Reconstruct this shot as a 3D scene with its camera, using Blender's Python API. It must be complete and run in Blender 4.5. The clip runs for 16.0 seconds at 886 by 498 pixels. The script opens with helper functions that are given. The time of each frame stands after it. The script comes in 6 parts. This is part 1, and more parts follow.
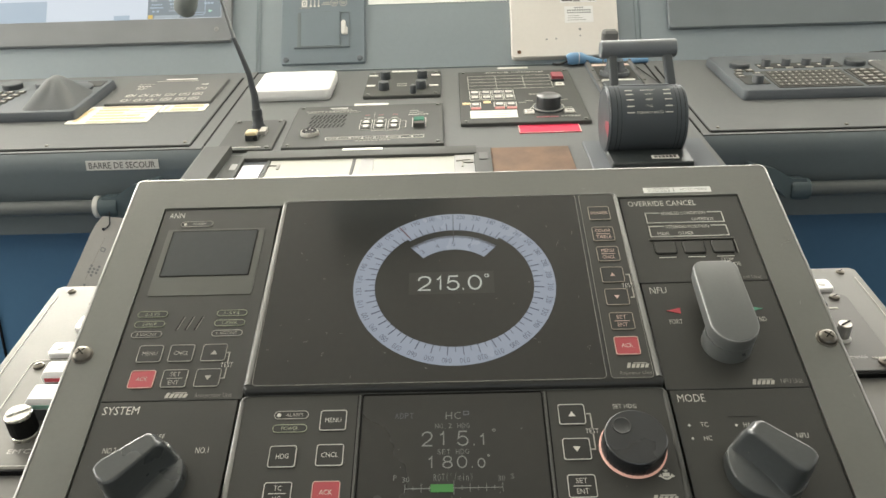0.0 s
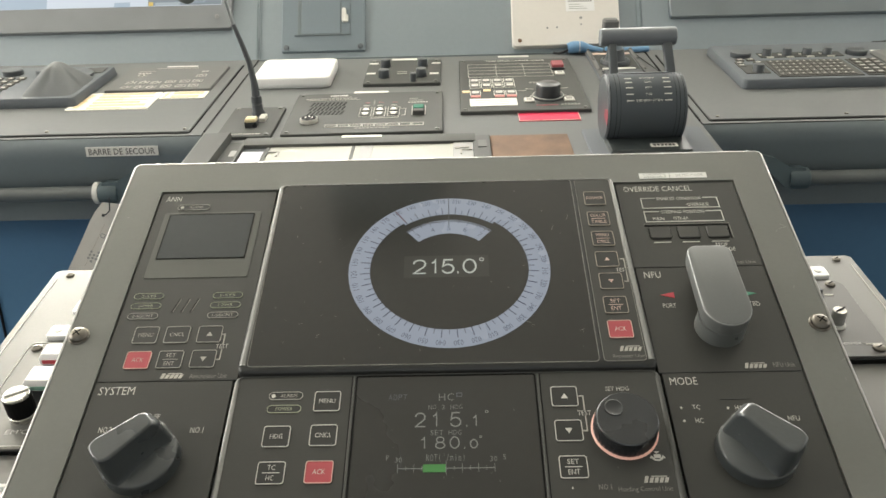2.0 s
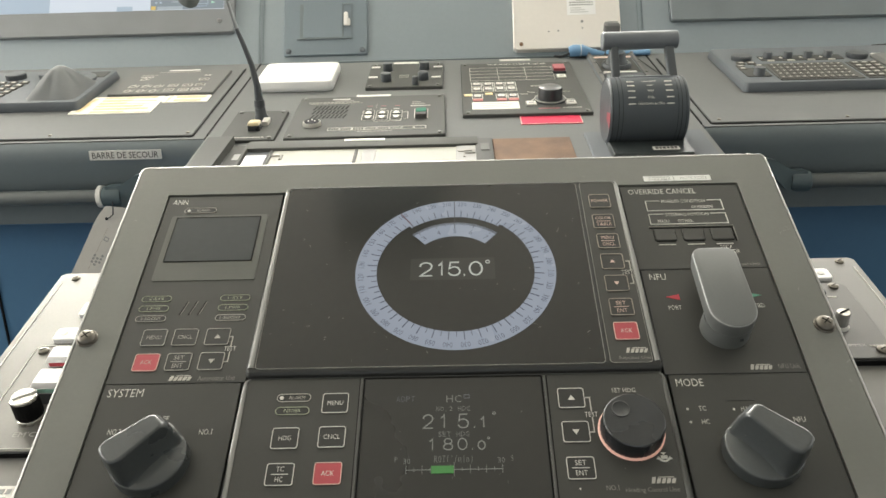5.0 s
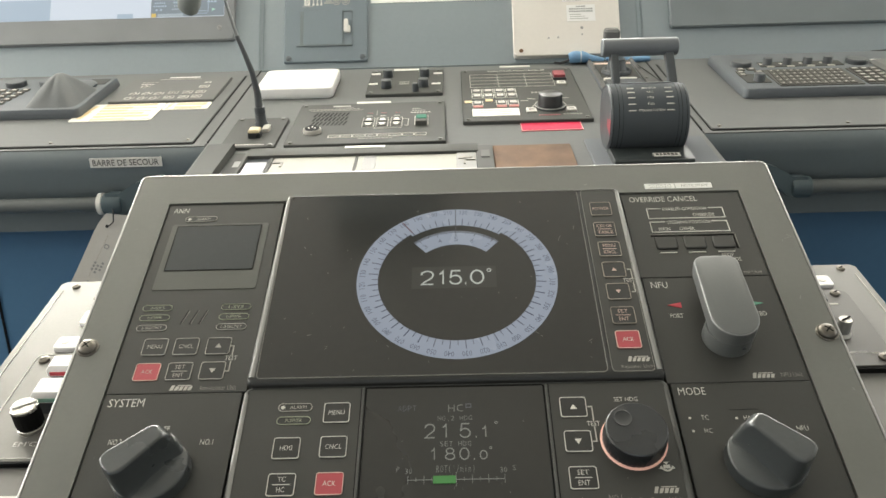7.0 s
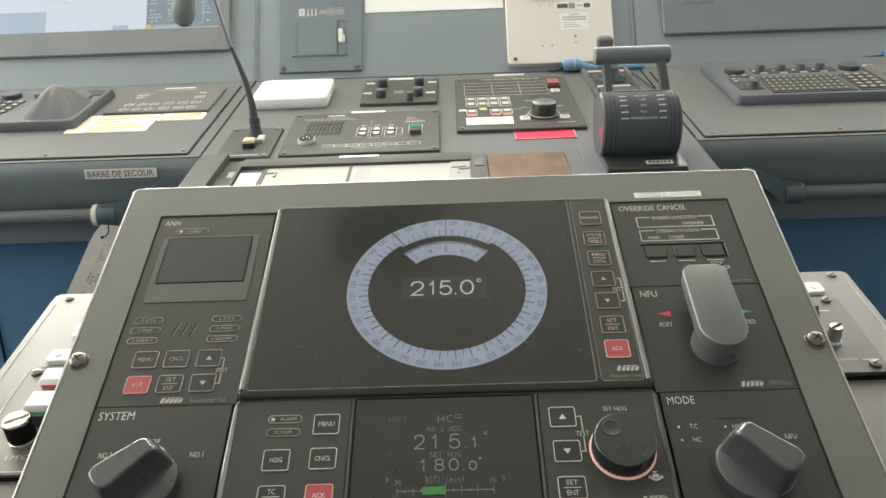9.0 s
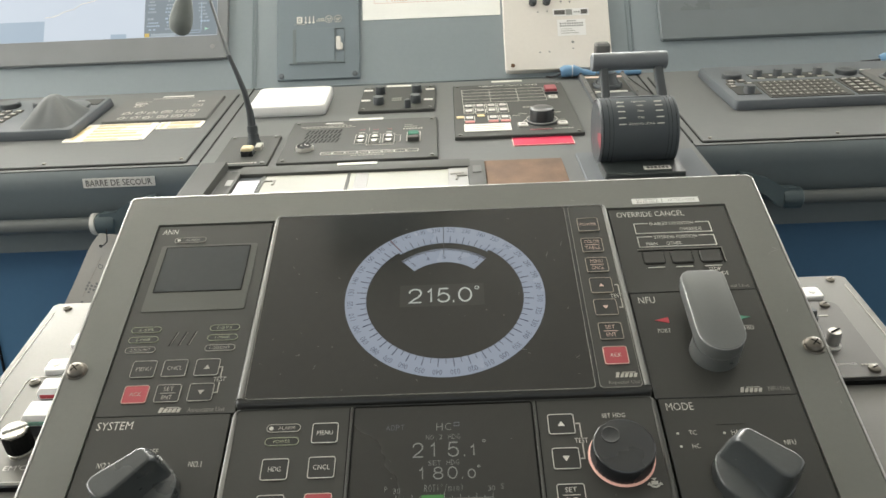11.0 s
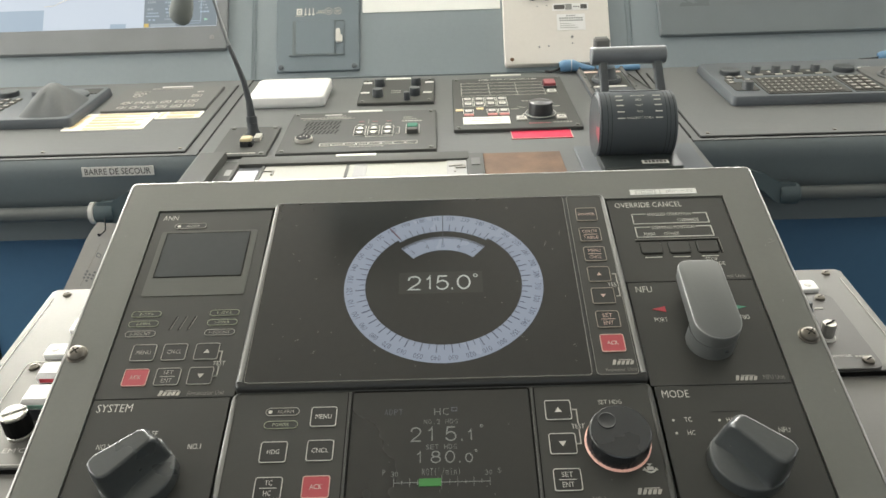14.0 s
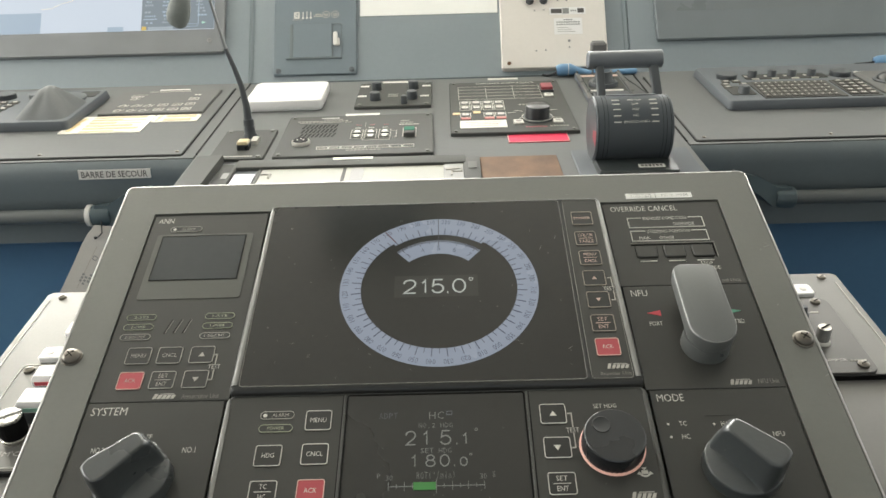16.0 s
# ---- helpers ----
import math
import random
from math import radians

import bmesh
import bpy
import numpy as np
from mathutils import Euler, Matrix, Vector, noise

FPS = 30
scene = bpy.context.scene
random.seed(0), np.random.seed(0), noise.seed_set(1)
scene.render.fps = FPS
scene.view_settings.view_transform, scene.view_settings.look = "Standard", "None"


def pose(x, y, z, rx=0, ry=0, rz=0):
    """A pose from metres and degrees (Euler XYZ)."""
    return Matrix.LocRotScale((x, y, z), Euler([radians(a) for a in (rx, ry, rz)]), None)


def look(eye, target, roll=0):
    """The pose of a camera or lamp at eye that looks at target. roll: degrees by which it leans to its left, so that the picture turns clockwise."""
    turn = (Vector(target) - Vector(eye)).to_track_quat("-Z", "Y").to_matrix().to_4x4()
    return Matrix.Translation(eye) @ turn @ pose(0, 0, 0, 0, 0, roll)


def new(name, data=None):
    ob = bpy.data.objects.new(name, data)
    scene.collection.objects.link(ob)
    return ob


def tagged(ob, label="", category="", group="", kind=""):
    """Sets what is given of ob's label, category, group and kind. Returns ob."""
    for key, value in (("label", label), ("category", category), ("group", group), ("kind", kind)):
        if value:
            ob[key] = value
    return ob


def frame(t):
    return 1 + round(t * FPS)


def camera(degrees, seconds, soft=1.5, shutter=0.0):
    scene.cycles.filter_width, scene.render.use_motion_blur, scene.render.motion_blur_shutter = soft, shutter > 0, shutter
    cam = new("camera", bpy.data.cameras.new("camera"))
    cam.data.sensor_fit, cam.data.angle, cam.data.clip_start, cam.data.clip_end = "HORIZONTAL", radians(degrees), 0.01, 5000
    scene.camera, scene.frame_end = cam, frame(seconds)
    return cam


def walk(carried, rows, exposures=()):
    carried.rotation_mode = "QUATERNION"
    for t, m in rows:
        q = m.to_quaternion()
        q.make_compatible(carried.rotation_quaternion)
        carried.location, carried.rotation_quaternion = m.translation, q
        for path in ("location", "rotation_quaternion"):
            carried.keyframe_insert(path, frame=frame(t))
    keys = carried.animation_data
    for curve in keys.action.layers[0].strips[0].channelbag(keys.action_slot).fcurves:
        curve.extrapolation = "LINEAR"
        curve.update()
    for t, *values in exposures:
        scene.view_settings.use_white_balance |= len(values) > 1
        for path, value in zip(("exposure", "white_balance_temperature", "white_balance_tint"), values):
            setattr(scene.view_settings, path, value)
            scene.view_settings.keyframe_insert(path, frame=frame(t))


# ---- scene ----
# ---------- camera ----------
cam = camera(57.5, 16.0, soft=1.55)
ROWS = [
    (0, 0.0054, -0.6593, 1.2678, 72.45, 1.65, 0.53),
    (0.5, 0.0080, -0.6596, 1.2657, 72.17, 1.54, 0.62),
    (1, 0.0102, -0.6579, 1.2643, 71.91, 1.45, 0.71),
    (1.5, 0.0113, -0.6613, 1.2636, 71.86, 1.43, 0.74),
    (2, 0.0108, -0.6631, 1.2627, 71.85, 1.45, 0.77),
    (2.5, 0.0061, -0.6627, 1.2634, 71.85, 1.42, 0.73),
    (3, 0.0071, -0.6608, 1.2640, 71.89, 1.43, 0.77),
    (3.5, 0.0065, -0.6635, 1.2636, 71.97, 1.47, 0.77),
    (4, 0.0050, -0.6660, 1.2631, 72.02, 1.49, 0.72),
    (6.5, 0.0066, -0.6664, 1.2642, 72.31, 1.52, 0.68),
    (7, 0.0046, -0.6648, 1.2654, 72.45, 1.61, 0.66),
    (7.5, 0.0099, -0.6649, 1.2683, 72.55, 1.68, 0.63),
    (8, 0.0141, -0.6642, 1.2687, 72.69, 1.82, 0.62),
    (8.5, 0.0137, -0.6652, 1.2690, 72.81, 1.89, 0.58),
    (9, 0.0121, -0.6659, 1.2685, 72.93, 2.00, 0.50),
    (9.5, 0.0117, -0.6674, 1.2686, 73.08, 2.10, 0.47),
    (12, 0.0144, -0.6645, 1.2698, 73.39, 2.39, 0.32),
    (12.5, 0.0116, -0.6654, 1.2680, 73.31, 2.19, 0.29),
    (13, 0.0110, -0.6684, 1.2674, 73.26, 2.07, 0.25),
    (13.5, 0.0112, -0.6706, 1.2665, 73.21, 1.95, 0.25),
    (14, 0.0113, -0.6712, 1.2643, 73.09, 1.72, 0.29),
    (14.5, 0.0143, -0.6706, 1.2636, 73.03, 1.63, 0.34),
    (15, 0.0108, -0.6706, 1.2637, 73.09, 1.59, 0.28),
    (15.5, 0.0104, -0.6713, 1.2646, 73.24, 1.61, 0.22),
    (16, 0.0131, -0.6715, 1.2646, 73.32, 1.59, 0.17),
]
walk(cam, [(t, pose(x, y, z, rx, ry, rz)) for t, x, y, z, rx, ry, rz in ROWS], exposures=[(0, 0.18, 6500, 10), (7, 0.16, 6440, 10), (9, 0.12, 6370, 10), (16, 0.10, 6330, 10)])

# ---------- daylight ----------
world = bpy.data.worlds.new("overcast_sky")
scene.world = world
world.use_nodes = True
wn = world.node_tree.nodes
sky = wn.new("ShaderNodeTexSky")
sky.sky_type = "NISHITA"
sky.sun_disc = False
sky.sun_elevation, sky.sun_rotation = radians(40), radians(-35)
world.node_tree.links.new(sky.outputs["Color"], wn["Background"].inputs["Color"])
wn["Background"].inputs["Strength"].default_value = 0.06

sun = new("sun", bpy.data.lights.new("sun", "SUN"))
sun.data.energy, sun.data.angle, sun.data.color = 0.8, radians(15), (1.0, 0.96, 0.9)
sun.matrix_world = look((-3, 4.5, 4.7), (0, 0, 1))


def window_light(name, eye, target, w, h, watts, color):
    """Sky light entering through one window opening."""
    lamp = new(name, bpy.data.lights.new(name, "AREA"))
    lamp.data.shape, lamp.data.size, lamp.data.size_y = "RECTANGLE", w, h
    lamp.data.energy, lamp.data.color = watts, color
    lamp.matrix_world = look(eye, target)
    return lamp


SKYWHITE = (1.0, 0.968, 0.895)
window_light("window_light_ahead", (-1.1, 2.04, 1.925), (-1.1, 0.0, 2.1), 2.4, 0.7, 155, SKYWHITE)
window_light("window_light_ahead_starboard", (1.5, 2.04, 1.925), (1.5, 0.0, 2.1), 2.1, 0.7, 58, SKYWHITE)
window_light("window_light_port", (-2.95, 0.2, 1.75), (0, 0.2, 1.7), 2.5, 0.85, 63, SKYWHITE)
window_light("window_light_starboard", (2.95, 0.2, 1.75), (0, 0.2, 1.7), 2.5, 0.85, 13, SKYWHITE)
window_light("window_light_aft", (0.0, -2.95, 1.75), (0, 0.4, 1.7), 3.1, 0.85, 5, SKYWHITE)


# ---------- materials ----------
def node_mat(name, color, rough=0.5, metal=0.0, vary=0.12, scale=40.0, bump=0.05, coat=0.0, spec=0.5, emit=None, power=0.0, specks=0.0, dirt=0.0):
    """A painted or moulded surface: colour and gloss vary at two scales, with fine relief."""
    m = bpy.data.materials.new(name)
    m.use_nodes = True
    nt = m.node_tree
    n, ln = nt.nodes, nt.links
    b = n["Principled BSDF"]
    b.inputs["Roughness"].default_value, b.inputs["Metallic"].default_value = rough, metal
    b.inputs["Coat Weight"].default_value = coat
    b.inputs["Specular IOR Level"].default_value = spec
    co = n.new("ShaderNodeTexCoord")
    fine, broad = n.new("ShaderNodeTexNoise"), n.new("ShaderNodeTexNoise")
    fine.inputs["Scale"].default_value, broad.inputs["Scale"].default_value = scale * 12, scale * 0.35
    fine.inputs["Detail"].default_value, broad.inputs["Detail"].default_value = 3, 5
    for tex in (fine, broad):
        ln.new(co.outputs["Object"], tex.inputs["Vector"])
    mix = n.new("ShaderNodeMath")
    mix.operation = "MULTIPLY_ADD"
    ln.new(fine.outputs["Fac"], mix.inputs[0])
    mix.inputs[1].default_value = 0.4
    ln.new(broad.outputs["Fac"], mix.inputs[2])
    ramp = n.new("ShaderNodeMapRange")
    ramp.inputs["From Min"].default_value, ramp.inputs["From Max"].default_value = 0.4, 1.0
    ramp.inputs["To Min"].default_value, ramp.inputs["To Max"].default_value = 1 - vary, 1 + vary
    ln.new(mix.outputs[0], ramp.inputs["Value"])
    tint = n.new("ShaderNodeVectorMath")
    tint.operation = "SCALE"
    tint.inputs[0].default_value = color[:3]
    ln.new(ramp.outputs["Result"], tint.inputs["Scale"])
    last = tint.outputs["Vector"]
    if specks or dirt:
        cell = n.new("ShaderNodeTexVoronoi")
        cell.inputs["Scale"].default_value = 90 if specks else 14
        ln.new(co.outputs["Object"], cell.inputs["Vector"])
        near = n.new("ShaderNodeMapRange")
        near.inputs["From Min"].default_value = 0.05 if specks else 0.5
        near.inputs["From Max"].default_value = 0.02 if specks else 0.05
        near.inputs["To Max"].default_value = specks or dirt
        ln.new(cell.outputs["Distance"], near.inputs["Value"])
        gate = n.new("ShaderNodeMath")
        gate.operation = "MULTIPLY"
        pick = n.new("ShaderNodeMapRange")
        pick.inputs["From Min"].default_value, pick.inputs["From Max"].default_value = 0.56, 0.66
        ln.new(broad.outputs["Fac"], pick.inputs["Value"])
        ln.new(near.outputs["Result"], gate.inputs[0])
        ln.new(pick.outputs["Result"], gate.inputs[1])
        dust = n.new("ShaderNodeMix")
        dust.data_type = "RGBA"
        dust.inputs["B"].default_value = (0.45, 0.43, 0.4, 1)
        ln.new(gate.outputs[0], dust.inputs["Factor"])
        ln.new(last, dust.inputs["A"])
        last = dust.outputs["Result"]
    ln.new(last, b.inputs["Base Color"])
    gloss = n.new("ShaderNodeMapRange")
    gloss.inputs["From Min"].default_value, gloss.inputs["From Max"].default_value = 0.3, 0.7
    gloss.inputs["To Min"].default_value, gloss.inputs["To Max"].default_value = max(rough - 0.07, 0.02), min(rough + 0.07, 1)
    ln.new(broad.outputs["Fac"], gloss.inputs["Value"])
    ln.new(gloss.outputs["Result"], b.inputs["Roughness"])
    if bump:
        bp = n.new("ShaderNodeBump")
        bp.inputs["Strength"].default_value, bp.inputs["Distance"].default_value = bump, 0.0005
        ln.new(fine.outputs["Fac"], bp.inputs["Height"])
        ln.new(bp.outputs["Normal"], b.inputs["Normal"])
    if emit:
        b.inputs["Emission Color"].default_value = (*emit, 1)
        b.inputs["Emission Strength"].default_value = power
    return m


M_FRAME = node_mat("grey_frame_paint", (0.160, 0.162, 0.147), 0.38, vary=0.08, scale=25, bump=0.12, dirt=0.06)
# worn edge, made paler to carry the frame's bright highlight line
M_EDGE = node_mat("worn_highlight_edge", (0.34, 0.335, 0.32), 0.34, 0.6, vary=0.25, scale=60)
M_UNIT = node_mat("black_unit_plastic", (0.042, 0.042, 0.0375), 0.42, vary=0.1, scale=30, bump=0.08, specks=0.35)
M_GLASS = node_mat("dark_display_glass", (0.022, 0.0215, 0.019), 0.13, vary=0.15, scale=14, bump=0.0, specks=0.5)
M_LCDGLASS = node_mat("dark_lcd_glass", (0.026, 0.0255, 0.0225), 0.32, vary=0.12, scale=14, bump=0.0, specks=0.4)
M_SCREENOFF = node_mat("small_lcd_off", (0.036, 0.042, 0.044), 0.2, vary=0.12, scale=14, bump=0.0)
M_LCDRIM = node_mat("lcd_window_rim", (0.093, 0.096, 0.084), 0.35, vary=0.08, bump=0.02)
M_SILVER = node_mat("satin_bezel_rim", (0.24, 0.24, 0.237), 0.33, 1.0, vary=0.12, scale=40, bump=0.02)
M_LIP = node_mat("black_bezel_lip", (0.028, 0.029, 0.028), 0.32, vary=0.1, bump=0.03)
M_SEAM = node_mat("dark_seam", (0.006, 0.006, 0.006), 0.7, spec=0.15, vary=0.1, bump=0.0)
M_PRINT = node_mat("pale_silkscreen", (0.68, 0.665, 0.61), 0.6, vary=0.12, bump=0.0)
M_DIM = node_mat("dim_silkscreen", (0.27, 0.26, 0.235), 0.6, vary=0.15, bump=0.0)
M_KEY = node_mat("black_membrane_key", (0.026, 0.026, 0.024), 0.38, vary=0.1, bump=0.04, specks=0.3)
M_REDKEY = node_mat("red_membrane_key", (0.44, 0.07, 0.085), 0.4, vary=0.08, bump=0.03)
M_REDMARK = node_mat("red_mark", (0.55, 0.06, 0.08), 0.5, vary=0.1, bump=0.0)
# drum black raised a little for the bluish haze over it
M_DRUM = node_mat("satin_black_drum", (0.064, 0.074, 0.083), 0.5, spec=0.35, vary=0.1, bump=0.06)
# black plastic lightened in its colour, standing in for veiling glare
M_SOFTBLACK = node_mat("hazed_black_plastic", (0.062, 0.069, 0.075), 0.42, vary=0.12, bump=0.06)
M_MID = node_mat("grey_silkscreen", (0.48, 0.46, 0.415), 0.6, vary=0.14, bump=0.0)
M_JOINT = node_mat("console_joint_paint", (0.17, 0.21, 0.23), 0.5, vary=0.06, bump=0.0)
M_FIELD = node_mat("readout_field", (0.034, 0.034, 0.03), 0.2, vary=0.1, scale=14, bump=0.0)
# dark joints, and the rim half whose shade is put into its colour
M_SOFTRIM = node_mat("dark_joint_and_shaded_rim", (0.075, 0.076, 0.07), 0.35, vary=0.15, bump=0.03)
M_NECK = node_mat("grey_flexible_metal", (0.3, 0.31, 0.31), 0.35, 0.7, vary=0.15, bump=0.05)
M_PLINTH = node_mat("scuffed_gloss_black_plinth", (0.034, 0.040, 0.040), 0.34, spec=0.5, vary=0.3, scale=60, bump=0.12, specks=0.3)
M_CLAMP = node_mat("blue_grey_clamp_paint", (0.085, 0.115, 0.125), 0.45, vary=0.12, bump=0.08)
# plate grey with the glare's haze mixed into the base colour
M_HAZYPLATE = node_mat("hazed_grey_matt_plate", (0.145, 0.145, 0.142), 0.65, spec=0.15, vary=0.12, scale=30, bump=0.1)
M_ROLL = node_mat("recording_paper", (0.33, 0.33, 0.285), 0.6, vary=0.12, scale=30, bump=0.03)
M_FOAM = node_mat("grey_foam", (0.21, 0.225, 0.215), 0.8, vary=0.2, scale=80, bump=0.4, spec=0.2)
M_SPECK = node_mat("pale_dust", (0.14, 0.14, 0.13), 0.7, vary=0.2, bump=0.0)
M_MARK = node_mat("fine_scratch", (0.27, 0.27, 0.25), 0.4, vary=0.1, bump=0.0)
M_BAR = node_mat("satin_grey_bar", (0.115, 0.127, 0.14), 0.36, spec=0.7, vary=0.1, bump=0.05)
M_DULLRED = node_mat("dull_red_plastic", (0.3, 0.06, 0.075), 0.5, vary=0.15, bump=0.03)
M_FADEDRED = node_mat("faded_red_print", (0.48, 0.17, 0.16), 0.55, vary=0.12, bump=0.0)
M_GREENMARK = node_mat("green_mark", (0.1, 0.33, 0.22), 0.5, vary=0.1, bump=0.0)
M_ORANGE = node_mat("orange_print", (0.7, 0.52, 0.45), 0.5, vary=0.1, bump=0.0)
M_KNOB = node_mat("grey_moulded_knob", (0.052, 0.058, 0.059), 0.29, spec=0.9, vary=0.2, scale=30, bump=0.14, coat=0.3, specks=0.6)
# pale colour for the highlight drawn along the paddle's edge
M_EDGEGLINT = node_mat("painted_edge_glint", (0.36, 0.36, 0.35), 0.25, spec=0.9, vary=0.35, scale=120, bump=0.05)
M_WARMRIM = node_mat("warm_grey_silkscreen", (0.42, 0.37, 0.31), 0.6, vary=0.14, bump=0.0)
M_SPUN = node_mat("spun_bright_metal", (0.62, 0.6, 0.56), 0.3, 1.0, vary=0.08, scale=60, bump=0.0)
spun = M_SPUN.node_tree.nodes
spun["Principled BSDF"].inputs["Anisotropic"].default_value = 0.85
grain = spun.new("ShaderNodeTangent")
grain.direction_type, grain.axis = "RADIAL", "Z"
M_SPUN.node_tree.links.new(grain.outputs["Tangent"], spun["Principled BSDF"].inputs["Tangent"])
M_HOUSING = node_mat("pale_blue_grey_housing", (0.46, 0.51, 0.5), 0.5, vary=0.05, scale=8, bump=0.1)
M_OLIVE = node_mat("olive_silkscreen", (0.4, 0.43, 0.31), 0.6, vary=0.14, bump=0.0)
M_CARD = node_mat("pale_laminated_card", (0.58, 0.55, 0.50), 0.5, vary=0.08, scale=30, bump=0.06, dirt=0.1)
M_LEVER = node_mat("grey_tiller_plastic", (0.118, 0.124, 0.121), 0.36, spec=0.9, vary=0.09, scale=45, bump=0.1, specks=0.5)
M_BLACK = node_mat("black_knob_plastic", (0.022, 0.024, 0.026), 0.3, spec=0.7, vary=0.12, bump=0.06, specks=0.5)
M_GLOW = node_mat("lit_ring", (0.6, 0.4, 0.34), 0.4, emit=(1.0, 0.5, 0.38), power=0.25)
M_STEEL = node_mat("screw_steel", (0.2, 0.184, 0.16), 0.36, 0.9, vary=0.25, scale=80)
M_DIAL = node_mat("lit_dial_blue", (0.02, 0.02, 0.02), 0.25, emit=(0.258, 0.292, 0.35), power=0.83, bump=0.0)
M_DIGIT = node_mat("lit_digits", (0.02, 0.02, 0.02), 0.3, emit=(0.5, 0.53, 0.48), power=0.7, bump=0.0)
M_LCDTEXT = node_mat("lit_lcd_text", (0.02, 0.02, 0.02), 0.3, emit=(0.24, 0.25, 0.22), power=0.7, bump=0.0)
M_LCDDIM = node_mat("dim_lcd_text", (0.02, 0.02, 0.02), 0.3, emit=(0.11, 0.12, 0.13), power=0.8, bump=0.0)
M_LCDGREEN = node_mat("lit_lcd_green", (0.02, 0.03, 0.02), 0.3, emit=(0.04, 0.19, 0.035), power=0.8, bump=0.0)
M_DIALTEXT = node_mat("dial_dark_figures", (0.02, 0.02, 0.03), 0.3, emit=(0.03, 0.037, 0.06), power=0.8, bump=0.0)
M_LUBBER = node_mat("dial_dark_line", (0.015, 0.015, 0.02), 0.3, bump=0.0)
M_SETMARK = node_mat("dial_red_line", (0.03, 0.01, 0.01), 0.3, emit=(0.07, 0.02, 0.03), power=0.6, bump=0.0)

M_DESK = node_mat("grey_desk_paint", (0.152, 0.157, 0.156), 0.7, spec=0.12, vary=0.07, scale=12, bump=0.15, dirt=0.05)
M_UPRIGHT = node_mat("blue_grey_console_paint", (0.236, 0.272, 0.292), 0.5, vary=0.06, scale=10, bump=0.12)
M_FASCIA = node_mat("dark_fascia_paint", (0.135, 0.16, 0.17), 0.5, vary=0.08, scale=10, bump=0.12)
M_SEA = node_mat("grey_blue_sea", (0.062, 0.120, 0.165), 0.35, vary=0.1, scale=0.5, bump=0.3)
M_BLUE = node_mat("dark_blue_cabinet_paint", (0.075, 0.180, 0.310), 0.55, vary=0.07, scale=8, bump=0.1)
M_RAIL = node_mat("grey_rail_paint", (0.122, 0.132, 0.13), 0.4, vary=0.12, scale=20)
# black plate, its colour lifted for haze
M_PLATE = node_mat("black_device_plate", (0.076, 0.078, 0.074), 0.65, spec=0.15, vary=0.12, scale=30, bump=0.1)
M_DEVICE = node_mat("dark_grey_device_plastic", (0.126, 0.138, 0.15), 0.62, spec=0.2, vary=0.08, scale=30, bump=0.1)
# slate lightened towards the panel behind it, for haze
M_SLATE = node_mat("slate_device_plate", (0.158, 0.192, 0.218), 0.45, vary=0.06, scale=20, bump=0.08)
M_WHITE = node_mat("white_plastic", (0.8, 0.79, 0.78), 0.4, vary=0.03, bump=0.03)
M_LABEL = node_mat("white_label_tape", (0.68, 0.66, 0.62), 0.5, vary=0.06, bump=0.0)
M_INK = node_mat("label_ink", (0.09, 0.085, 0.08), 0.6, bump=0.0)
M_GREYINK = node_mat("grey_ink", (0.28, 0.28, 0.27), 0.6, bump=0.0)
M_BEIGE = node_mat("beige_enamel", (0.72, 0.68, 0.63), 0.42, vary=0.05, scale=10, bump=0.06, dirt=0.08)
M_YELLOW = node_mat("yellow_band", (0.76, 0.59, 0.32), 0.55, vary=0.12, bump=0.0)
M_AMBERCAP = node_mat("yellowed_clear_plastic", (0.60, 0.50, 0.30), 0.35, vary=0.22, scale=120, bump=0.05)
M_TAN = node_mat("faded_tan_ink", (0.58, 0.45, 0.28), 0.6, vary=0.16, bump=0.0)
M_FLATKEY = node_mat("flat_brown_grey_key", (0.098, 0.096, 0.088), 0.65, spec=0.15, vary=0.14, bump=0.05)
M_PALEPINK = node_mat("pale_pink_print", (0.62, 0.47, 0.43), 0.6, vary=0.15, bump=0.0)
M_FLUTED = node_mat("worn_grey_fluted_plastic", (0.27, 0.265, 0.25), 0.35, vary=0.2, bump=0.06)
M_CREAM = node_mat("cream_card", (0.78, 0.74, 0.66), 0.55, vary=0.06, bump=0.02)
M_REDLABEL = node_mat("red_plastic_label", (0.58, 0.022, 0.075), 0.6, spec=0.2, vary=0.08, bump=0.02)
M_BROWN = node_mat("brown_worn_leatherette", (0.155, 0.095, 0.06), 0.65, spec=0.15, vary=0.5, scale=60, bump=0.3)
M_PAPER = node_mat("white_paper", (0.86, 0.855, 0.825), 0.7, vary=0.04, bump=0.05)
M_SIDEWHITE = node_mat("pale_satin_plate", (0.17, 0.166, 0.155), 0.32, 0.35, vary=0.14, scale=30, bump=0.05)
M_SIDEGREY = node_mat("grey_satin_plate", (0.165, 0.16, 0.15), 0.42, 0.1, vary=0.06, scale=30, bump=0.06)
# key plastic colour includes a lift for the veiling glare
M_KEYDARK = node_mat("dark_key_plastic", (0.088, 0.09, 0.085), 0.65, spec=0.15, vary=0.1, bump=0.05)
M_SIDEDARK = node_mat("dark_satin_plate", (0.105, 0.1, 0.095), 0.4, 0.1, vary=0.06, scale=30, bump=0.06)
M_GREENKEY = node_mat("green_key", (0.01, 0.13, 0.08), 0.6, spec=0.2, bump=0.02)
M_PALEGREEN = node_mat("pale_green_lens", (0.35, 0.6, 0.5), 0.3, bump=0.02)
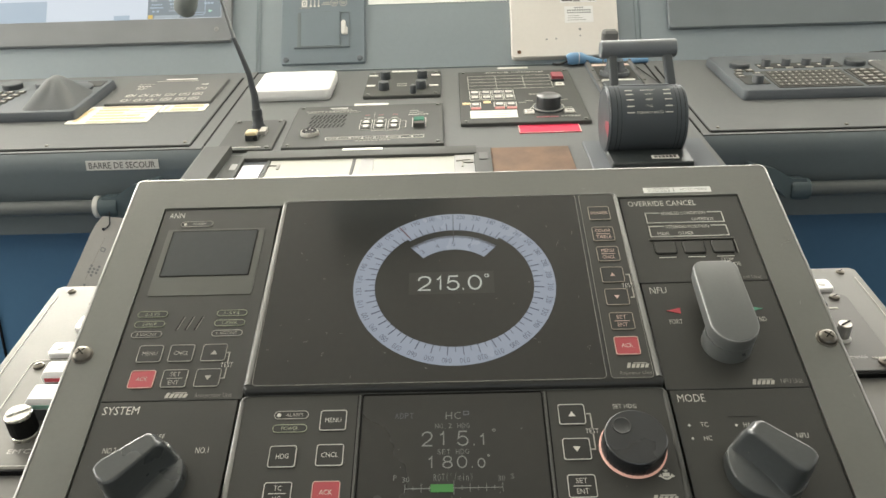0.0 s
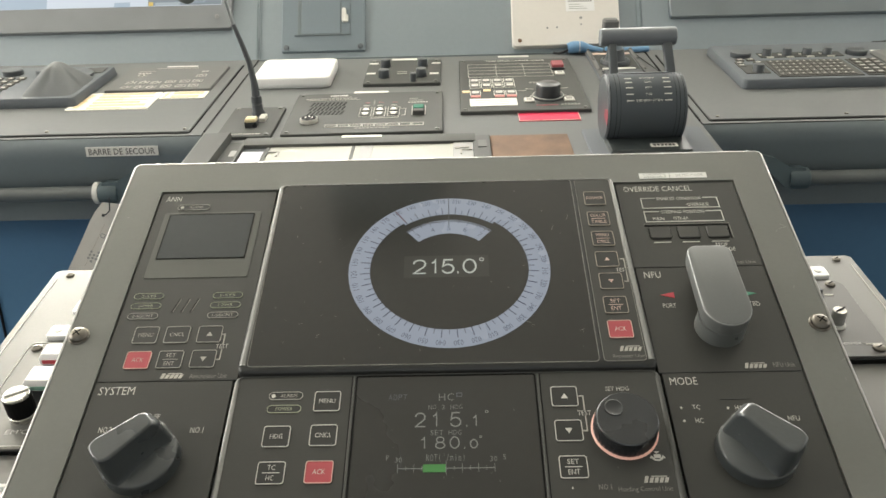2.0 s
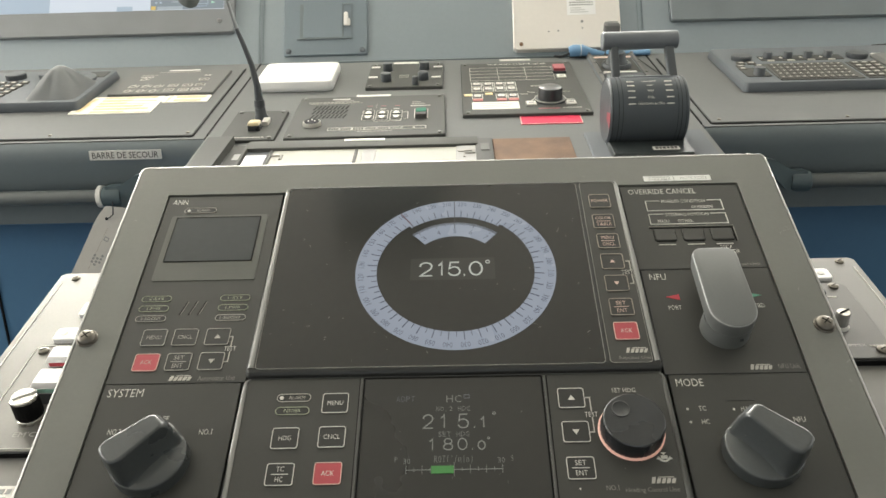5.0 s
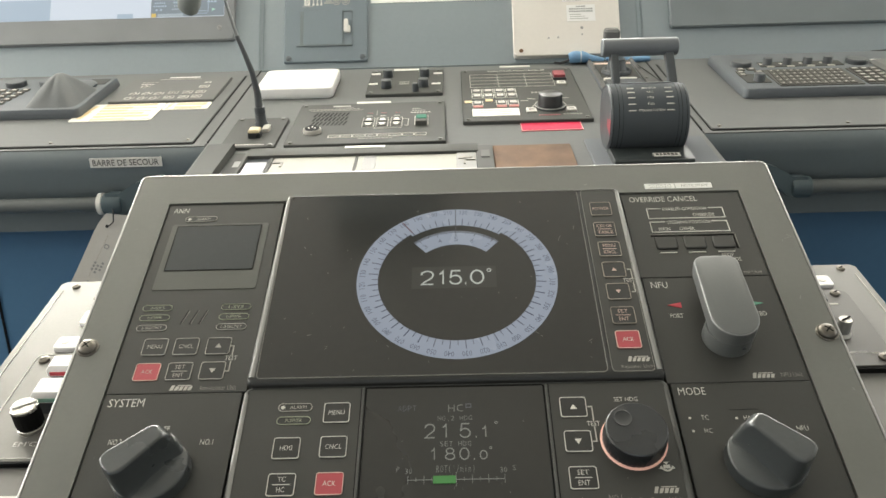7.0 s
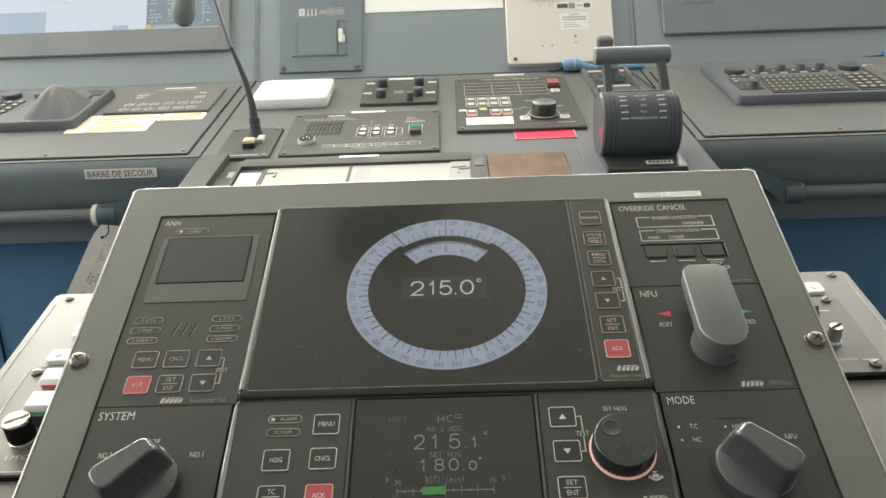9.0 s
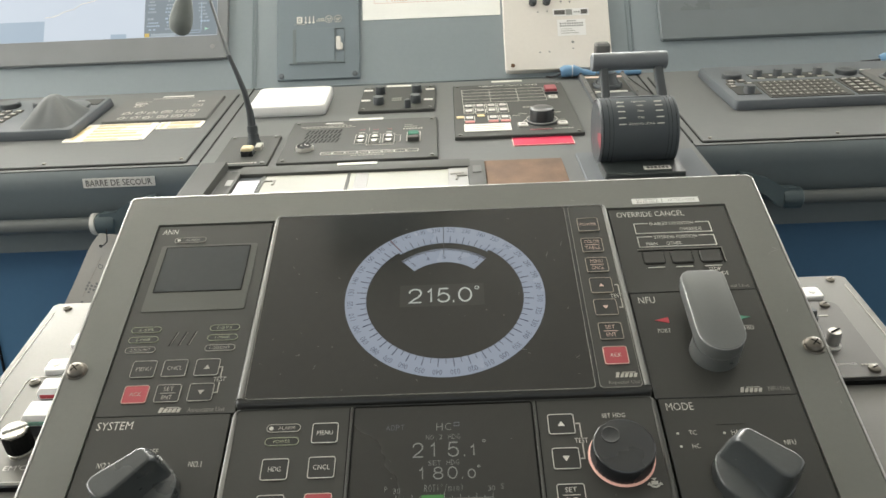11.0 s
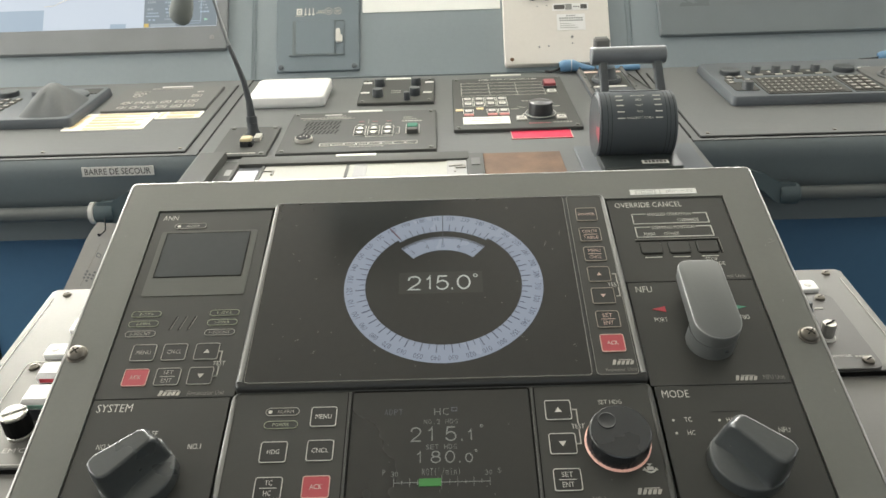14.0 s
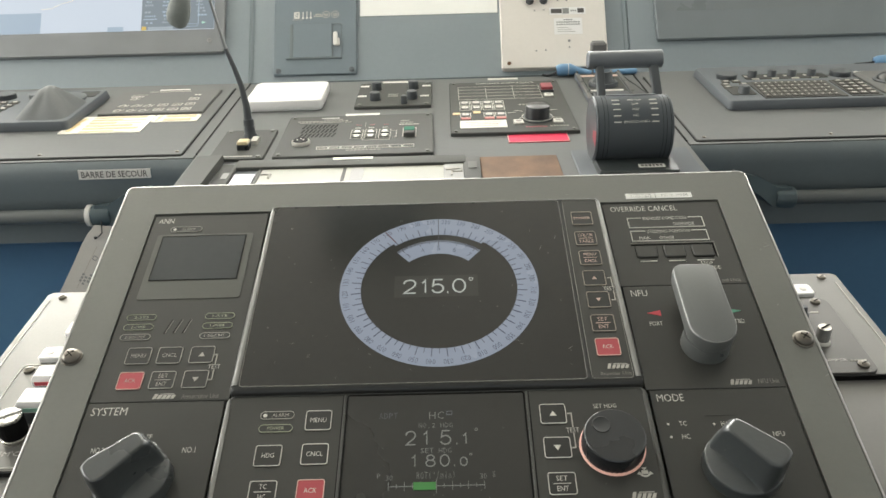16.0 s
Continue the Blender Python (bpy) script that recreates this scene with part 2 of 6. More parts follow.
# plug blue paled in the colour to look hazy
M_BLUEPLUG = node_mat("blue_plug_plastic", (0.15, 0.29, 0.47), 0.4, vary=0.1, bump=0.03)
M_CABLE = node_mat("black_cable", (0.02, 0.02, 0.022), 0.45, bump=0.05)
M_PALEBLUE = node_mat("pale_mauve_pad", (0.5, 0.49, 0.56), 0.5, vary=0.04, bump=0.0)
# cover grey lightened to carry the haze over the far desk
M_SKIN = node_mat("dark_grey_cover", (0.105, 0.112, 0.114), 0.6, vary=0.14, scale=30, bump=0.25)
M_CHART = node_mat("lit_chart_pale", (0.03, 0.03, 0.03), 0.2, emit=(0.64, 0.71, 0.79), power=0.82, bump=0.0)
M_CHARTBLUE = node_mat("lit_chart_blue", (0.03, 0.03, 0.03), 0.2, emit=(0.40, 0.50, 0.60), power=0.8, bump=0.0)
M_CHARTDARK = node_mat("lit_chart_menu", (0.03, 0.03, 0.03), 0.2, emit=(0.21, 0.255, 0.285), power=0.8, bump=0.0)
M_CHARTMID = node_mat("lit_menu_text", (0.03, 0.03, 0.03), 0.2, emit=(0.37, 0.43, 0.47), power=0.8, bump=0.0)
M_CHARTYEL = node_mat("lit_chart_yellow", (0.03, 0.03, 0.03), 0.2, emit=(0.7, 0.5, 0.12), power=0.8, bump=0.0)
M_MONITOR = node_mat("monitor_bezel", (0.185, 0.193, 0.202), 0.42, vary=0.08, bump=0.05)
M_BLANKBEZEL = node_mat("blue_grey_bezel", (0.165, 0.187, 0.2), 0.42, vary=0.06, bump=0.05)
M_DARKSCREEN = node_mat("dark_screen_glass", (0.165, 0.185, 0.195), 0.3, vary=0.06, bump=0.0)
M_WALL = node_mat("pale_wall_panel", (0.33, 0.33, 0.31), 0.6, vary=0.05, scale=3, bump=0.1)
M_CEIL = node_mat("off_white_ceiling_panel", (0.8, 0.785, 0.715), 0.6, vary=0.05, scale=3, bump=0.1)
M_FLOOR = node_mat("dark_blue_floor_covering", (0.03, 0.055, 0.09), 0.6, vary=0.15, scale=6, bump=0.2)


# ---------- building helpers ----------
def outline(w, h, r, seg=4):
    """Corner points of a rounded rectangle about the origin, anticlockwise."""
    r = min(r, w / 2 - 1e-6, h / 2 - 1e-6)
    if r <= 0:
        return [(w / 2, h / 2), (-w / 2, h / 2), (-w / 2, -h / 2), (w / 2, -h / 2)]
    pts = []
    for k, (sx, sy) in enumerate(((1, 1), (-1, 1), (-1, -1), (1, -1))):
        for i in range(seg + 1):
            a = (k + i / seg) * math.pi / 2
            pts.append((sx * (w / 2 - r) + r * math.cos(a), sy * (h / 2 - r) + r * math.sin(a)))
    return pts


def loft(bm, rings, close_top=True, close_bottom=True):
    """Skin a stack of equal-length rings of points."""
    loops = [[bm.verts.new(p) for p in ring] for ring in rings]
    n = len(loops[0])
    for a, b in zip(loops, loops[1:]):
        for i in range(n):
            bm.faces.new((a[i], a[(i + 1) % n], b[(i + 1) % n], b[i]))
    if close_bottom:
        bm.faces.new(list(reversed(loops[0])))
    if close_top:
        bm.faces.new(loops[-1])
    return bm


def slab(x, y, w, h, z0, z1, r=0.0, edge=0.0, seg=4, bm=None):
    """A rounded plate with a chamfered top edge."""
    bm = bm or bmesh.new()
    def ring(ins, z):
        return [(x + px, y + py, z) for px, py in outline(w - 2 * ins, h - 2 * ins, max(r - ins, 0) if r else 0, seg)]
    rings = [ring(0, z0), ring(0, z1 - edge)]
    if edge:
        rings.append(ring(edge, z1))
    return loft(bm, rings)


def hoop(x, y, w, h, z0, z1, r, t, seg=4, bm=None):
    """A rounded rectangular line of width t, standing from z0 to z1."""
    bm = bm or bmesh.new()
    out, inn = outline(w, h, r, seg), outline(w - 2 * t, h - 2 * t, max(r - t, 0.00005), seg)
    if len(out) != len(inn):
        out = outline(w, h, 0.0001, seg)
        inn = outline(w - 2 * t, h - 2 * t, 0.0001, seg)
    vs = [[bm.verts.new((x + px, y + py, z)) for px, py in pts] for pts, z in ((out, z0), (out, z1), (inn, z1), (inn, z0))]
    n = len(out)
    for a, b in zip(vs, vs[1:]):
        for i in range(n):
            bm.faces.new((a[i], a[(i + 1) % n], b[(i + 1) % n], b[i]))
    return bm


def turned(x, y, profile, seg=32, bm=None, cap=True):
    """A body of revolution about z; profile: (radius, z) from the bottom up."""
    bm = bm or bmesh.new()
    rings = [[(x + r * math.cos(2 * math.pi * i / seg), y + r * math.sin(2 * math.pi * i / seg), z) for i in range(seg)] for r, z in profile]
    return loft(bm, rings, cap, cap)


def box(x0, x1, y0, y1, z0, z1, bevel=0.0, bm=None):
    bm = bm or bmesh.new()
    made = bmesh.ops.create_cube(bm, size=1, matrix=Matrix.LocRotScale(((x0 + x1) / 2, (y0 + y1) / 2, (z0 + z1) / 2), None, (x1 - x0, y1 - y0, z1 - z0)))
    if bevel:
        edges = list({e for v in made["verts"] for e in v.link_edges})
        bmesh.ops.bevel(bm, geom=edges, offset=bevel, segments=2, profile=0.6, affect="EDGES")
    return bm


def prism(points, x0, x1, bm=None):
    """A side profile of (y, z) points, drawn out along x."""
    bm = bm or bmesh.new()
    return loft(bm, [[(x0, y, z) for y, z in points], [(x1, y, z) for y, z in points]])


def tube(points, radii, seg=12, bm=None):
    """A round rod through points, with a radius at each."""
    bm = bm or bmesh.new()
    pts = [Vector(p) for p in points]
    rings, side = [], None
    for i, p in enumerate(pts):
        d = (pts[min(i + 1, len(pts) - 1)] - pts[max(i - 1, 0)]).normalized()
        side = (side - d * side.dot(d)).normalized() if side else d.orthogonal().normalized()
        up = d.cross(side)
        r = radii[i] if isinstance(radii, (list, tuple)) else radii
        rings.append([p + r * (math.cos(2 * math.pi * k / seg) * side + math.sin(2 * math.pi * k / seg) * up) for k in range(seg)])
    return loft(bm, rings)


def arc_band(x, y, r0, r1, a0, a1, z0, z1, steps=64, bm=None):
    """A flat band between two radii; angles in degrees clockwise from straight up."""
    bm = bm or bmesh.new()
    full = abs(a1 - a0) >= 360
    rows = []
    for i in range(steps + (0 if full else 1)):
        a = radians(a0 + (a1 - a0) * i / steps)
        s, c = math.sin(a), math.cos(a)
        rows.append([bm.verts.new((x + r * s, y + r * c, z)) for r, z in ((r0, z0), (r0, z1), (r1, z1), (r1, z0))])
    n = len(rows)
    for i in range(n if full else n - 1):
        p, q = rows[i], rows[(i + 1) % n]
        for k in range(4):
            bm.faces.new((p[k], q[k], q[(k + 1) % 4], p[(k + 1) % 4]))
    if not full:
        bm.faces.new(rows[0])
        bm.faces.new(list(reversed(rows[-1])))
    return bm


def tick(x, y, r0, r1, angle, w, z0, z1, bm):
    a = radians(angle)
    s, c = math.sin(a), math.cos(a)
    low, top = [], []
    for r, k in ((r0, -1), (r0, 1), (r1, 1), (r1, -1)):
        px, py = x + r * s + k * w / 2 * c, y + r * c - k * w / 2 * s
        low.append((px, py, z0))
        top.append((px, py, z1))
    return loft(bm, [low, top])


def stroke(points, w, z0, z1, bm=None):
    """A printed line through flat points."""
    bm = bm or bmesh.new()
    for (ax, ay), (bx, by) in zip(points, points[1:]):
        d = Vector((bx - ax, by - ay))
        n = Vector((-d.y, d.x)).normalized() * w / 2
        e = d.normalized() * w / 2
        quad = [(ax - e.x + n.x, ay - e.y + n.y), (ax - e.x - n.x, ay - e.y - n.y), (bx + e.x - n.x, by + e.y - n.y), (bx + e.x + n.x, by + e.y + n.y)]
        loft(bm, [[(*q, z0) for q in quad], [(*q, z1) for q in quad]])
    return bm


def ribbon(points, w, z0, z1, closed=False, bm=None):
    """A drawn line of even width with mitred bends."""
    bm = bm or bmesh.new()
    P = [Vector(p) for p in points]
    n = len(P)
    left, right = [], []
    for i, p in enumerate(P):
        a = P[i - 1] if closed or i else p
        b = P[(i + 1) % n] if closed or i < n - 1 else p
        u, v = (p - a), (b - p)
        u = u.normalized() if u.length > 1e-9 else v.normalized()
        v = v.normalized() if v.length > 1e-9 else u
        m = (Vector((-u.y, u.x)) + Vector((-v.y, v.x)))
        m = m.normalized() if m.length > 1e-6 else Vector((-u.y, u.x))
        k = w / 2 / max(m.dot(Vector((-u.y, u.x))), 0.45)
        left.append(p + m * k)
        right.append(p - m * k)
    rows = [[bm.verts.new((*q, z)) for q in side] for side, z in ((left, z0), (left, z1), (right, z1), (right, z0))]
    for a, b in zip(rows, rows[1:]):
        for i in range(n if closed else n - 1):
            bm.faces.new((a[i], a[(i + 1) % n], b[(i + 1) % n], b[i]))
    return bm


def band(path, widths, profile):
    """A moulded strip along an open flat path: at each point the profile of (share of the width, height) is laid off to the path's right."""
    P = [Vector(p) for p in path]
    rings = []
    for i, p in enumerate(P):
        d = (P[min(i + 1, len(P) - 1)] - P[max(i - 1, 0)]).normalized()
        n = Vector((d.y, -d.x))
        rings.append([(p.x + n.x * widths[i] * f, p.y + n.y * widths[i] * f, z) for f, z in profile])
    return loft(bmesh.new(), rings)


def three_sides(hw_low, hw_top, y_low, y_top, r, wide, thin, steps=6):
    """Path and widths of a rim that climbs one side, rounds two corners and comes down the other side."""
    path, widths = [(-hw_low, y_low), (-hw_top, y_top - r)], [wide, wide * 0.72]
    for k in range(1, steps + 1):
        a = math.pi / 2 * k / steps
        path.append((-hw_top + r - r * math.cos(a), y_top - r + r * math.sin(a)))
        widths.append(wide * 0.72 + (thin - wide * 0.72) * k / steps)
    return path + [(-x, y) for x, y in reversed(path)], widths + widths[::-1]


def rounded(corners, seg=5):
    """A closed outline with a radius at each (x, y, radius) corner."""
    pts, n = [], len(corners)
    for i, (x, y, r) in enumerate(corners):
        p = Vector((x, y))
        a = (Vector(corners[i - 1][:2]) - p).normalized()
        b = (Vector(corners[(i + 1) % n][:2]) - p).normalized()
        half = a.angle(b) / 2
        reach = r / math.tan(half)
        c = p + (a + b).normalized() * (r / math.sin(half))
        u, v = p + a * reach - c, p + b * reach - c
        turn = u.angle_signed(v)
        for k in range(seg + 1):
            q = Matrix.Rotation(-turn * k / seg, 2) @ u
            pts.append((c.x + q.x, c.y + q.y))
    return pts


def oval(cx, cy, rx, ry, n=20):
    return [(cx + rx * math.cos(2 * math.pi * i / n), cy + ry * math.sin(2 * math.pi * i / n)) for i in range(n)]


FIGURES = {
    "1": [([(0.0, 0.76), (0.28, 0.82), (0.5, 1.0), (0.5, 0.0)], False)],
    "2": [([(0.04, 0.7), (0.1, 0.88), (0.3, 0.98), (0.55, 1.0), (0.8, 0.93), (0.93, 0.76), (0.88, 0.56), (0.7, 0.4), (0.35, 0.2), (0.08, 0.0), (0.96, 0.0)], False)],
    "5": [([(0.88, 1.0), (0.2, 1.0), (0.1, 0.5), (0.28, 0.61), (0.52, 0.65), (0.78, 0.57), (0.93, 0.38), (0.9, 0.18), (0.72, 0.03), (0.45, -0.01), (0.2, 0.05), (0.04, 0.22)], False)],
    "8": [(oval(0.5, 0.76, 0.38, 0.24), True), (oval(0.5, 0.27, 0.46, 0.27), True)],
    "0": [(oval(0.5, 0.5, 0.47, 0.5, 26), True)],
    ".": [([(0.35, 0.02), (0.65, 0.02)], False)]}


def figures(cells, y, h, line, z, material, parent, name):
    """Drawn numerals: cells of (character, left, right, height share) standing on the line y."""
    bm = bmesh.new()
    for ch, x0, x1, f in cells:
        for pts, closed in FIGURES[ch]:
            ribbon([(x0 + (x1 - x0) * px, y + h * f * py) for px, py in pts], line if ch != "." else line * 1.5, z - 0.0002, z, closed, bm)
    return part(name, bm, material, parent)


def finish(name, bm, material, sharp=35):
    bmesh.ops.recalc_face_normals(bm, faces=bm.faces)
    me = bpy.data.meshes.new(name)
    bm.to_mesh(me)
    bm.free()
    me.polygons.foreach_set("use_smooth", [True] * len(me.polygons))
    me.set_sharp_from_angle(angle=radians(sharp))
    me.materials.append(material)
    return me


SHIFT = {}


def thing(name, m, label, category, group="", at=(0, 0, 0), kind=""):
    """An empty at `at` of the frame m; its parts are built in the frame's own coordinates."""
    ob = new(name)
    ob.empty_display_size = 0.03
    ob.matrix_world = m @ Matrix.Translation(at)
    SHIFT[ob.name] = Matrix.Translation([-c for c in at])
    return tagged(ob, label, category, group, kind)


def part(name, bm, material, parent, label="", sharp=35):
    ob = new(name, bm if isinstance(bm, bpy.types.Mesh) else finish(name, bm, material, sharp))
    ob.parent = parent
    if parent.name in SHIFT:
        ob.matrix_basis = SHIFT[parent.name]
    return tagged(ob, label)


def single(name, bm, material, m, label, category, group="", kind="", sharp=35):
    """A thing that is one plain mesh."""
    ob = new(name, finish(name, bm, material, sharp))
    ob.matrix_world = m
    return tagged(ob, label, category, group, kind)


LETTERS = {}


def text(words, x, y, w, h, z, material, parent, name="lettering", turn=0.0, thin=-0.006):
    """Lettering that fills a field of w by h about (x, y)."""
    key = (words, material.name, thin)
    if key not in LETTERS:
        cu = bpy.data.curves.new("lettering", "FONT")
        cu.body, cu.resolution_u, cu.fill_mode, cu.offset = words, 2, "FRONT", thin
        tmp = new("lettering_source", cu)
        bpy.context.view_layer.update()
        me = bpy.data.meshes.new_from_object(tmp.evaluated_get(bpy.context.evaluated_depsgraph_get()))
        bpy.data.objects.remove(tmp)
        co = np.empty(len(me.vertices) * 3)
        me.vertices.foreach_get("co", co)
        co = co.reshape(-1, 3)
        lo, hi = co.min(0), co.max(0)
        co -= (lo + hi) / 2
        co[:, :2] /= np.maximum((hi - lo)[:2], 1e-6)
        co[:, 2] = 0
        me.vertices.foreach_set("co", co.ravel())
        me.materials.clear()
        me.materials.append(material)
        me.update()
        LETTERS[key] = me
    ob = new(name, LETTERS[key])
    ob.parent = parent
    local = Matrix.Translation((x, y, z)) @ Matrix.Rotation(radians(turn), 4, "Z") @ Matrix.Diagonal((w, h, 1, 1))
    ob.matrix_basis = (SHIFT[parent.name] if parent.name in SHIFT else Matrix.Identity(4)) @ local
    return ob


NARROW = {".": (0.22, 0.14, 0), "(": (0.4, 1.2, 0.5), ")": (0.4, 1.2, 0.5), "/": (0.6, 1.1, 0.5), "\u00b0": (0.4, 0.4, 0.85), "i": (0.2, 0.95, 0.5), "m": (1, 0.7, 0.35), "n": (0.8, 0.7, 0.35), "1": (0.5, 1, 0.5)}


def spaced(words, x, y, w, h, z, material, parent):
    """Screen lettering in cells of one width."""
    step = w / len(words)
    for k, ch in enumerate(words):
        if ch != " ":
            fw, fh, up = NARROW.get(ch, (1, 1, 0.5))
            text(ch, x - w / 2 + step * (k + 0.5), y + h * (up - 0.5), step * 0.74 * fw, h * fh, z, material, parent, "screen_text", thin=-0.014)


PANEL = pose(0, 0, 1.10, 28)            # steering panel face: x across, y up the slope, from the units' top edge
DESK = pose(0, 0.58, 1.0515, 10.37)     # console desk: y from its front edge up the slope
UPRIGHT = pose(0, 0.994, 1.127, 62)     # console back panel: y up from the desk's back edge
WING = pose(0, 0.121, 0.991, 13)        # side wings of the steering stand: y from their back edge

# ---------- wheelhouse shell ----------
def shell_wall(name, bm, material, label):
    return tagged(new(name, finish(name, bm, material)), label, "wall", kind="structure")


def wall_with_window(name, axis, at, thick, lo, hi, gap_lo, gap_hi, sill, head, label):
    """A wall along x or y with one long window band cut through it."""
    bm = bmesh.new()
    def piece(a, b, z0, z1):
        if axis == "x":
            box(a, b, at, at + thick, z0, z1, bm=bm)
        else:
            box(at, at + thick, a, b, z0, z1, bm=bm)
    piece(lo, hi, 0, sill)
    piece(lo, hi, head, 2.4)
    piece(lo, gap_lo, sill, head)
    piece(gap_hi, hi, sill, head)
    return shell_wall(name, bm, M_WALL, label)


tagged(new("floor", finish("floor", box(-3.1, 3.1, -3.1, 2.2, -0.1, 0), M_FLOOR)), "dark blue wheelhouse floor covering", "floor", kind="structure")
tagged(new("ceiling", finish("ceiling", box(-3.1, 3.1, -3.1, 2.2, 2.4, 2.5), M_CEIL)), "off-white panelled wheelhouse ceiling", "ceiling", kind="structure")
wall_with_window("wall_front", "x", 2.1, 0.1, -3.1, 3.1, -2.6, 2.6, 1.55, 2.3, "pale front wall with a long window band")
wall_with_window("wall_aft", "x", -3.1, 0.1, -3.1, 3.1, -1.6, 1.6, 1.3, 2.2, "pale aft wall with a window band")
wall_with_window("wall_port", "y", -3.1, 0.1, -3.0, 2.1, -1.1, 1.5, 1.3, 2.2, "pale side wall with a window band")
wall_with_window("wall_starboard", "y", 3.0, 0.1, -3.0, 2.1, -1.1, 1.5, 1.3, 2.2, "pale side wall with a window band")
single("sea", box(-400, 400, -400, 400, -14.2, -14), M_SEA, pose(0, 0, 0), "grey blue sea surface below the ship", "sea", kind="structure")


# unseen panel added on the ceiling above the stand, to darken the display glass's reflection
over = thing("overhead_reflection_panel", pose(0, 0, 0), "unseen blue-grey panel added on the ceiling for its reflection", "housing", at=(-0.18, 0.7, 2.4))
part("case", box(-0.31, -0.045, 0.38, 0.80, 2.372, 2.399, 0.006), M_HOUSING, over)
part("face", box(-0.30, -0.055, 0.39, 0.79, 2.366, 2.3722, 0.002), M_HOUSING, over)


# ---------- consoles ----------
def desk_profile(front):
    """Side profile of one console module's desk slab, in world y and z."""
    a = radians(10.37)
    def at(s, n=0.0):
        return (0.58 + s * math.cos(a) - n * math.sin(a), 1.0515 + s * math.sin(a) + n * math.cos(a))
    return [at(front), at(0.425), at(0.425, -0.03), at(front + 0.01, -0.03)]


def console(name, x0, x1, label, front, lead):
    c = thing(name, pose(0, 0, 0), label, "console", "bridge console modules", at=((x0 + x1) / 2, 0.9, 0))
    g = 0.0015
    part("desk_top", prism(desk_profile(front), x0 + g, x1 - g), M_DESK, c)
    a = radians(62)
    up = [(0.9943, 1.127), (0.9943 + 0.34 * math.cos(a), 1.127 + 0.34 * math.sin(a)), (1.45, 1.127 + 0.34 * math.sin(a)), (1.45, 1.09), (0.999, 1.09)]
    part("back_panel", prism(up, x0 + 0.0004, x1 - 0.0004), M_UPRIGHT, c)
    part("cabinet_top", box(x0 + 0.004, x1 - 0.004, 1.012, 1.449, 1.0, 1.0895), M_UPRIGHT, c)
    part("cabinet", box(x0 + 0.004, x1 - 0.004, lead, 1.45, 0.0, 1.0), M_BLUE, c, "dark blue lower cabinet")
    return c


left_console = console("bridge_console", -1.30, -0.385, "grey console module with a sloped desk and raised back panel", -0.006, 0.66)
right_console = console("bridge_console", 0.385, 1.30, "grey console module with a sloped desk and raised back panel", -0.006, 0.66)
mid_console = console("centre_console", -0.385, 0.385, "grey centre console running forward to the steering stand", -0.20, 0.42)


def fascia(c, x0, x1):
    """The rolled front of a side desk and the dark recess under it."""
    prof = [(0.580, 1.050), (0.574, 1.044), (0.570, 1.034), (0.571, 1.02), (0.578, 0.99), (0.586, 0.968), (0.60, 0.955), (0.60, 0.915), (0.67, 0.915), (0.67, 1.03), (0.60, 1.04)]
    part("fascia", prism([(y - 0.006, z - 0.0011) for y, z in prof], x0, x1), M_FASCIA, c, "dark rolled front edge under the desk")


part("door_joint", box(-0.8110, -0.8075, 0.6572, 0.6602, 0.08, 0.905), M_SEAM, left_console)
fascia(left_console, -1.298, -0.387)
fascia(right_console, 0.387, 1.298)
# inset cover sheets on the side desks, with a fine joint round them
for c, x0, x1 in ((left_console, -1.28, -0.4080), (right_console, 0.4005, 1.28)):
    prof_bm = slab((x0 + x1) / 2, 0.193, x1 - x0, 0.376, 0.0, 0.003, 0.004, 0.0008)
    prof_bm.transform(DESK)
    part("cover_sheet", prof_bm, M_DESK, c)
    gap = hoop((x0 + x1) / 2, 0.193, x1 - x0 + 0.0044, 0.3804, 0.0, 0.0012, 0.005, 0.0022)
    gap.transform(DESK)
    part("cover_gap", gap, M_SEAM, c)
    for sx in ((-0.636, -0.417) if c is left_console else (0.414, 0.612, 0.9)):
        b = turned(sx, 0.016, [(0.003, 0.0028), (0.003, 0.0042), (0.002, 0.0048)], 12)
        b.transform(DESK)
        part("cover_screw", b, M_STEEL, c)
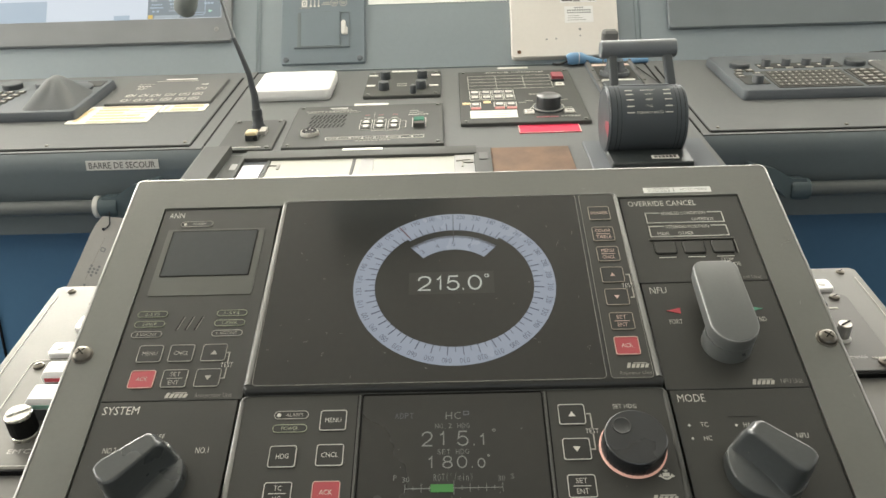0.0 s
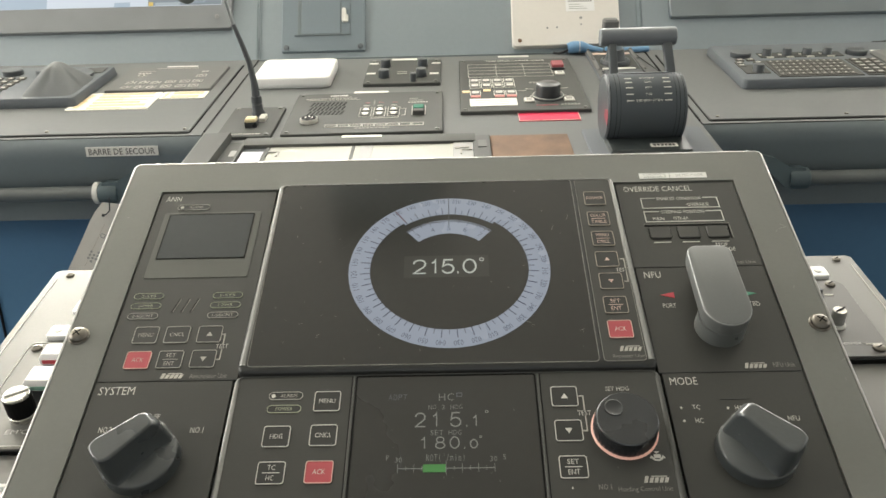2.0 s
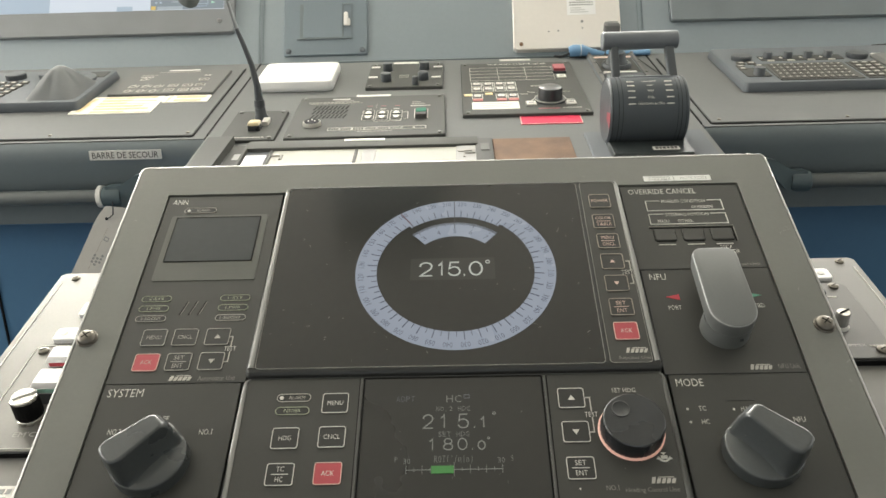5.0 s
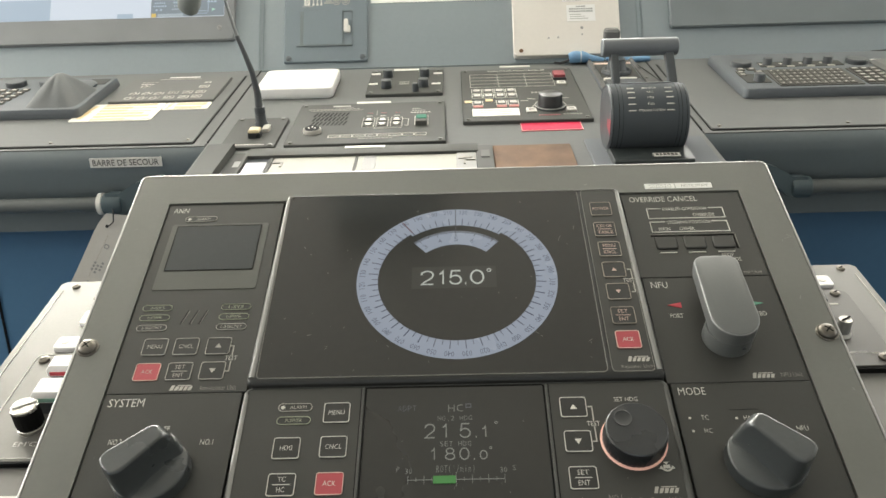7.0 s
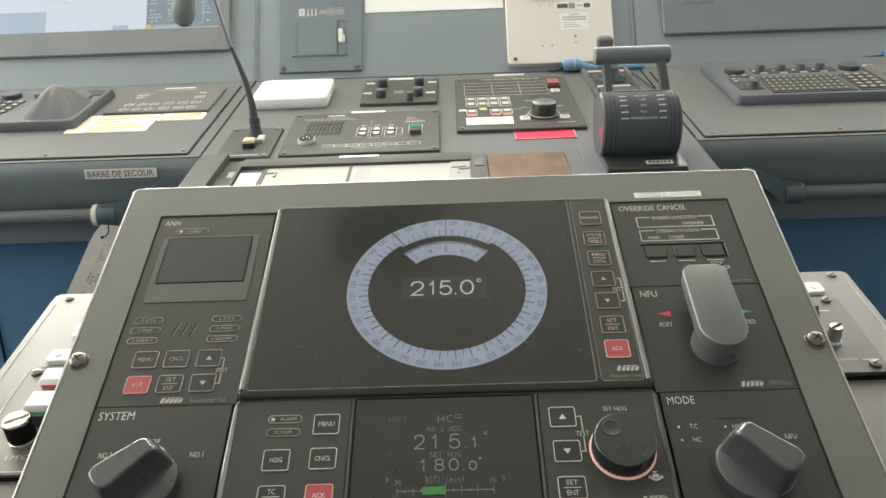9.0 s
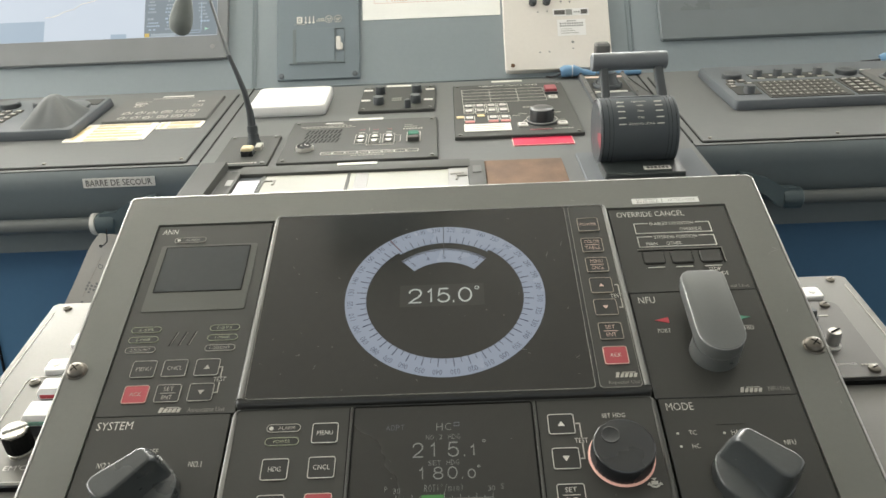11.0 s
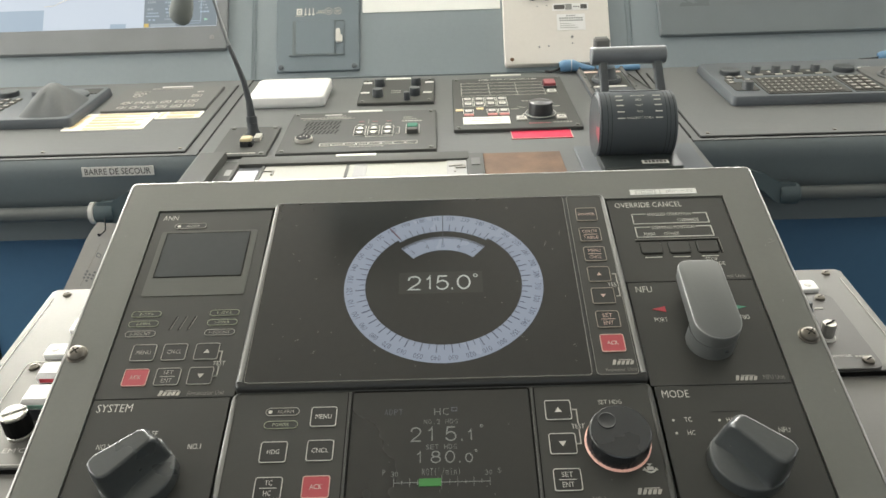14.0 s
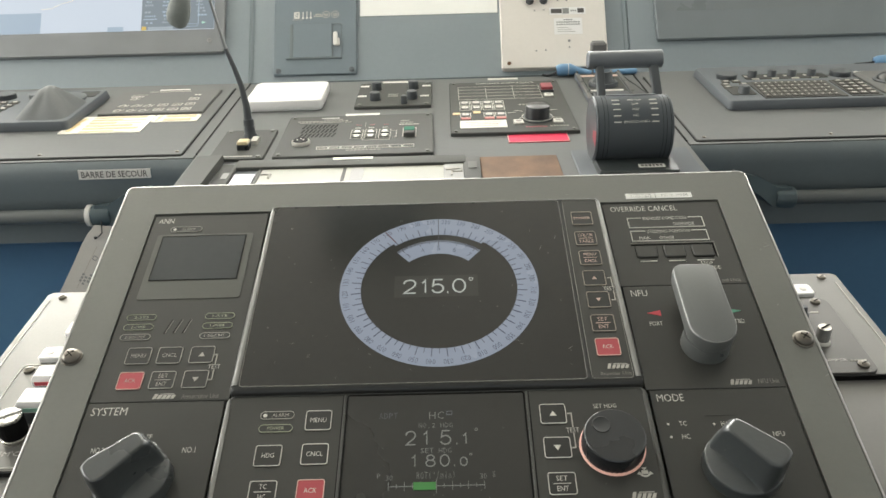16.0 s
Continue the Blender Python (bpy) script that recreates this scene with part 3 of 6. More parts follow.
# joint lines beside the centre desk and in the back panel
for sx in (-0.3855, 0.3855):
    b = box(sx - 0.0012, sx + 0.0012, 0.01, 0.42, -0.002, 0.0006)
    b.transform(DESK)
    part("desk_joint", b, M_SEAM, mid_console)
for sx in (-0.390, -0.382, 0.375, 0.383):
    b = box(sx - 0.0006, sx + 0.0006, 0.0, 0.34, -0.002, 0.0012)
    b.transform(UPRIGHT)
    part("panel_joint", b, M_JOINT, mid_console)
part("back_ledge", box(-0.383, 0.383, 0.985, 0.9935, 1.124, 1.1285, 0.001), M_FASCIA, mid_console)
def grab_rail(far, inner, s):
    """A pipe rail under the desk edge, held by a sleeve whose web climbs to the console."""
    y, z = 0.562, 0.965
    r = thing("grab_rail", pose(0, 0, 0), "grey tubular grab rail fixed under the desk's front edge", "rail", "grab rails", at=(inner, y, z))
    part("pipe", tube([(far, y, z), (inner + s * 0.01, y, z)], 0.0114, 16), M_RAIL, r)
    sleeve = tube([(inner + s * d, y, z) for d in (0.0, 0.002, 0.026, 0.030)], [0.0150, 0.0166, 0.0166, 0.0150], 24)
    sl = part("sleeve", sleeve, M_CLAMP, r, "dark blue-grey sleeve at the rail's end")
    web = rounded([(inner + s * px, z + pz, q) for px, pz, q in ((0.006, 0.006, 0.003), (0.008, 0.0180, 0.003), (0.030, 0.0185, 0.012), (0.056, 0.034, 0.012), (0.100, 0.046, 0.004), (0.100, 0.016, 0.004), (0.060, 0.010, 0.016), (0.036, -0.012, 0.012), (0.026, -0.0155, 0.003))])
    part("web", loft(bmesh.new(), [[(px, yy, pz) for px, pz in web] for yy in (y - 0.010, y - 0.0085, y + 0.010)]), M_CLAMP, r, "bracket web rising to the desk")
    part("back_stay", tube([(inner + s * 0.085, y, z + 0.028), (inner + s * 0.085, 0.675, z + 0.026)], 0.010, 12), M_CLAMP, sl)
    return r


left_rail = grab_rail(-1.29, -0.551, 1)
part("end_ring", tube([(-0.5590, 0.562, 0.965), (-0.5578, 0.562, 0.965), (-0.5512, 0.562, 0.965), (-0.5500, 0.562, 0.965)], [0.0150, 0.0174, 0.0174, 0.0160], 24), M_LABEL, left_rail, "pale plastic ring at the rail's end")
grab_rail(1.29, 0.549, -1)

# laminated card tied to the port rail, hanging askew behind the stand's wing
CARD = pose(-0.5375, 0.5445, 0.9440, 84, 31, 0)
card = thing("instruction_card", CARD, "pale laminated card tied to the grab rail with black cord", "card", at=(0, 0, 0))
cb = bmesh.new()
rows = []
for k in range(15):
    f = k / 14
    left = -0.016 + 0.004 * math.sin(f * math.pi) + 0.006 * (1 - min(f * 7, 1)) ** 2
    rows.append([(left, 0.006 - 0.26 * f, 0.0), (0.075, 0.042 - 0.26 * f, 0.0), (0.075, 0.042 - 0.26 * f, 0.0012), (left, 0.006 - 0.26 * f, 0.0012)])
part("sheet", loft(cb, rows), M_CARD, card)
part("eyelet", turned(0.0, -0.012, [(0.0026, 0.0008), (0.0024, 0.0016)], 14), M_SEAM, card)
part("cord", tube([(-0.0030, 0.0180, 0.0035), (0.0025, 0.010, 0.0065), (0.0065, 0.001, 0.0055), (0.0040, -0.007, 0.0042), (0.0002, -0.012, 0.0012)], 0.0010, 8), M_CABLE, card, "thin black cord loop")
part("fold_line", stroke([(0.0075, -0.024), (0.0085, -0.10)], 0.0006, 0.0008, 0.0014), M_WARMRIM, card)
part("caption_mark", hoop(0.0130, -0.042, 0.0075, 0.0075, 0.0008, 0.0016, 0.002, 0.0014), M_GREYINK, card)
for r, (mx, my, n) in enumerate(((0.0080, -0.074, 3), (0.0135, -0.077, 3), (0.0110, -0.108, 2), (0.0190, -0.070, 3))):
    for k in range(n):
        part("caption_mark", slab(mx, my - 0.0058 * k, 0.0036, 0.0036, 0.0008, 0.0015, 0.0008), M_GREYINK, card)

# ---------- steering stand ----------
stand = thing("steering_stand", PANEL, "grey steering stand with a sloped instrument panel frame", "steering stand", at=(0, -0.16, -0.3))
W2, TOP, BOT = 0.2745, 0.0395, -0.3765
OY, IY = (TOP + BOT) / 2, -0.168


def frame_rings(rows, inner_rows=()):
    """Nested rounded rectangles of the panel frame: (inset, height) from the outer edge, then about the opening."""
    bm = bmesh.new()
    rings = [[bm.verts.new((px, OY + py, z)) for px, py in outline(2 * W2 - 2 * i, TOP - BOT - 2 * i, 0.0065 - i, 4)] for i, z in rows]
    rings += [[bm.verts.new((px, IY + py, z)) for px, py in outline(0.4815, 0.3375, 0.0008, 4)] for z in inner_rows]
    for a, b in zip(rings, rings[1:]):
        for i in range(len(a)):
            bm.faces.new((a[i], a[(i + 1) % len(a)], b[(i + 1) % len(a)], b[i]))
    return bm


part("panel_frame", frame_rings([(0.0, -0.045), (0.0, -0.0025), (0.0021, -0.0003), (0.0033, 0.0010)], [0.0010, -0.006]), M_FRAME, stand, "satin grey painted panel frame", sharp=20)
# paler metal on the rounding puts the window's bright line into the colour
part("worn_highlight_rim", frame_rings([(-0.0002, -0.0024)] + [(0.0028 * (1 - math.cos(k * math.pi / 12)), -0.0021 + 0.0033 * math.sin(k * math.pi / 12)) for k in range(7)]), M_EDGE, stand, "worn rounding of the frame, paler for the window highlight along it", sharp=60)
part("mounting_tray", slab(0, IY, 0.486, 0.342, -0.03, -0.004), M_SEAM, stand)
bodyb = bmesh.new()
prof = [(TOP - 0.004, -0.04), (BOT + 0.004, -0.04), (BOT + 0.03, -0.2), (TOP - 0.2, -0.28), (TOP - 0.02, -0.16)]
loft(bodyb, [[(-W2 + 0.006, y, z) for y, z in prof], [(W2 - 0.006, y, z) for y, z in prof]])
part("housing", bodyb, M_FRAME, stand)
ped = box(-0.385, 0.385, -0.24, 0.419, 0.0, 0.885, 0.004)
ped.transform(PANEL.inverted())
part("pedestal", ped, M_FRAME, stand)
for sx in (-0.2638, 0.2635):
    part("washer", turned(sx, -0.1525, [(0.0077, 0.001), (0.0077, 0.0016), (0.0073, 0.0020)], 28), M_STEEL, stand)
    head = turned(sx, -0.1525, [(0.0068, 0.0018), (0.0066, 0.0030), (0.0056, 0.0046), (0.0036, 0.0056), (0.0018, 0.0059)], 28)
    s = part("screw", head, M_STEEL, stand, "brass-tinted cross-head screw", sharp=60)
    cross = bmesh.new()
    stroke([(sx - 0.0021, -0.1546), (sx + 0.0021, -0.1504)], 0.0008, 0.0048, 0.00605, cross)
    stroke([(sx - 0.0021, -0.1504), (sx + 0.0021, -0.1546)], 0.0008, 0.0048, 0.00605, cross)
    part("cross_slot", cross, M_SEAM, s)
lab = single("label_tape", slab(0.1917, 0.0076, 0.0565, 0.0066, 0.0010, 0.0013), M_PAPER, PANEL, "white embossed label tape stuck on the panel frame", "label")
text("OVERRIDE", 0.1765, 0.0092, 0.0185, 0.0023, 0.00145, M_GREYINK, lab)
text("AVAILABLE", 0.1765, 0.0060, 0.0185, 0.0023, 0.00145, M_GREYINK, lab)
part("divider", slab(0.1888, 0.0076, 0.0004, 0.0062, 0.0012, 0.00145), M_GREYINK, lab)
text("HC/TC MODE", 0.2055, 0.0076, 0.0225, 0.0030, 0.00145, M_GREYINK, lab)


def unit(name, x, y, w, h, label, z=0.0):
    """One instrument of the steering panel: a black face plate in its tray."""
    u = thing(name, PANEL, label, "instrument", "steering panel instruments", at=(x, y, z - 0.004))
    part("face_plate", slab(x, y, w, h, -0.004, z, 0.0008, 0.0004), M_UNIT, u)
    return u


def key(u, words, x, y, w=0.0187, h=0.0158, z=0.0, red=False, ink=None, size=0.0034):
    """A membrane key with its printed rim and legend."""
    k = part("key", slab(x, y, w, h, z, z + 0.0006, 0.0018, 0.0003), M_REDKEY if red else M_KEY, u, "red acknowledge key" if red else "")
    ink = ink or M_PRINT
    part("key_rim", hoop(x, y, w, h, z + 0.0004, z + 0.0009, 0.0018, 0.0005 if ink is M_PRINT else 0.00045), M_ORANGE if red else M_WARMRIM if ink is M_ORANGE else ink, k)
    if words in ("^", "v"):
        a = 0.0019 if ink is M_ORANGE else 0.0023
        s = a if words == "^" else -a
        tri = loft(bmesh.new(), [[(x - a, y - s * 0.7, q), (x + a, y - s * 0.7, q), (x, y + s * 0.9, q)] for q in (z + 0.0005, z + 0.0009)])
        part("arrow", tri, ink, k)
    elif "/" in words and words != "/":
        top, low = words.split("/")
        text(top, x, y + 0.0035, len(top) * 0.0024, size, z + 0.0009, ink, k)
        text(low, x, y - 0.0035, len(low) * 0.0024, size, z + 0.0009, ink, k)
        part("rule", slab(x, y, w * 0.62, 0.0004, z + 0.0005, z + 0.0009), ink, k)
    else:
        text(words, x, y, len(words) * 0.00265, size, z + 0.0009, ink, k)
    return k


def pill(u, words, x, y, z=0.0, w=0.0226, dot=False, h=0.0058, ink=None):
    """A small indicator window with a pale rim."""
    ink = ink or M_MID
    p = part("indicator", slab(x, y, w, h, z, z + 0.0003, h / 2, 0.0), M_KEY, u)
    part("indicator_rim", hoop(x, y, w, h, z + 0.0002, z + 0.0006, h / 2, 0.0004, 8), M_OLIVE if ink is M_OLIVE else M_MID, p)
    text(words, x + (0.002 if dot else 0), y, len(words) * 0.0022, 0.0026, z + 0.0006, ink, p)
    if dot:
        part("lamp", turned(x - w * 0.36, y, [(0.0015, z + 0.0002), (0.0013, z + 0.0007)], 14), M_PRINT, p)
    return p


def bracket_mark(u, x, y, h, z, arm=0.0024, gap=0.0026):
    b = bmesh.new()
    stroke([(x - arm, y + h / 2), (x, y + h / 2), (x, y + gap)], 0.0008, z, z + 0.0004, b)
    stroke([(x - arm, y - h / 2), (x, y - h / 2), (x, y - gap)], 0.0008, z, z + 0.0004, b)
    part("bracket_mark", b, M_MID, u)


def maker_mark(u, x, y, z, w=0.0155, h=0.0044):
    """The maker's mark, as plain bars."""
    b = bmesh.new()
    for k in range(5):
        cx, hh, lean = x - w / 2 + w * (k + 0.5) / 5, h * (0.95 if k == 0 else 0.72), h * 0.14
        foot = [(cx - w / 14 - lean, y - h / 2), (cx + w / 14 - lean, y - h / 2), (cx + w / 14 + lean, y - h / 2 + hh), (cx - w / 14 + lean, y - h / 2 + hh)]
        loft(b, [[(*q, zz) for q in foot] for zz in (z, z + 0.0004)])
    slab(x + w * 0.12, y + h * 0.42, w * 0.62, h * 0.12, z, z + 0.0004, bm=b)
    part("maker_mark", b, M_MID, u)


# ----- annunciator -----
ann = unit("annunciator_unit", -0.1912, -0.0963, 0.0972, 0.1913, "black annunciator unit with a blank small screen and six keys")
text("ANN", -0.2285, -0.0081, 0.0128, 0.0058, 0.0004, M_PRINT, ann)
pill(ann, "ALARM", -0.2095, -0.0187, w=0.0268, dot=True, h=0.0062)
part("screen_rim", slab(-0.1917, -0.0612, 0.080, 0.0725, 0.0, 0.0005, 0.002), M_LCDRIM, ann, "grey window rim")
part("screen", slab(-0.1921, -0.0526, 0.0695, 0.0498, 0.0004, 0.0009), M_SCREENOFF, ann, "blank dark screen")
part("screen_edge", hoop(-0.1921, -0.0526, 0.0701, 0.0504, 0.0004, 0.0010, 0.0005, 0.0008), M_SEAM, ann)
for words, x, y in (("2-SYS", -0.2226, -0.1155), ("2-PWR", -0.2225, -0.125), ("2-SGCNT", -0.2225, -0.1346), ("1-SYS", -0.1631, -0.1158), ("1-PWR", -0.1632, -0.1252), ("1-SGCNT", -0.1634, -0.1348)):
    pill(ann, words, x, y, ink=M_MID if words.endswith("CNT") else M_OLIVE)
for k in range(3):
    part("buzzer_slot", stroke([(-0.2019 + 0.0069 * k, -0.1307), (-0.1984 + 0.0069 * k, -0.1189)], 0.0012, 0.0, 0.0002), M_SEAM, ann)
    part("slot_edge", stroke([(-0.2010 + 0.0069 * k, -0.1307), (-0.1975 + 0.0069 * k, -0.1189)], 0.0006, 0.0, 0.0003), M_DIM, ann)
for words, x, y in (("MENU", -0.2154, -0.1524), ("CNCL", -0.1928, -0.1524), ("^", -0.1693, -0.1525), ("ACK", -0.2157, -0.1743), ("SET/ENT", -0.1929, -0.1742), ("v", -0.1697, -0.1741)):
    key(ann, words, x, y, 0.0176, 0.0149, red=words == "ACK", ink=M_MID)
text("TEST", -0.1585, -0.1633, 0.0088, 0.0038, 0.0004, M_PRINT, ann)
bracket_mark(ann, -0.1582, -0.1635, 0.0221, 0.0)
maker_mark(ann, -0.1885, -0.1879, 0.0)
text("Annunciator Unit", -0.1632, -0.1885, 0.0258, 0.0040, 0.0004, M_DIM, ann)


def switch_handle(u, x, y, turn, side):
    """A rotary switch: a round skirt, and a tall grip rib along one side of it that narrows to a chamfered head."""
    t = radians(turn)
    def placed(pu, pv, z):
        pv *= side
        return (x + pu * math.cos(t) - pv * math.sin(t), y + pu * math.sin(t) + pv * math.cos(t), z)
    def skirt_ring(r, z):
        return [placed(min(r * math.cos(2 * math.pi * i / 72), 0.0226), r * math.sin(2 * math.pi * i / 72), z) for i in range(72)]
    rows = [(0.0247, 0.0), (0.0246, 0.005), (0.0245, 0.0080), (0.0243, 0.0090), (0.0239, 0.0096), (0.0232, 0.0099), (0.0200, 0.0106), (0.0120, 0.0122)]
    k = part("switch_handle", loft(bmesh.new(), [skirt_ring(r, z) for r, z in rows]), M_KNOB, u, "grey moulded rotary handle", sharp=40)
    def rib_ring(z, out, head):
        """out: how far the wall stands outside the rib's top outline; head: where its head ends."""
        pts = rounded([(-0.0250, -0.0107 - out, 0.0100), (head, -0.0060 - out * 0.6, 0.0034), (head, 0.0060 + out * 0.6, 0.0034), (-0.0250, 0.0107 + out, 0.0100)], 8)
        ring = []
        for pu, pv in pts:
            d = math.hypot(pu, pv)
            lim = 0.0229 + min(out, 0.0008)
            if d > lim:
                pu, pv = pu * lim / d, pv * lim / d
            ring.append(placed(pu, pv, z))
        return ring
    levels = [(0.0095, 0.0050, 0.0215), (0.0112, 0.0034, 0.0213), (0.0130, 0.0025, 0.0210), (0.0165, 0.0016, 0.0205), (0.023, 0.0008, 0.0196), (0.0290, 0.0002, 0.0183), (0.0308, 0.0, 0.0172)]
    crown = [(0.0320, -0.0001, 0.0164), (0.0328, -0.0003, 0.0158), (0.0334, -0.0007, 0.0152), (0.0338, -0.0013, 0.0146), (0.0340, -0.0021, 0.0138), (0.0340, -0.0024, 0.0135)]
    part("grip_rib", loft(bmesh.new(), [rib_ring(*q) for q in levels + crown]), M_KNOB, k, sharp=60)
    return k


# ----- system selector -----
sysu = unit("system_selector", -0.1925, -0.2637, 0.0945, 0.1427, "black selector unit with a grey rotary handle")
text("SYSTEM", -0.2232, -0.1996, 0.0245, 0.0064, 0.0004, M_PRINT, sysu)
text("NO.1", -0.1621, -0.2308, 0.0085, 0.0042, 0.0004, M_PRINT, sysu)
text("NO.2", -0.2225, -0.2298, 0.0085, 0.0042, 0.0004, M_PRINT, sysu)
text("OFF", -0.1925, -0.2205, 0.0075, 0.0042, 0.0004, M_PRINT, sysu)
switch_handle(sysu, -0.1925, -0.2517, 43.5, 1)

# ----- heading repeater -----
ZR = 0.0065
rep = thing("heading_repeater", PANEL, "black heading repeater with a lit compass dial and satin rims", "instrument", "steering panel instruments", at=(0, -0.096, -0.004))
def taper(px, py):
    return px * (0.1386 + 0.0040 * min(max(-py / 0.186, 0), 1)) / 0.1426


body = bmesh.new()
rr = []
for w, y0, y1, z in ((0.285, -0.1912, -0.0012, -0.004), (0.285, -0.1912, -0.0012, 0.0012), (0.2848, -0.1908, -0.0012, 0.0038), (0.2838, -0.1896, -0.0012, 0.0057), (0.282, -0.1879, -0.0014, ZR)):
    rr.append([(taper(px, (y0 + y1) / 2 + py), (y0 + y1) / 2 + py, z) for px, py in outline(w, y1 - y0, 0.005, 5)])
loft(body, rr)
part("bezel", body, M_LIP, rep, "black moulded bezel")
path, widths = three_sides(0.1427, 0.1398, -0.1852, -0.0002, 0.0055, 0.0060, 0.0013)
CROWN = [(0, 0.0005), (0, 0.0026), (0.05, 0.0042), (0.15, 0.0056), (0.32, 0.0067), (0.5, 0.0073), (0.7, 0.0074), (0.88, 0.0071), (1, 0.0064), (1, 0.0005)]
part("rim", band(path, widths, CROWN), M_SILVER, rep, "satin metal rim round the top and sides", sharp=75)
glass = part("screen", slab(-0.0160, -0.0940, 0.2394, 0.1846, 0.004, ZR + 0.0004, 0.003), M_GLASS, rep, "dark glass display")
# thin pale hoop drawn for the specular line between glass and lip
part("glass_edge_highlight", hoop(-0.0160, -0.0940, 0.2400, 0.1852, 0.004, ZR + 0.0007, 0.0032, 0.0004), M_DIM, glass)
side = part("key_panel", slab(0.1213, -0.0940, 0.0286, 0.1846, 0.004, ZR + 0.0003, 0.0028), M_UNIT, rep)
part("panel_edge", hoop(0.1213, -0.0940, 0.0290, 0.1850, 0.004, ZR + 0.0006, 0.003, 0.00035), M_DIM, side)
DX, DY, ZG = 0.0026, -0.0975, ZR + 0.0006
HDG = 215.0
dial = part("compass_ring", arc_band(DX, DY, 0.0597, 0.0758, 0, 360, ZG - 0.0002, ZG, 180), M_DIAL, glass, "pale blue lit compass ring")
part("sub_scale", arc_band(DX, DY, 0.0356, 0.0508, -41, 41, ZG - 0.0002, ZG, 60), M_DIAL, glass, "pale blue lit fine scale")
part("ring_step", arc_band(DX, DY, 0.0572, 0.0598, -37, 37, ZG - 0.0003, ZG - 0.00005, 60), M_DIAL, glass)
tb = bmesh.new()
for d in range(0, 360, 5):
    r0 = 0.0573 if abs((d - HDG + 180) % 360 - 180) < 37 else 0.0598
    tick(DX, DY, r0, r0 + (0.0074 if d % 10 == 0 else 0.0044), d - HDG, 0.0007 if d % 10 == 0 else 0.0005, ZG, ZG + 0.0002, tb)
part("tick_ring", tb, M_DIALTEXT, glass)
fb = bmesh.new()
for k in range(-45, 46):
    tick(DX, DY, 0.0508 - (0.0046 if k % 20 == 0 else 0.0034 if k % 10 == 0 else 0.0022), 0.0508, k * 0.9, 0.00042, ZG, ZG + 0.0002, fb)
part("fine_ticks", fb, M_LUBBER, glass)
for d in range(0, 360, 10):
    a = radians(d - HDG)
    text("%03d" % d, DX + 0.0718 * math.sin(a), DY + 0.0718 * math.cos(a), 0.0068, 0.0044, ZG + 0.0003, M_DIALTEXT, glass, "dial_number", turn=-(d - HDG))
for k in range(-2, 3):
    a = radians(18 * k)
    text(str(int(5 + k)), DX + 0.0412 * math.sin(a), DY + 0.0412 * math.cos(a), 0.0027, 0.0048, ZG + 0.0003, M_DIALTEXT, glass, "scale_number", turn=-18 * k)
part("lubber_line", tick(DX, DY, 0.0445, 0.0755, 0, 0.0006, ZG, ZG + 0.0004, bmesh.new()), M_LUBBER, glass)
part("set_heading_mark", tick(DX, DY, 0.0600, 0.0750, 180 - HDG, 0.0008, ZG, ZG + 0.0004, bmesh.new()), M_SETMARK, glass)
figures([("2", -0.0246, -0.0146, 1), ("1", -0.0104, -0.0050, 1), ("5", -0.0030, 0.0066, 1), (".", 0.0078, 0.0106, 1), ("0", 0.0131, 0.0230, 1)], -0.1036, 0.0134, 0.0013, ZG, M_DIGIT, glass, "heading_readout")
part("readout_field", slab(0.0005, -0.0967, 0.0640, 0.0220, ZR + 0.0002, ZR + 0.00045), M_FIELD, glass)
part("degree_sign", arc_band(0.0272, -0.0903, 0.0012, 0.0018, 0, 360, ZG - 0.0002, ZG, 20), M_DIGIT, glass)
for words, y in (("POWER", -0.0253), ("COLOR/TABLE", -0.0491), ("MENU/CNCL", -0.0711), ("^", -0.0929), ("v", -0.1149), ("SET/ENT", -0.1377), ("ACK", -0.1596)):
    key(rep, words, 0.1210 + 0.0006 * (y < -0.07), y, 0.0170, 0.0156, ZR + 0.0003, red=words == "ACK", ink=M_ORANGE if words != "ACK" else None)
text("TEST", 0.1311, -0.1038, 0.0086, 0.0038, ZR + 0.0006, M_PRINT, rep)
bracket_mark(rep, 0.1342, -0.1040, 0.0226, ZR + 0.0003)
maker_mark(rep, 0.1262, -0.1762, ZR + 0.0003, 0.0152)
text("Repeater Unit", 0.1240, -0.1829, 0.0214, 0.0036, ZR + 0.0006, M_DIM, rep)

# ----- heading control unit -----
ZH = 0.003
hcu = thing("heading_control_unit", PANEL, "black heading control unit with a lit screen and a setting knob", "instrument", "steering panel instruments", at=(0, -0.264, -0.004))
part("face_plate", slab(0, -0.2638, 0.2845, 0.1437, -0.004, ZH, 0.004, 0.0006), M_UNIT, hcu)
path, widths = three_sides(0.1437, 0.1434, -0.3355, -0.1917, 0.0055, 0.0054, 0.0010)
RIM = [(0, 0.0), (0, 0.0008), (0.06, 0.0020), (0.18, 0.0030), (0.36, 0.0037), (0.55, 0.0040), (0.75, 0.0039), (0.92, 0.0035), (1, 0.0028), (1, 0.0)]
half = len(path) // 2
part("rim", band(path[:half], widths[:half], RIM), M_SILVER, hcu, "satin metal rim", sharp=75)
# same rim's starboard half, coloured darker to stand for its shaded side
part("rim", band(path[half - 1:], widths[half - 1:], RIM), M_SOFTRIM, hcu, "satin metal rim, darker coloured on its shaded side", sharp=75)
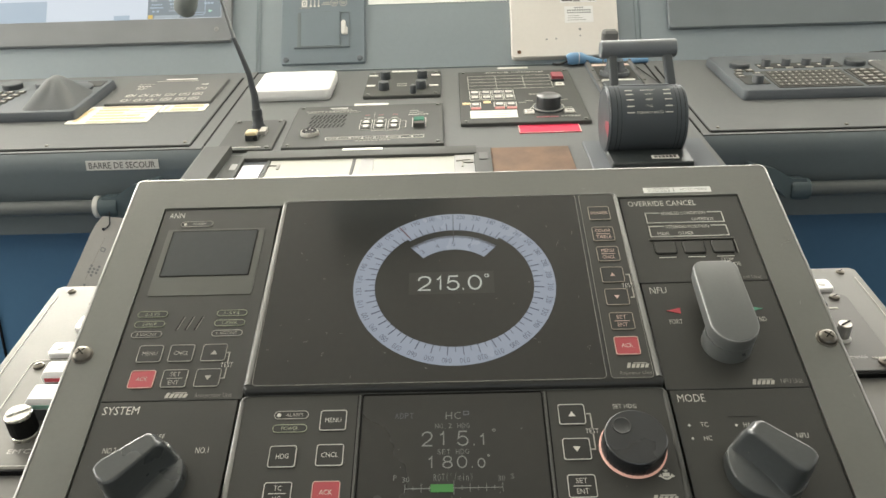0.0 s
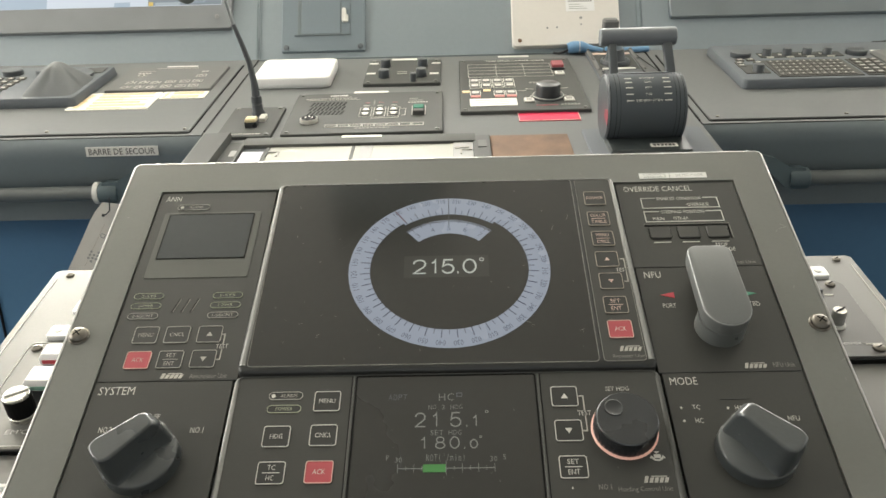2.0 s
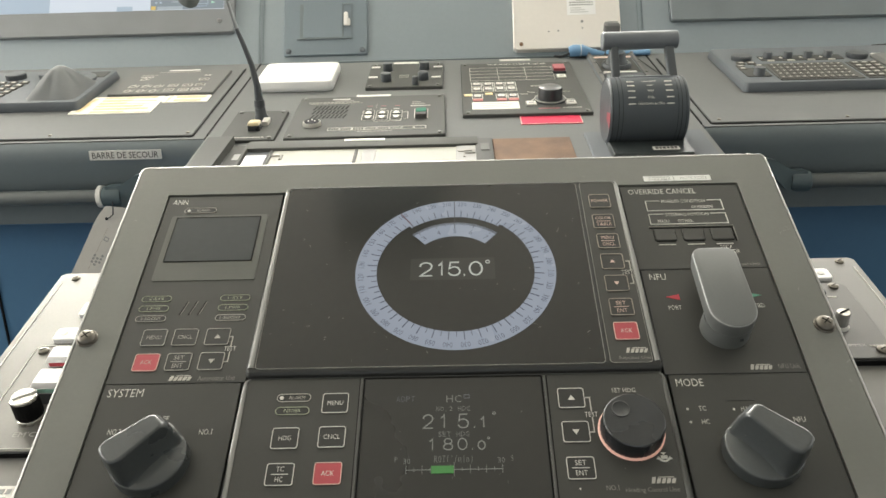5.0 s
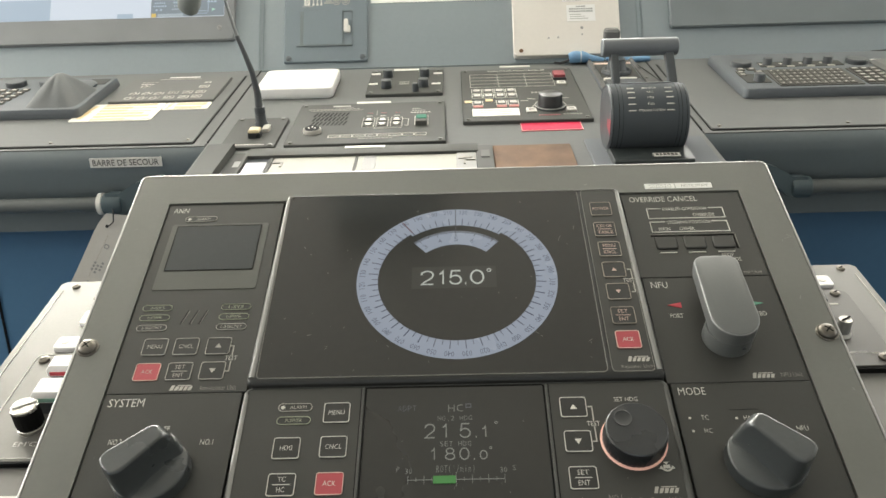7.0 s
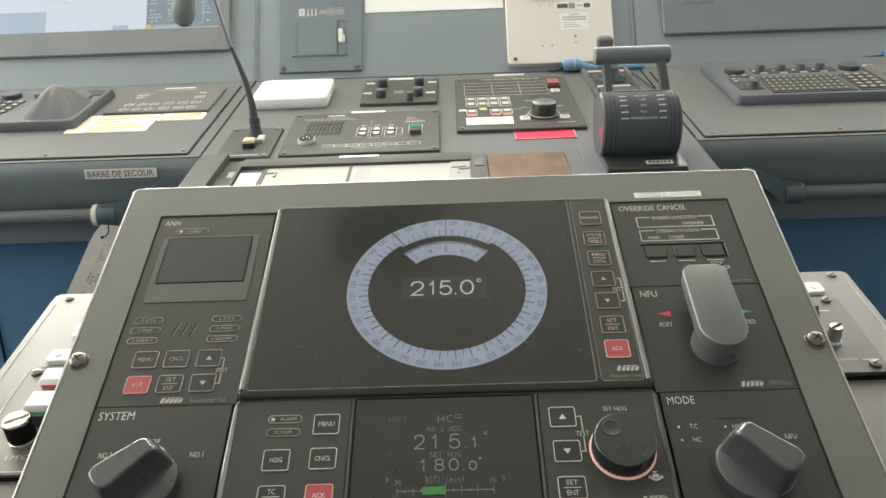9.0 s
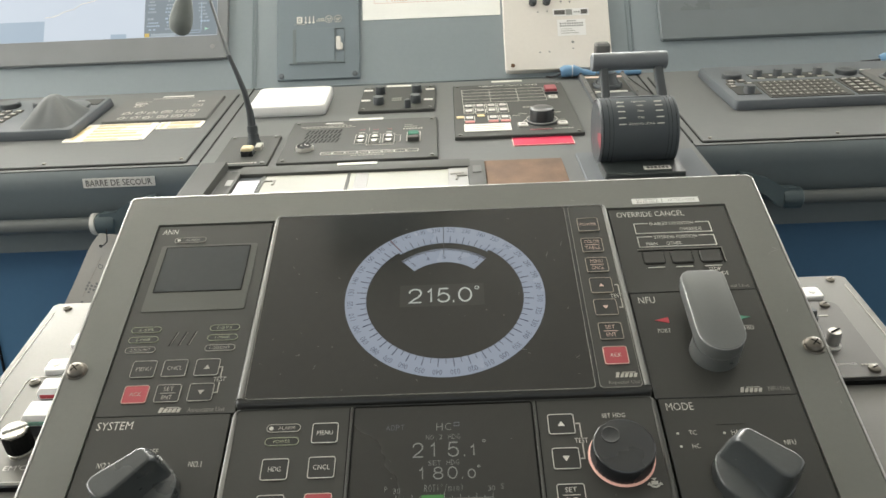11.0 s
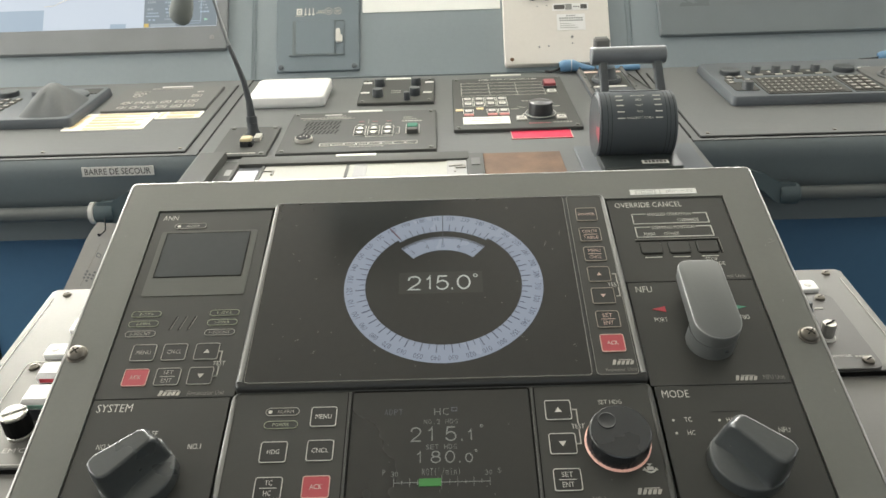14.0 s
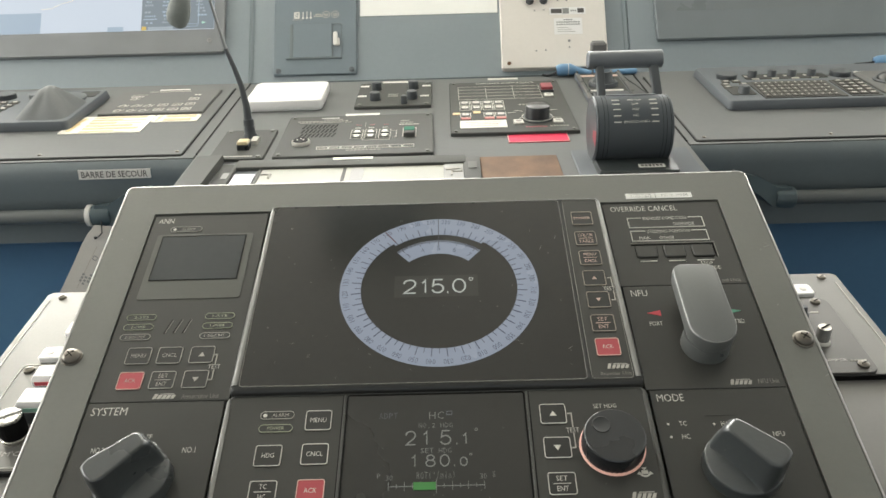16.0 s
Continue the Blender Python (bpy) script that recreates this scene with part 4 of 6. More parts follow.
for sx in (-0.0618, 0.0612):
    part("panel_joint", slab(sx, -0.2640, 0.0017, 0.142, ZH - 0.001, ZH + 0.0007, 0.0004, 0.0003), M_SOFTRIM, hcu)
    # dark strip beside each joint paints in its shadow
    part("joint_shadow", slab(sx + math.copysign(0.0013, sx), -0.2640, 0.0006, 0.142, ZH - 0.001, ZH + 0.0003), M_SEAM, hcu)
part("screen_surround", hoop(-0.0004, -0.2640, 0.1204, 0.1424, ZH - 0.001, ZH + 0.0006, 0.0022, 0.0010), M_SEAM, hcu)
lcd = part("screen", slab(-0.0004, -0.2640, 0.1182, 0.1402, 0.001, ZH + 0.0003, 0.001), M_LCDGLASS, hcu, "dark lit information screen")
ZL = ZH + 0.0006
for words, x, y, w, h, ink in (
        ("ADPT", -0.0319, -0.2104, 0.0124, 0.0042, M_LCDDIM), ("HC", 0.0001, -0.2108, 0.0108, 0.0055, M_LCDTEXT), ("NO.2 HDG", -0.0005, -0.2185, 0.0221, 0.0035, M_LCDTEXT),
        ("SET HDG", -0.0003, -0.2374, 0.0198, 0.0035, M_LCDTEXT),
        ("P", -0.0365, -0.2549, 0.0023, 0.0036, M_LCDTEXT),
        ("30", -0.0299, -0.2563, 0.0048, 0.0035, M_LCDTEXT), ("ROT(\u00b0/min)", -0.0004, -0.2551, 0.0240, 0.0047, M_LCDTEXT), ("30", 0.0292, -0.2563, 0.0048, 0.0035, M_LCDTEXT), ("S", 0.0360, -0.2551, 0.0024, 0.0035, M_LCDTEXT)):
    spaced(words, x, y, w * 1.04, h, ZL, ink, lcd)
figures([("2", -0.0202, -0.0133, 1), ("1", -0.0085, -0.0040, 1), ("5", 0.0024, 0.0097, 1), (".", 0.0120, 0.0142, 1), ("1", 0.0172, 0.0212, 0.78)], -0.2328, 0.0100, 0.00085, ZL, M_LCDTEXT, lcd, "heading_figures")
figures([("1", -0.0158, -0.0118, 1), ("8", -0.0070, -0.0008, 1), ("0", 0.0022, 0.0082, 1), (".", 0.0104, 0.0124, 1), ("0", 0.0150, 0.0196, 0.74)], -0.2486, 0.0080, 0.00072, ZL, M_LCDTEXT, lcd, "set_figures")
part("status_icon", hoop(0.0086, -0.2090, 0.0038, 0.0030, ZL - 0.0003, ZL, 0.0001, 0.0004), M_LCDDIM, lcd)
part("degree_sign", arc_band(0.0262, -0.2223, 0.0007, 0.0011, 0, 360, ZL - 0.0002, ZL, 16), M_LCDTEXT, lcd)
part("degree_sign", arc_band(0.0219, -0.2406, 0.0005, 0.0009, 0, 360, ZL - 0.0002, ZL, 16), M_LCDTEXT, lcd)
sb = bmesh.new()
slab(-0.0002, -0.2623, 0.0602, 0.0003, ZL - 0.0003, ZL, bm=sb)
for k in range(13):
    h = 0.0095 if k == 6 else 0.0056 if k % 2 == 0 else 0.0028
    slab(-0.0302 + 0.0050 * k, -0.2622, 0.0003, h, ZL - 0.0003, ZL + 0.0001, bm=sb)
part("turn_scale", sb, M_LCDTEXT, lcd)
part("turn_bar", slab(-0.0075, -0.2624, 0.0140, 0.0050, ZL - 0.0002, ZL + 0.0004), M_LCDGREEN, lcd, "green lit bar")
pill(hcu, "ALARM", -0.1066, -0.2077, ZH, 0.0228, True, 0.0062, M_MID)
pill(hcu, "POWER", -0.1065, -0.2179, ZH, 0.0226, False, 0.0060, M_OLIVE)
for words, x, y in (("MENU", -0.0789, -0.2117), ("HDG", -0.1090, -0.2376), ("CNCL", -0.0789, -0.2372), ("TC/HC", -0.1089, -0.2631), ("ACK", -0.0791, -0.2629), ("^", 0.0775, -0.2115), ("v", 0.0778, -0.2370), ("SET/ENT", 0.0780, -0.2625)):
    key(hcu, words, x + (0.0004 if x < 0 else 0.0), y - (0.0008 if x < 0 else 0.0002), 0.0174, 0.0153, ZH, red=words == "ACK")
text("TEST", 0.0891, -0.2244, 0.0086, 0.0036, ZH + 0.0004, M_PRINT, hcu)
bracket_mark(hcu, 0.0896, -0.2244, 0.0260, ZH)
text("SET HDG", 0.1127, -0.2063, 0.0155, 0.0033, ZH + 0.0004, M_PRINT, hcu)
KX, KY = 0.1130, -0.2372
part("lit_collar", turned(KX, KY, [(0.0212, ZH), (0.0212, ZH + 0.0008), (0.0206, ZH + 0.0013), (0.019, ZH + 0.0013)], 48), M_GLOW, hcu, "faintly lit orange collar")
kp = [(0.0199, ZH + 0.001), (0.0202, ZH + 0.0020), (0.0197, ZH + 0.0122), (0.0193, ZH + 0.0134), (0.0186, ZH + 0.0140)]
sk = bmesh.new()
n = 80
loft(sk, [[(KX + (r - (0.0007 if i % 2 and 0 < j < 3 else 0)) * math.cos(2 * math.pi * i / n), KY + (r - (0.0007 if i % 2 and 0 < j < 3 else 0)) * math.sin(2 * math.pi * i / n), z) for i in range(n)] for j, (r, z) in enumerate(kp)])
knob = part("setting_knob", sk, M_BLACK, hcu, "black knurled setting knob")
part("finger_dimple", turned(KX - 0.0074, KY + 0.0076, [(0.0060, ZH + 0.0138), (0.0060, ZH + 0.0144), (0.0055, ZH + 0.0146), (0.0048, ZH + 0.0142)], 28), M_BLACK, knob)
ic = bmesh.new()
arc_band(0.1302, -0.2552, 0.0030, 0.0041, 105, 255, ZH, ZH + 0.0004, 16, ic)
slab(0.1302, -0.2560, 0.0042, 0.0024, ZH, ZH + 0.0004, bm=ic)
loft(ic, [[(0.1285, -0.2528, q), (0.1302, -0.2545, q), (0.1319, -0.2528, q)] for q in (ZH, ZH + 0.0004)])
loft(ic, [[(0.1252, -0.2573, q), (0.1268, -0.2553, q), (0.1277, -0.2578, q)] for q in (ZH, ZH + 0.0004)])
loft(ic, [[(0.1352, -0.2573, q), (0.1336, -0.2553, q), (0.1327, -0.2578, q)] for q in (ZH, ZH + 0.0004)])
part("push_turn_icon", ic, M_PRINT, hcu)
maker_mark(hcu, 0.1270, -0.2714, ZH, 0.0152)
text("NO.1", 0.0955, -0.2761, 0.0076, 0.0034, ZH + 0.0004, M_DIM, hcu)
text("Heading Control Unit", 0.1194, -0.2782, 0.0325, 0.0040, ZH + 0.0004, M_DIM, hcu)
part("pilot_dot", turned(0.0759, -0.2764, [(0.0006, ZH), (0.0005, ZH + 0.0004)], 10), M_PRINT, hcu)

# ----- override cancel -----
ovr = unit("override_cancel_unit", 0.1908, -0.0480, 0.0980, 0.0950, "black override unit with three square push buttons")
text("OVERRIDE CANCEL", 0.1760, -0.0079, 0.0560, 0.0062, 0.0004, M_PRINT, ovr)
for y0, words, half in ((-0.0251, "ENABLED CONDITION", 0.0178), (-0.0409, "STEERING POSITION", 0.0172)):
    b = bmesh.new()
    top, low = y0 + 0.0058, y0 - 0.0058
    stroke([(0.1912 - half - 0.002, top), (0.1603, top), (0.1603, low), (0.2221, low), (0.2221, top), (0.1912 + half + 0.002, top)], 0.0007, 0, 0.0004, b)
    part("legend_frame", b, M_PRINT, ovr)
    text(words, 0.1911, top - 0.0008, half * 2, 0.0036, 0.0004, M_PRINT, ovr)
text("OVERRIDE", 0.2053, -0.0275, 0.0177, 0.0036, 0.0004, M_PRINT, ovr)
text("MAIN", 0.1706, -0.0435, 0.0089, 0.0036, 0.0004, M_PRINT, ovr)
text("OTHER", 0.1885, -0.0435, 0.0122, 0.0036, 0.0004, M_PRINT, ovr)
part("button_recess", slab(0.1914, -0.0512, 0.0668, 0.0011, 0.0, 0.0004), M_SEAM, ovr)
# pale strips paint the recess's edge highlights, the dark one its shade
part("recess_shading", slab(0.2246, -0.0588, 0.0006, 0.0150, 0.0, 0.0007), M_DIM, ovr)
part("recess_shading", slab(0.1914, -0.0498, 0.0672, 0.0005, 0.0, 0.0007), M_DIM, ovr)
part("recess_shading", slab(0.2236, -0.0588, 0.0010, 0.0150, 0.0, 0.0003), M_SEAM, ovr)
for x in (0.1690, 0.1913, 0.2138):
    part("push_button", slab(x, -0.0592, 0.0166, 0.0132, 0.0, 0.0013, 0.0022, 0.0006), M_UNIT, ovr)
    part("button_gap", hoop(x, -0.0592, 0.0175, 0.0141, 0.0, 0.0004, 0.0025, 0.0005), M_SEAM, ovr)
    part("underline", slab(x, -0.0697, 0.0132, 0.0007, 0.0, 0.0004), M_PRINT, ovr)
text("STOP", 0.2137, -0.0734, 0.0093, 0.0036, 0.0004, M_PRINT, ovr)
text("OVERRIDE", 0.2137, -0.0782, 0.0186, 0.0036, 0.0004, M_PRINT, ovr)
text("nal Unit", 0.2280, -0.0920, 0.0139, 0.0034, 0.0004, M_DIM, ovr)

# ----- tiller -----
nfu = unit("tiller_unit", 0.1915, -0.1440, 0.0966, 0.0960, "black steering tiller unit with a grey paddle lever")
text("NFU", 0.1548, -0.1036, 0.0124, 0.0062, 0.0004, M_PRINT, nfu)
part("port_arrow", loft(bmesh.new(), [[(0.1572, -0.1234, q), (0.1672, -0.1264, q), (0.1672, -0.1209, q)] for q in (0.0, 0.0004)]), M_REDMARK, nfu, "red arrow")
part("starboard_arrow", loft(bmesh.new(), [[(0.2270, -0.1232, q), (0.2170, -0.1209, q), (0.2170, -0.1259, q)] for q in (0.0, 0.0004)]), M_GREENMARK, nfu, "green arrow")
text("PORT", 0.1620, -0.1337, 0.0094, 0.0040, 0.0004, M_PRINT, nfu)
text("STBD", 0.2221, -0.1332, 0.0094, 0.0040, 0.0004, M_PRINT, nfu)
maker_mark(nfu, 0.2096, -0.1872, 0.0, 0.0152)
text("NFU Unit", 0.2285, -0.1871, 0.0145, 0.0038, 0.0004, M_DIM, nfu)


def paddle(w, top_y, low_y, r_top, seg=8):
    """Outline of the tiller's paddle, a little turned: round at its lower end, square-shouldered at its upper end."""
    pts = []
    h = w / 2
    for i in range(2 * seg + 1):
        a = math.pi + math.pi * i / (2 * seg)
        pts.append((h * (0.04 + 0.96 * math.cos(a)), low_y + h + h * math.sin(a)))
    n = h * 0.93
    for cx, a0 in ((n - r_top, 0.0), (-n + r_top, math.pi / 2)):
        for i in range(seg + 1):
            a = a0 + math.pi / 2 * i / seg
            pts.append((cx + r_top * math.cos(a), top_y - r_top + r_top * math.sin(a)))
    return pts


lv = bmesh.new()
rows = [(0.0300, -0.1080, -0.1696, 0.006, 0.0098), (0.0326, -0.1045, -0.1708, 0.0070, 0.0112), (0.0342, -0.1005, -0.1713, 0.0074, 0.0130), (0.0347, -0.0985, -0.1714, 0.0075, 0.0150), (0.0351, -0.0966, -0.1713, 0.0080, 0.0216), (0.0348, -0.0966, -0.1711, 0.0080, 0.0230), (0.0340, -0.0970, -0.1707, 0.0076, 0.0238), (0.0326, -0.0977, -0.1700, 0.007, 0.0241)]
loft(lv, [[(0.1926 + px, py, z) for px, py in paddle(w, ty, ly, r)] for w, ty, ly, r, z in rows])
lever = part("paddle_lever", lv, M_LEVER, nfu, "grey rounded paddle lever", sharp=22)
part("boss", turned(0.1927, -0.1545, [(0.0173, 0.0), (0.0171, 0.0045), (0.0169, 0.0125)], 48), M_LEVER, lever, "round boss under the paddle")
# this strip paints the window highlight that the bevel itself doesn't catch
part("edge_glint", loft(bmesh.new(), [[(0.1926 + px, py, z) for px, py in paddle(w, ty, ly, r)] for w, ty, ly, r, z in ((0.0346, -0.0967, -0.1710, 0.0080, 0.0226), (0.0348, -0.0966, -0.1711, 0.0080, 0.0233), (0.0342, -0.0969, -0.1708, 0.0077, 0.0239))]), M_EDGEGLINT, lever, "pale strip drawn as the highlight along the paddle's edge", sharp=70)
part("paddle_top", loft(bmesh.new(), [[(0.1926 + px, py, z) for px, py in paddle(w, ty, ly, r)] for w, ty, ly, r, z in ((0.0341, -0.09695, -0.17075, 0.0077, 0.0236), (0.0338, -0.0971, -0.1706, 0.0075, 0.02405), (0.0326, -0.0977, -0.1700, 0.007, 0.0243))]), M_LEVER, lever, sharp=50)
part("grub_screw", box(0.1972, 0.1996, -0.1718, -0.169, 0.0085, 0.0098), M_KNOB, lever)

# ----- mode selector -----
mode = unit("mode_selector", 0.1925, -0.2637, 0.0945, 0.1427, "black mode selector unit with a grey rotary handle")
text("MODE", 0.1584, -0.1991, 0.0181, 0.0060, 0.0004, M_PRINT, mode)
for x, y in ((0.1528, -0.2197), (0.1529, -0.2295), (0.1829, -0.2204)):
    part("mode_lamp", turned(x, y, [(0.0009, 0), (0.0008, 0.0005)], 12), M_PRINT, mode)
text("TC", 0.1625, -0.2195, 0.0050, 0.0035, 0.0004, M_PRINT, mode)
text("HC", 0.1625, -0.2295, 0.0050, 0.0035, 0.0004, M_PRINT, mode)
text("HA", 0.1899, -0.2203, 0.0048, 0.0035, 0.0004, M_PRINT, mode)
text("NFU", 0.2227, -0.2289, 0.0074, 0.0037, 0.0004, M_PRINT, mode)
part("index_line", slab(0.1887, -0.2138, 0.0190, 0.0003, 0, 0.0003), M_LIP, mode)
switch_handle(mode, 0.1921, -0.2519, 135, -1)

# a little dust and a few fine scratches on the glass and the frame
rng = random.Random(7)


def specks(parent, count, x0, x1, y0, y1, z, longest):
    for k in range(count):
        x, y = rng.uniform(x0, x1), rng.uniform(y0, y1)
        a, l, w = rng.uniform(0, 3.1), rng.uniform(0.0003, longest), rng.uniform(0.00015, 0.0003)
        if parent is lcd or not 0.032 < math.hypot(x - DX, y - DY) < 0.078:
            part("dust_speck", stroke([(x, y), (x + l * math.cos(a), y + l * math.sin(a))], w, z - 0.0002, z), M_SPECK, parent)


specks(glass, 44, -0.13, 0.1, -0.182, -0.012, ZR + 0.0005, 0.0016)
specks(lcd, 18, -0.05, 0.057, -0.33, -0.215, ZH + 0.0005, 0.001)
for x, y, a, l in ((0.083, -0.060, 70, 0.0055), (0.096, -0.048, 75, 0.004), (0.060, -0.152, 160, 0.0035), (0.094, -0.160, 30, 0.003), (-0.105, -0.150, 15, 0.003)):
    part("scratch", stroke([(x, y), (x + l * math.cos(radians(a)), y + l * math.sin(radians(a)))], 0.00022, ZR + 0.0003, ZR + 0.0005), M_SPECK, glass)
for x, y, a, l in ((0.262, -0.058, 20, 0.006), (0.2665, -0.055, 140, 0.003), (0.259, -0.061, 60, 0.002), (0.268, -0.185, 35, 0.004), (0.2655, -0.201, 100, 0.002), (-0.262, -0.03, 10, 0.0015), (0.255, -0.12, 70, 0.0025), (-0.06, 0.010, 15, 0.002), (0.115, 0.0115, 160, 0.0025)):
    part("scratch", stroke([(x, y), (x + l * math.cos(radians(a)), y + l * math.sin(radians(a)))], 0.0003, 0.0008, 0.0012), M_MARK, stand)

# ---------- wings of the stand ----------
def wing(x0, x1, ydiv, plate_mat, label):
    w = thing("stand_wing", WING, label, "control panel", "side wings of the stand", at=((x0 + x1) / 2, -0.15, -0.3))
    s = 1 if x1 > x0 else -1
    lo, hi = min(x0, x1), max(x0, x1)
    part("wing_body", box(lo, hi, -0.40, 0.0, -0.10, -0.0035), M_SIDEGREY, w)
    part("plate", slab((x0 + x1) / 2, ydiv / 2, abs(x1 - x0), -ydiv, -0.004, 0.0, 0.006, 0.0012), plate_mat, w)
    edge = bmesh.new()
    slab(x1 - s * 0.0062, ydiv / 2 - 0.008, 0.0008, -ydiv - 0.022, 0.0, 0.0006, bm=edge)
    part("edge_line", edge, M_LABEL if plate_mat is M_SIDEWHITE else M_MID, w)
    part("edge_roll", tube([(x1 - s * 0.001, -0.004, -0.0022), (x1 - s * 0.001, ydiv + 0.002, -0.0022)], 0.0022, 10), plate_mat, w)
    return w


def bars(parent, x0, x1, y, h, z, count, material, name="caption_bars", fill=0.75):
    b = bmesh.new()
    step = (x1 - x0) / count
    for k in range(count):
        slab(x0 + step * (k + 0.5), y, step * fill, h, z, z + 0.0004, bm=b)
    return part(name, b, material, parent)


def round_screw(parent, x, y, z=0.0, r=0.0042):
    s = part("screw", turned(x, y, [(r, z), (r * 0.95, z + r * 0.35), (r * 0.6, z + r * 0.55)], 18), M_STEEL, parent)
    part("slot", stroke([(x - r * 0.4, y - r * 0.25), (x + r * 0.4, y + r * 0.25)], r * 0.22, z + r * 0.4, z + r * 0.62), M_SEAM, s)
    return s


def small_knob(parent, x, y, z, r, h, cap):
    n = 40 if cap else 28
    bm = bmesh.new()
    prof = [(r * 0.86, z), (r * 0.86, z + h * 0.15), (r, z + h * 0.2), (r, z + h * 0.92), (r * 0.9, z + h)]
    loft(bm, [[(x + q * (0.95 if i % 2 and 1 < j < 4 else 1) * math.cos(2 * math.pi * i / n), y + q * (0.95 if i % 2 and 1 < j < 4 else 1) * math.sin(2 * math.pi * i / n), zz) for i in range(n)] for j, (q, zz) in enumerate(prof)])
    k = part("knob", bm, M_SEAM if cap else M_FLUTED, parent, "black fluted knob with a bright cap" if cap else "grey fluted knob")
    if cap:
        part("knob_cap", turned(x, y, [(r * 0.97, z + h * 0.93), (r * 0.97, z + h * 1.0), (r * 0.88, z + h * 1.04)], 32), M_SPUN, k, "bright spun metal cap")
        part("knob_foot", turned(x, y, [(r * 0.98, z), (r * 0.98, z + h * 0.14), (r * 0.9, z + h * 0.17)], 32), M_SPUN, k, "bright metal foot ring")
    else:
        part("knob_cap", turned(x, y, [(r * 0.9, z + h * 0.99), (r * 0.88, z + h * 1.01)], 28), M_SPUN, k, "bright spun metal cap")
        part("knob_foot", turned(x, y, [(r * 1.3, z), (r * 1.3, z + h * 0.08), (r * 1.1, z + h * 0.16)], 28), M_LABEL, k, "pale foot ring")
    part("pointer", stroke([(x - r * 0.6, y - r * 0.35), (x + r * 0.75, y + r * 0.45)], r * 0.16, z + h, z + h * 1.09), M_LABEL if cap else M_SEAM, k)
    return k


pw = wing(-0.25, -0.4065, -0.257, M_SIDEWHITE, "pale metal wing panel with lit buttons and a knob")
round_screw(pw, -0.389, -0.011)
round_screw(pw, -0.3700, -0.1318, 0, 0.005)
round_screw(pw, -0.3600, -0.033, 0, 0.003)
def lamp_key(parent, x, y, w, h, label, stripe=None):
    """A square lens key on a dark base, with a coloured strip along its front face."""
    bm = bmesh.new()
    loft(bm, [[(x + px, y + py, z) for px, py in outline(w - 2 * i, h - 2 * i, 0.0018, 4)] for i, z in ((0.0006, 0.0122), (0.0, 0.0128), (0.0, 0.0185), (0.0022, 0.0222))])
    b = part("button", bm, M_WHITE, parent, label)
    part("stripe", slab(x, y - h / 2 - 0.0002, w * 0.82, 0.0006, 0.0138, 0.0174), stripe, b)
    part("button_base", slab(x, y, w - 0.003, h - 0.003, 0.0, 0.0125), M_SOFTBLACK, b)
    return b


def cover_pad(parent, x, y, w, h, t):
    """A low white rounded cover with a dimple."""
    b = part("button", slab(x, y, w, h, 0.0, t, 0.004, 0.001), M_WHITE, parent, "white rounded cover")
    part("dimple", turned(x - w * 0.22 * (1 if x < 0 else -1), y, [(0.0034, t), (0.0032, t + 0.0005), (0.002, t + 0.0007)], 16), M_LABEL, b)
    return b


cover_pad(pw, -0.3505, -0.1115, 0.033, 0.018, 0.005)
cover_pad(pw, -0.3460, -0.0700, 0.026, 0.022, 0.004)
lamp_key(pw, -0.3300, -0.1610, 0.034, 0.019, "white key with a red stripe", M_REDMARK)
lamp_key(pw, -0.3285, -0.1930, 0.034, 0.0225, "white key with a green stripe", M_PALEGREEN)
part("inset_line", hoop(-0.3000, -0.1888, 0.1570, 0.130, 0.0, 0.0006, 0.006, 0.0007), M_LABEL, pw)
small_knob(pw, -0.3420, -0.2190, 0.0, 0.0108, 0.0225, True)
text("EM'CY", -0.3365, -0.2378, 0.0235, 0.0052, 0.0003, M_LABEL, pw)
tag = part("sticker", slab(-0.3465, -0.3030, 0.049, 0.030, -0.0036, -0.0030, 0.001), M_LABEL, pw, "white printed sticker")
bars(tag, -0.366, -0.324, -0.2935, 0.0045, -0.0031, 8, M_GREYINK)
bars(tag, -0.366, -0.325, -0.3015, 0.0045, -0.0031, 7, M_GREYINK)

sw = wing(0.25, 0.4065, -0.166, M_SIDEGREY, "grey metal wing panel with a dimmer knob")
round_screw(sw, 0.390, -0.009)
cover_pad(sw, 0.3530, -0.0348, 0.034, 0.0185, 0.004)
part("sub_plate", slab(0.3180, -0.1080, 0.118, 0.115, 0.0, 0.0025, 0.009, 0.0006), M_SIDEDARK, sw, "darker inset plate")
round_screw(sw, 0.3640, -0.0572, 0.0025, 0.0048)
round_screw(sw, 0.3662, -0.1555, 0.0025, 0.0052)
small_knob(sw, 0.3440, -0.1208, 0.0025, 0.0062, 0.0160, False)
part("toggle", turned(0.3425, -0.0800, [(0.0058, 0.0025), (0.0058, 0.006), (0.0040, 0.0075), (0.0036, 0.0125), (0.0026, 0.0138)], 20), M_SOFTBLACK, sw, "small dark toggle")
text("DIMMER", 0.3458, -0.1478, 0.0190, 0.0032, 0.0028, M_LABEL, sw)
bars(sw, 0.3575, 0.3720, -0.1490, 0.0022, 0.0025, 5, M_MID)
part("notice_bars", slab(0.3560, -0.0745, 0.008, 0.0022, 0.0025, 0.0029), M_MID, sw)
part("front_lip", box(0.25, 0.4065, -0.1685, -0.1665, -0.004, 0.0015), M_SEAM, sw)
part("front_lip", box(-0.4065, -0.25, -0.2595, -0.2575, -0.004, 0.0012), M_SEAM, pw)


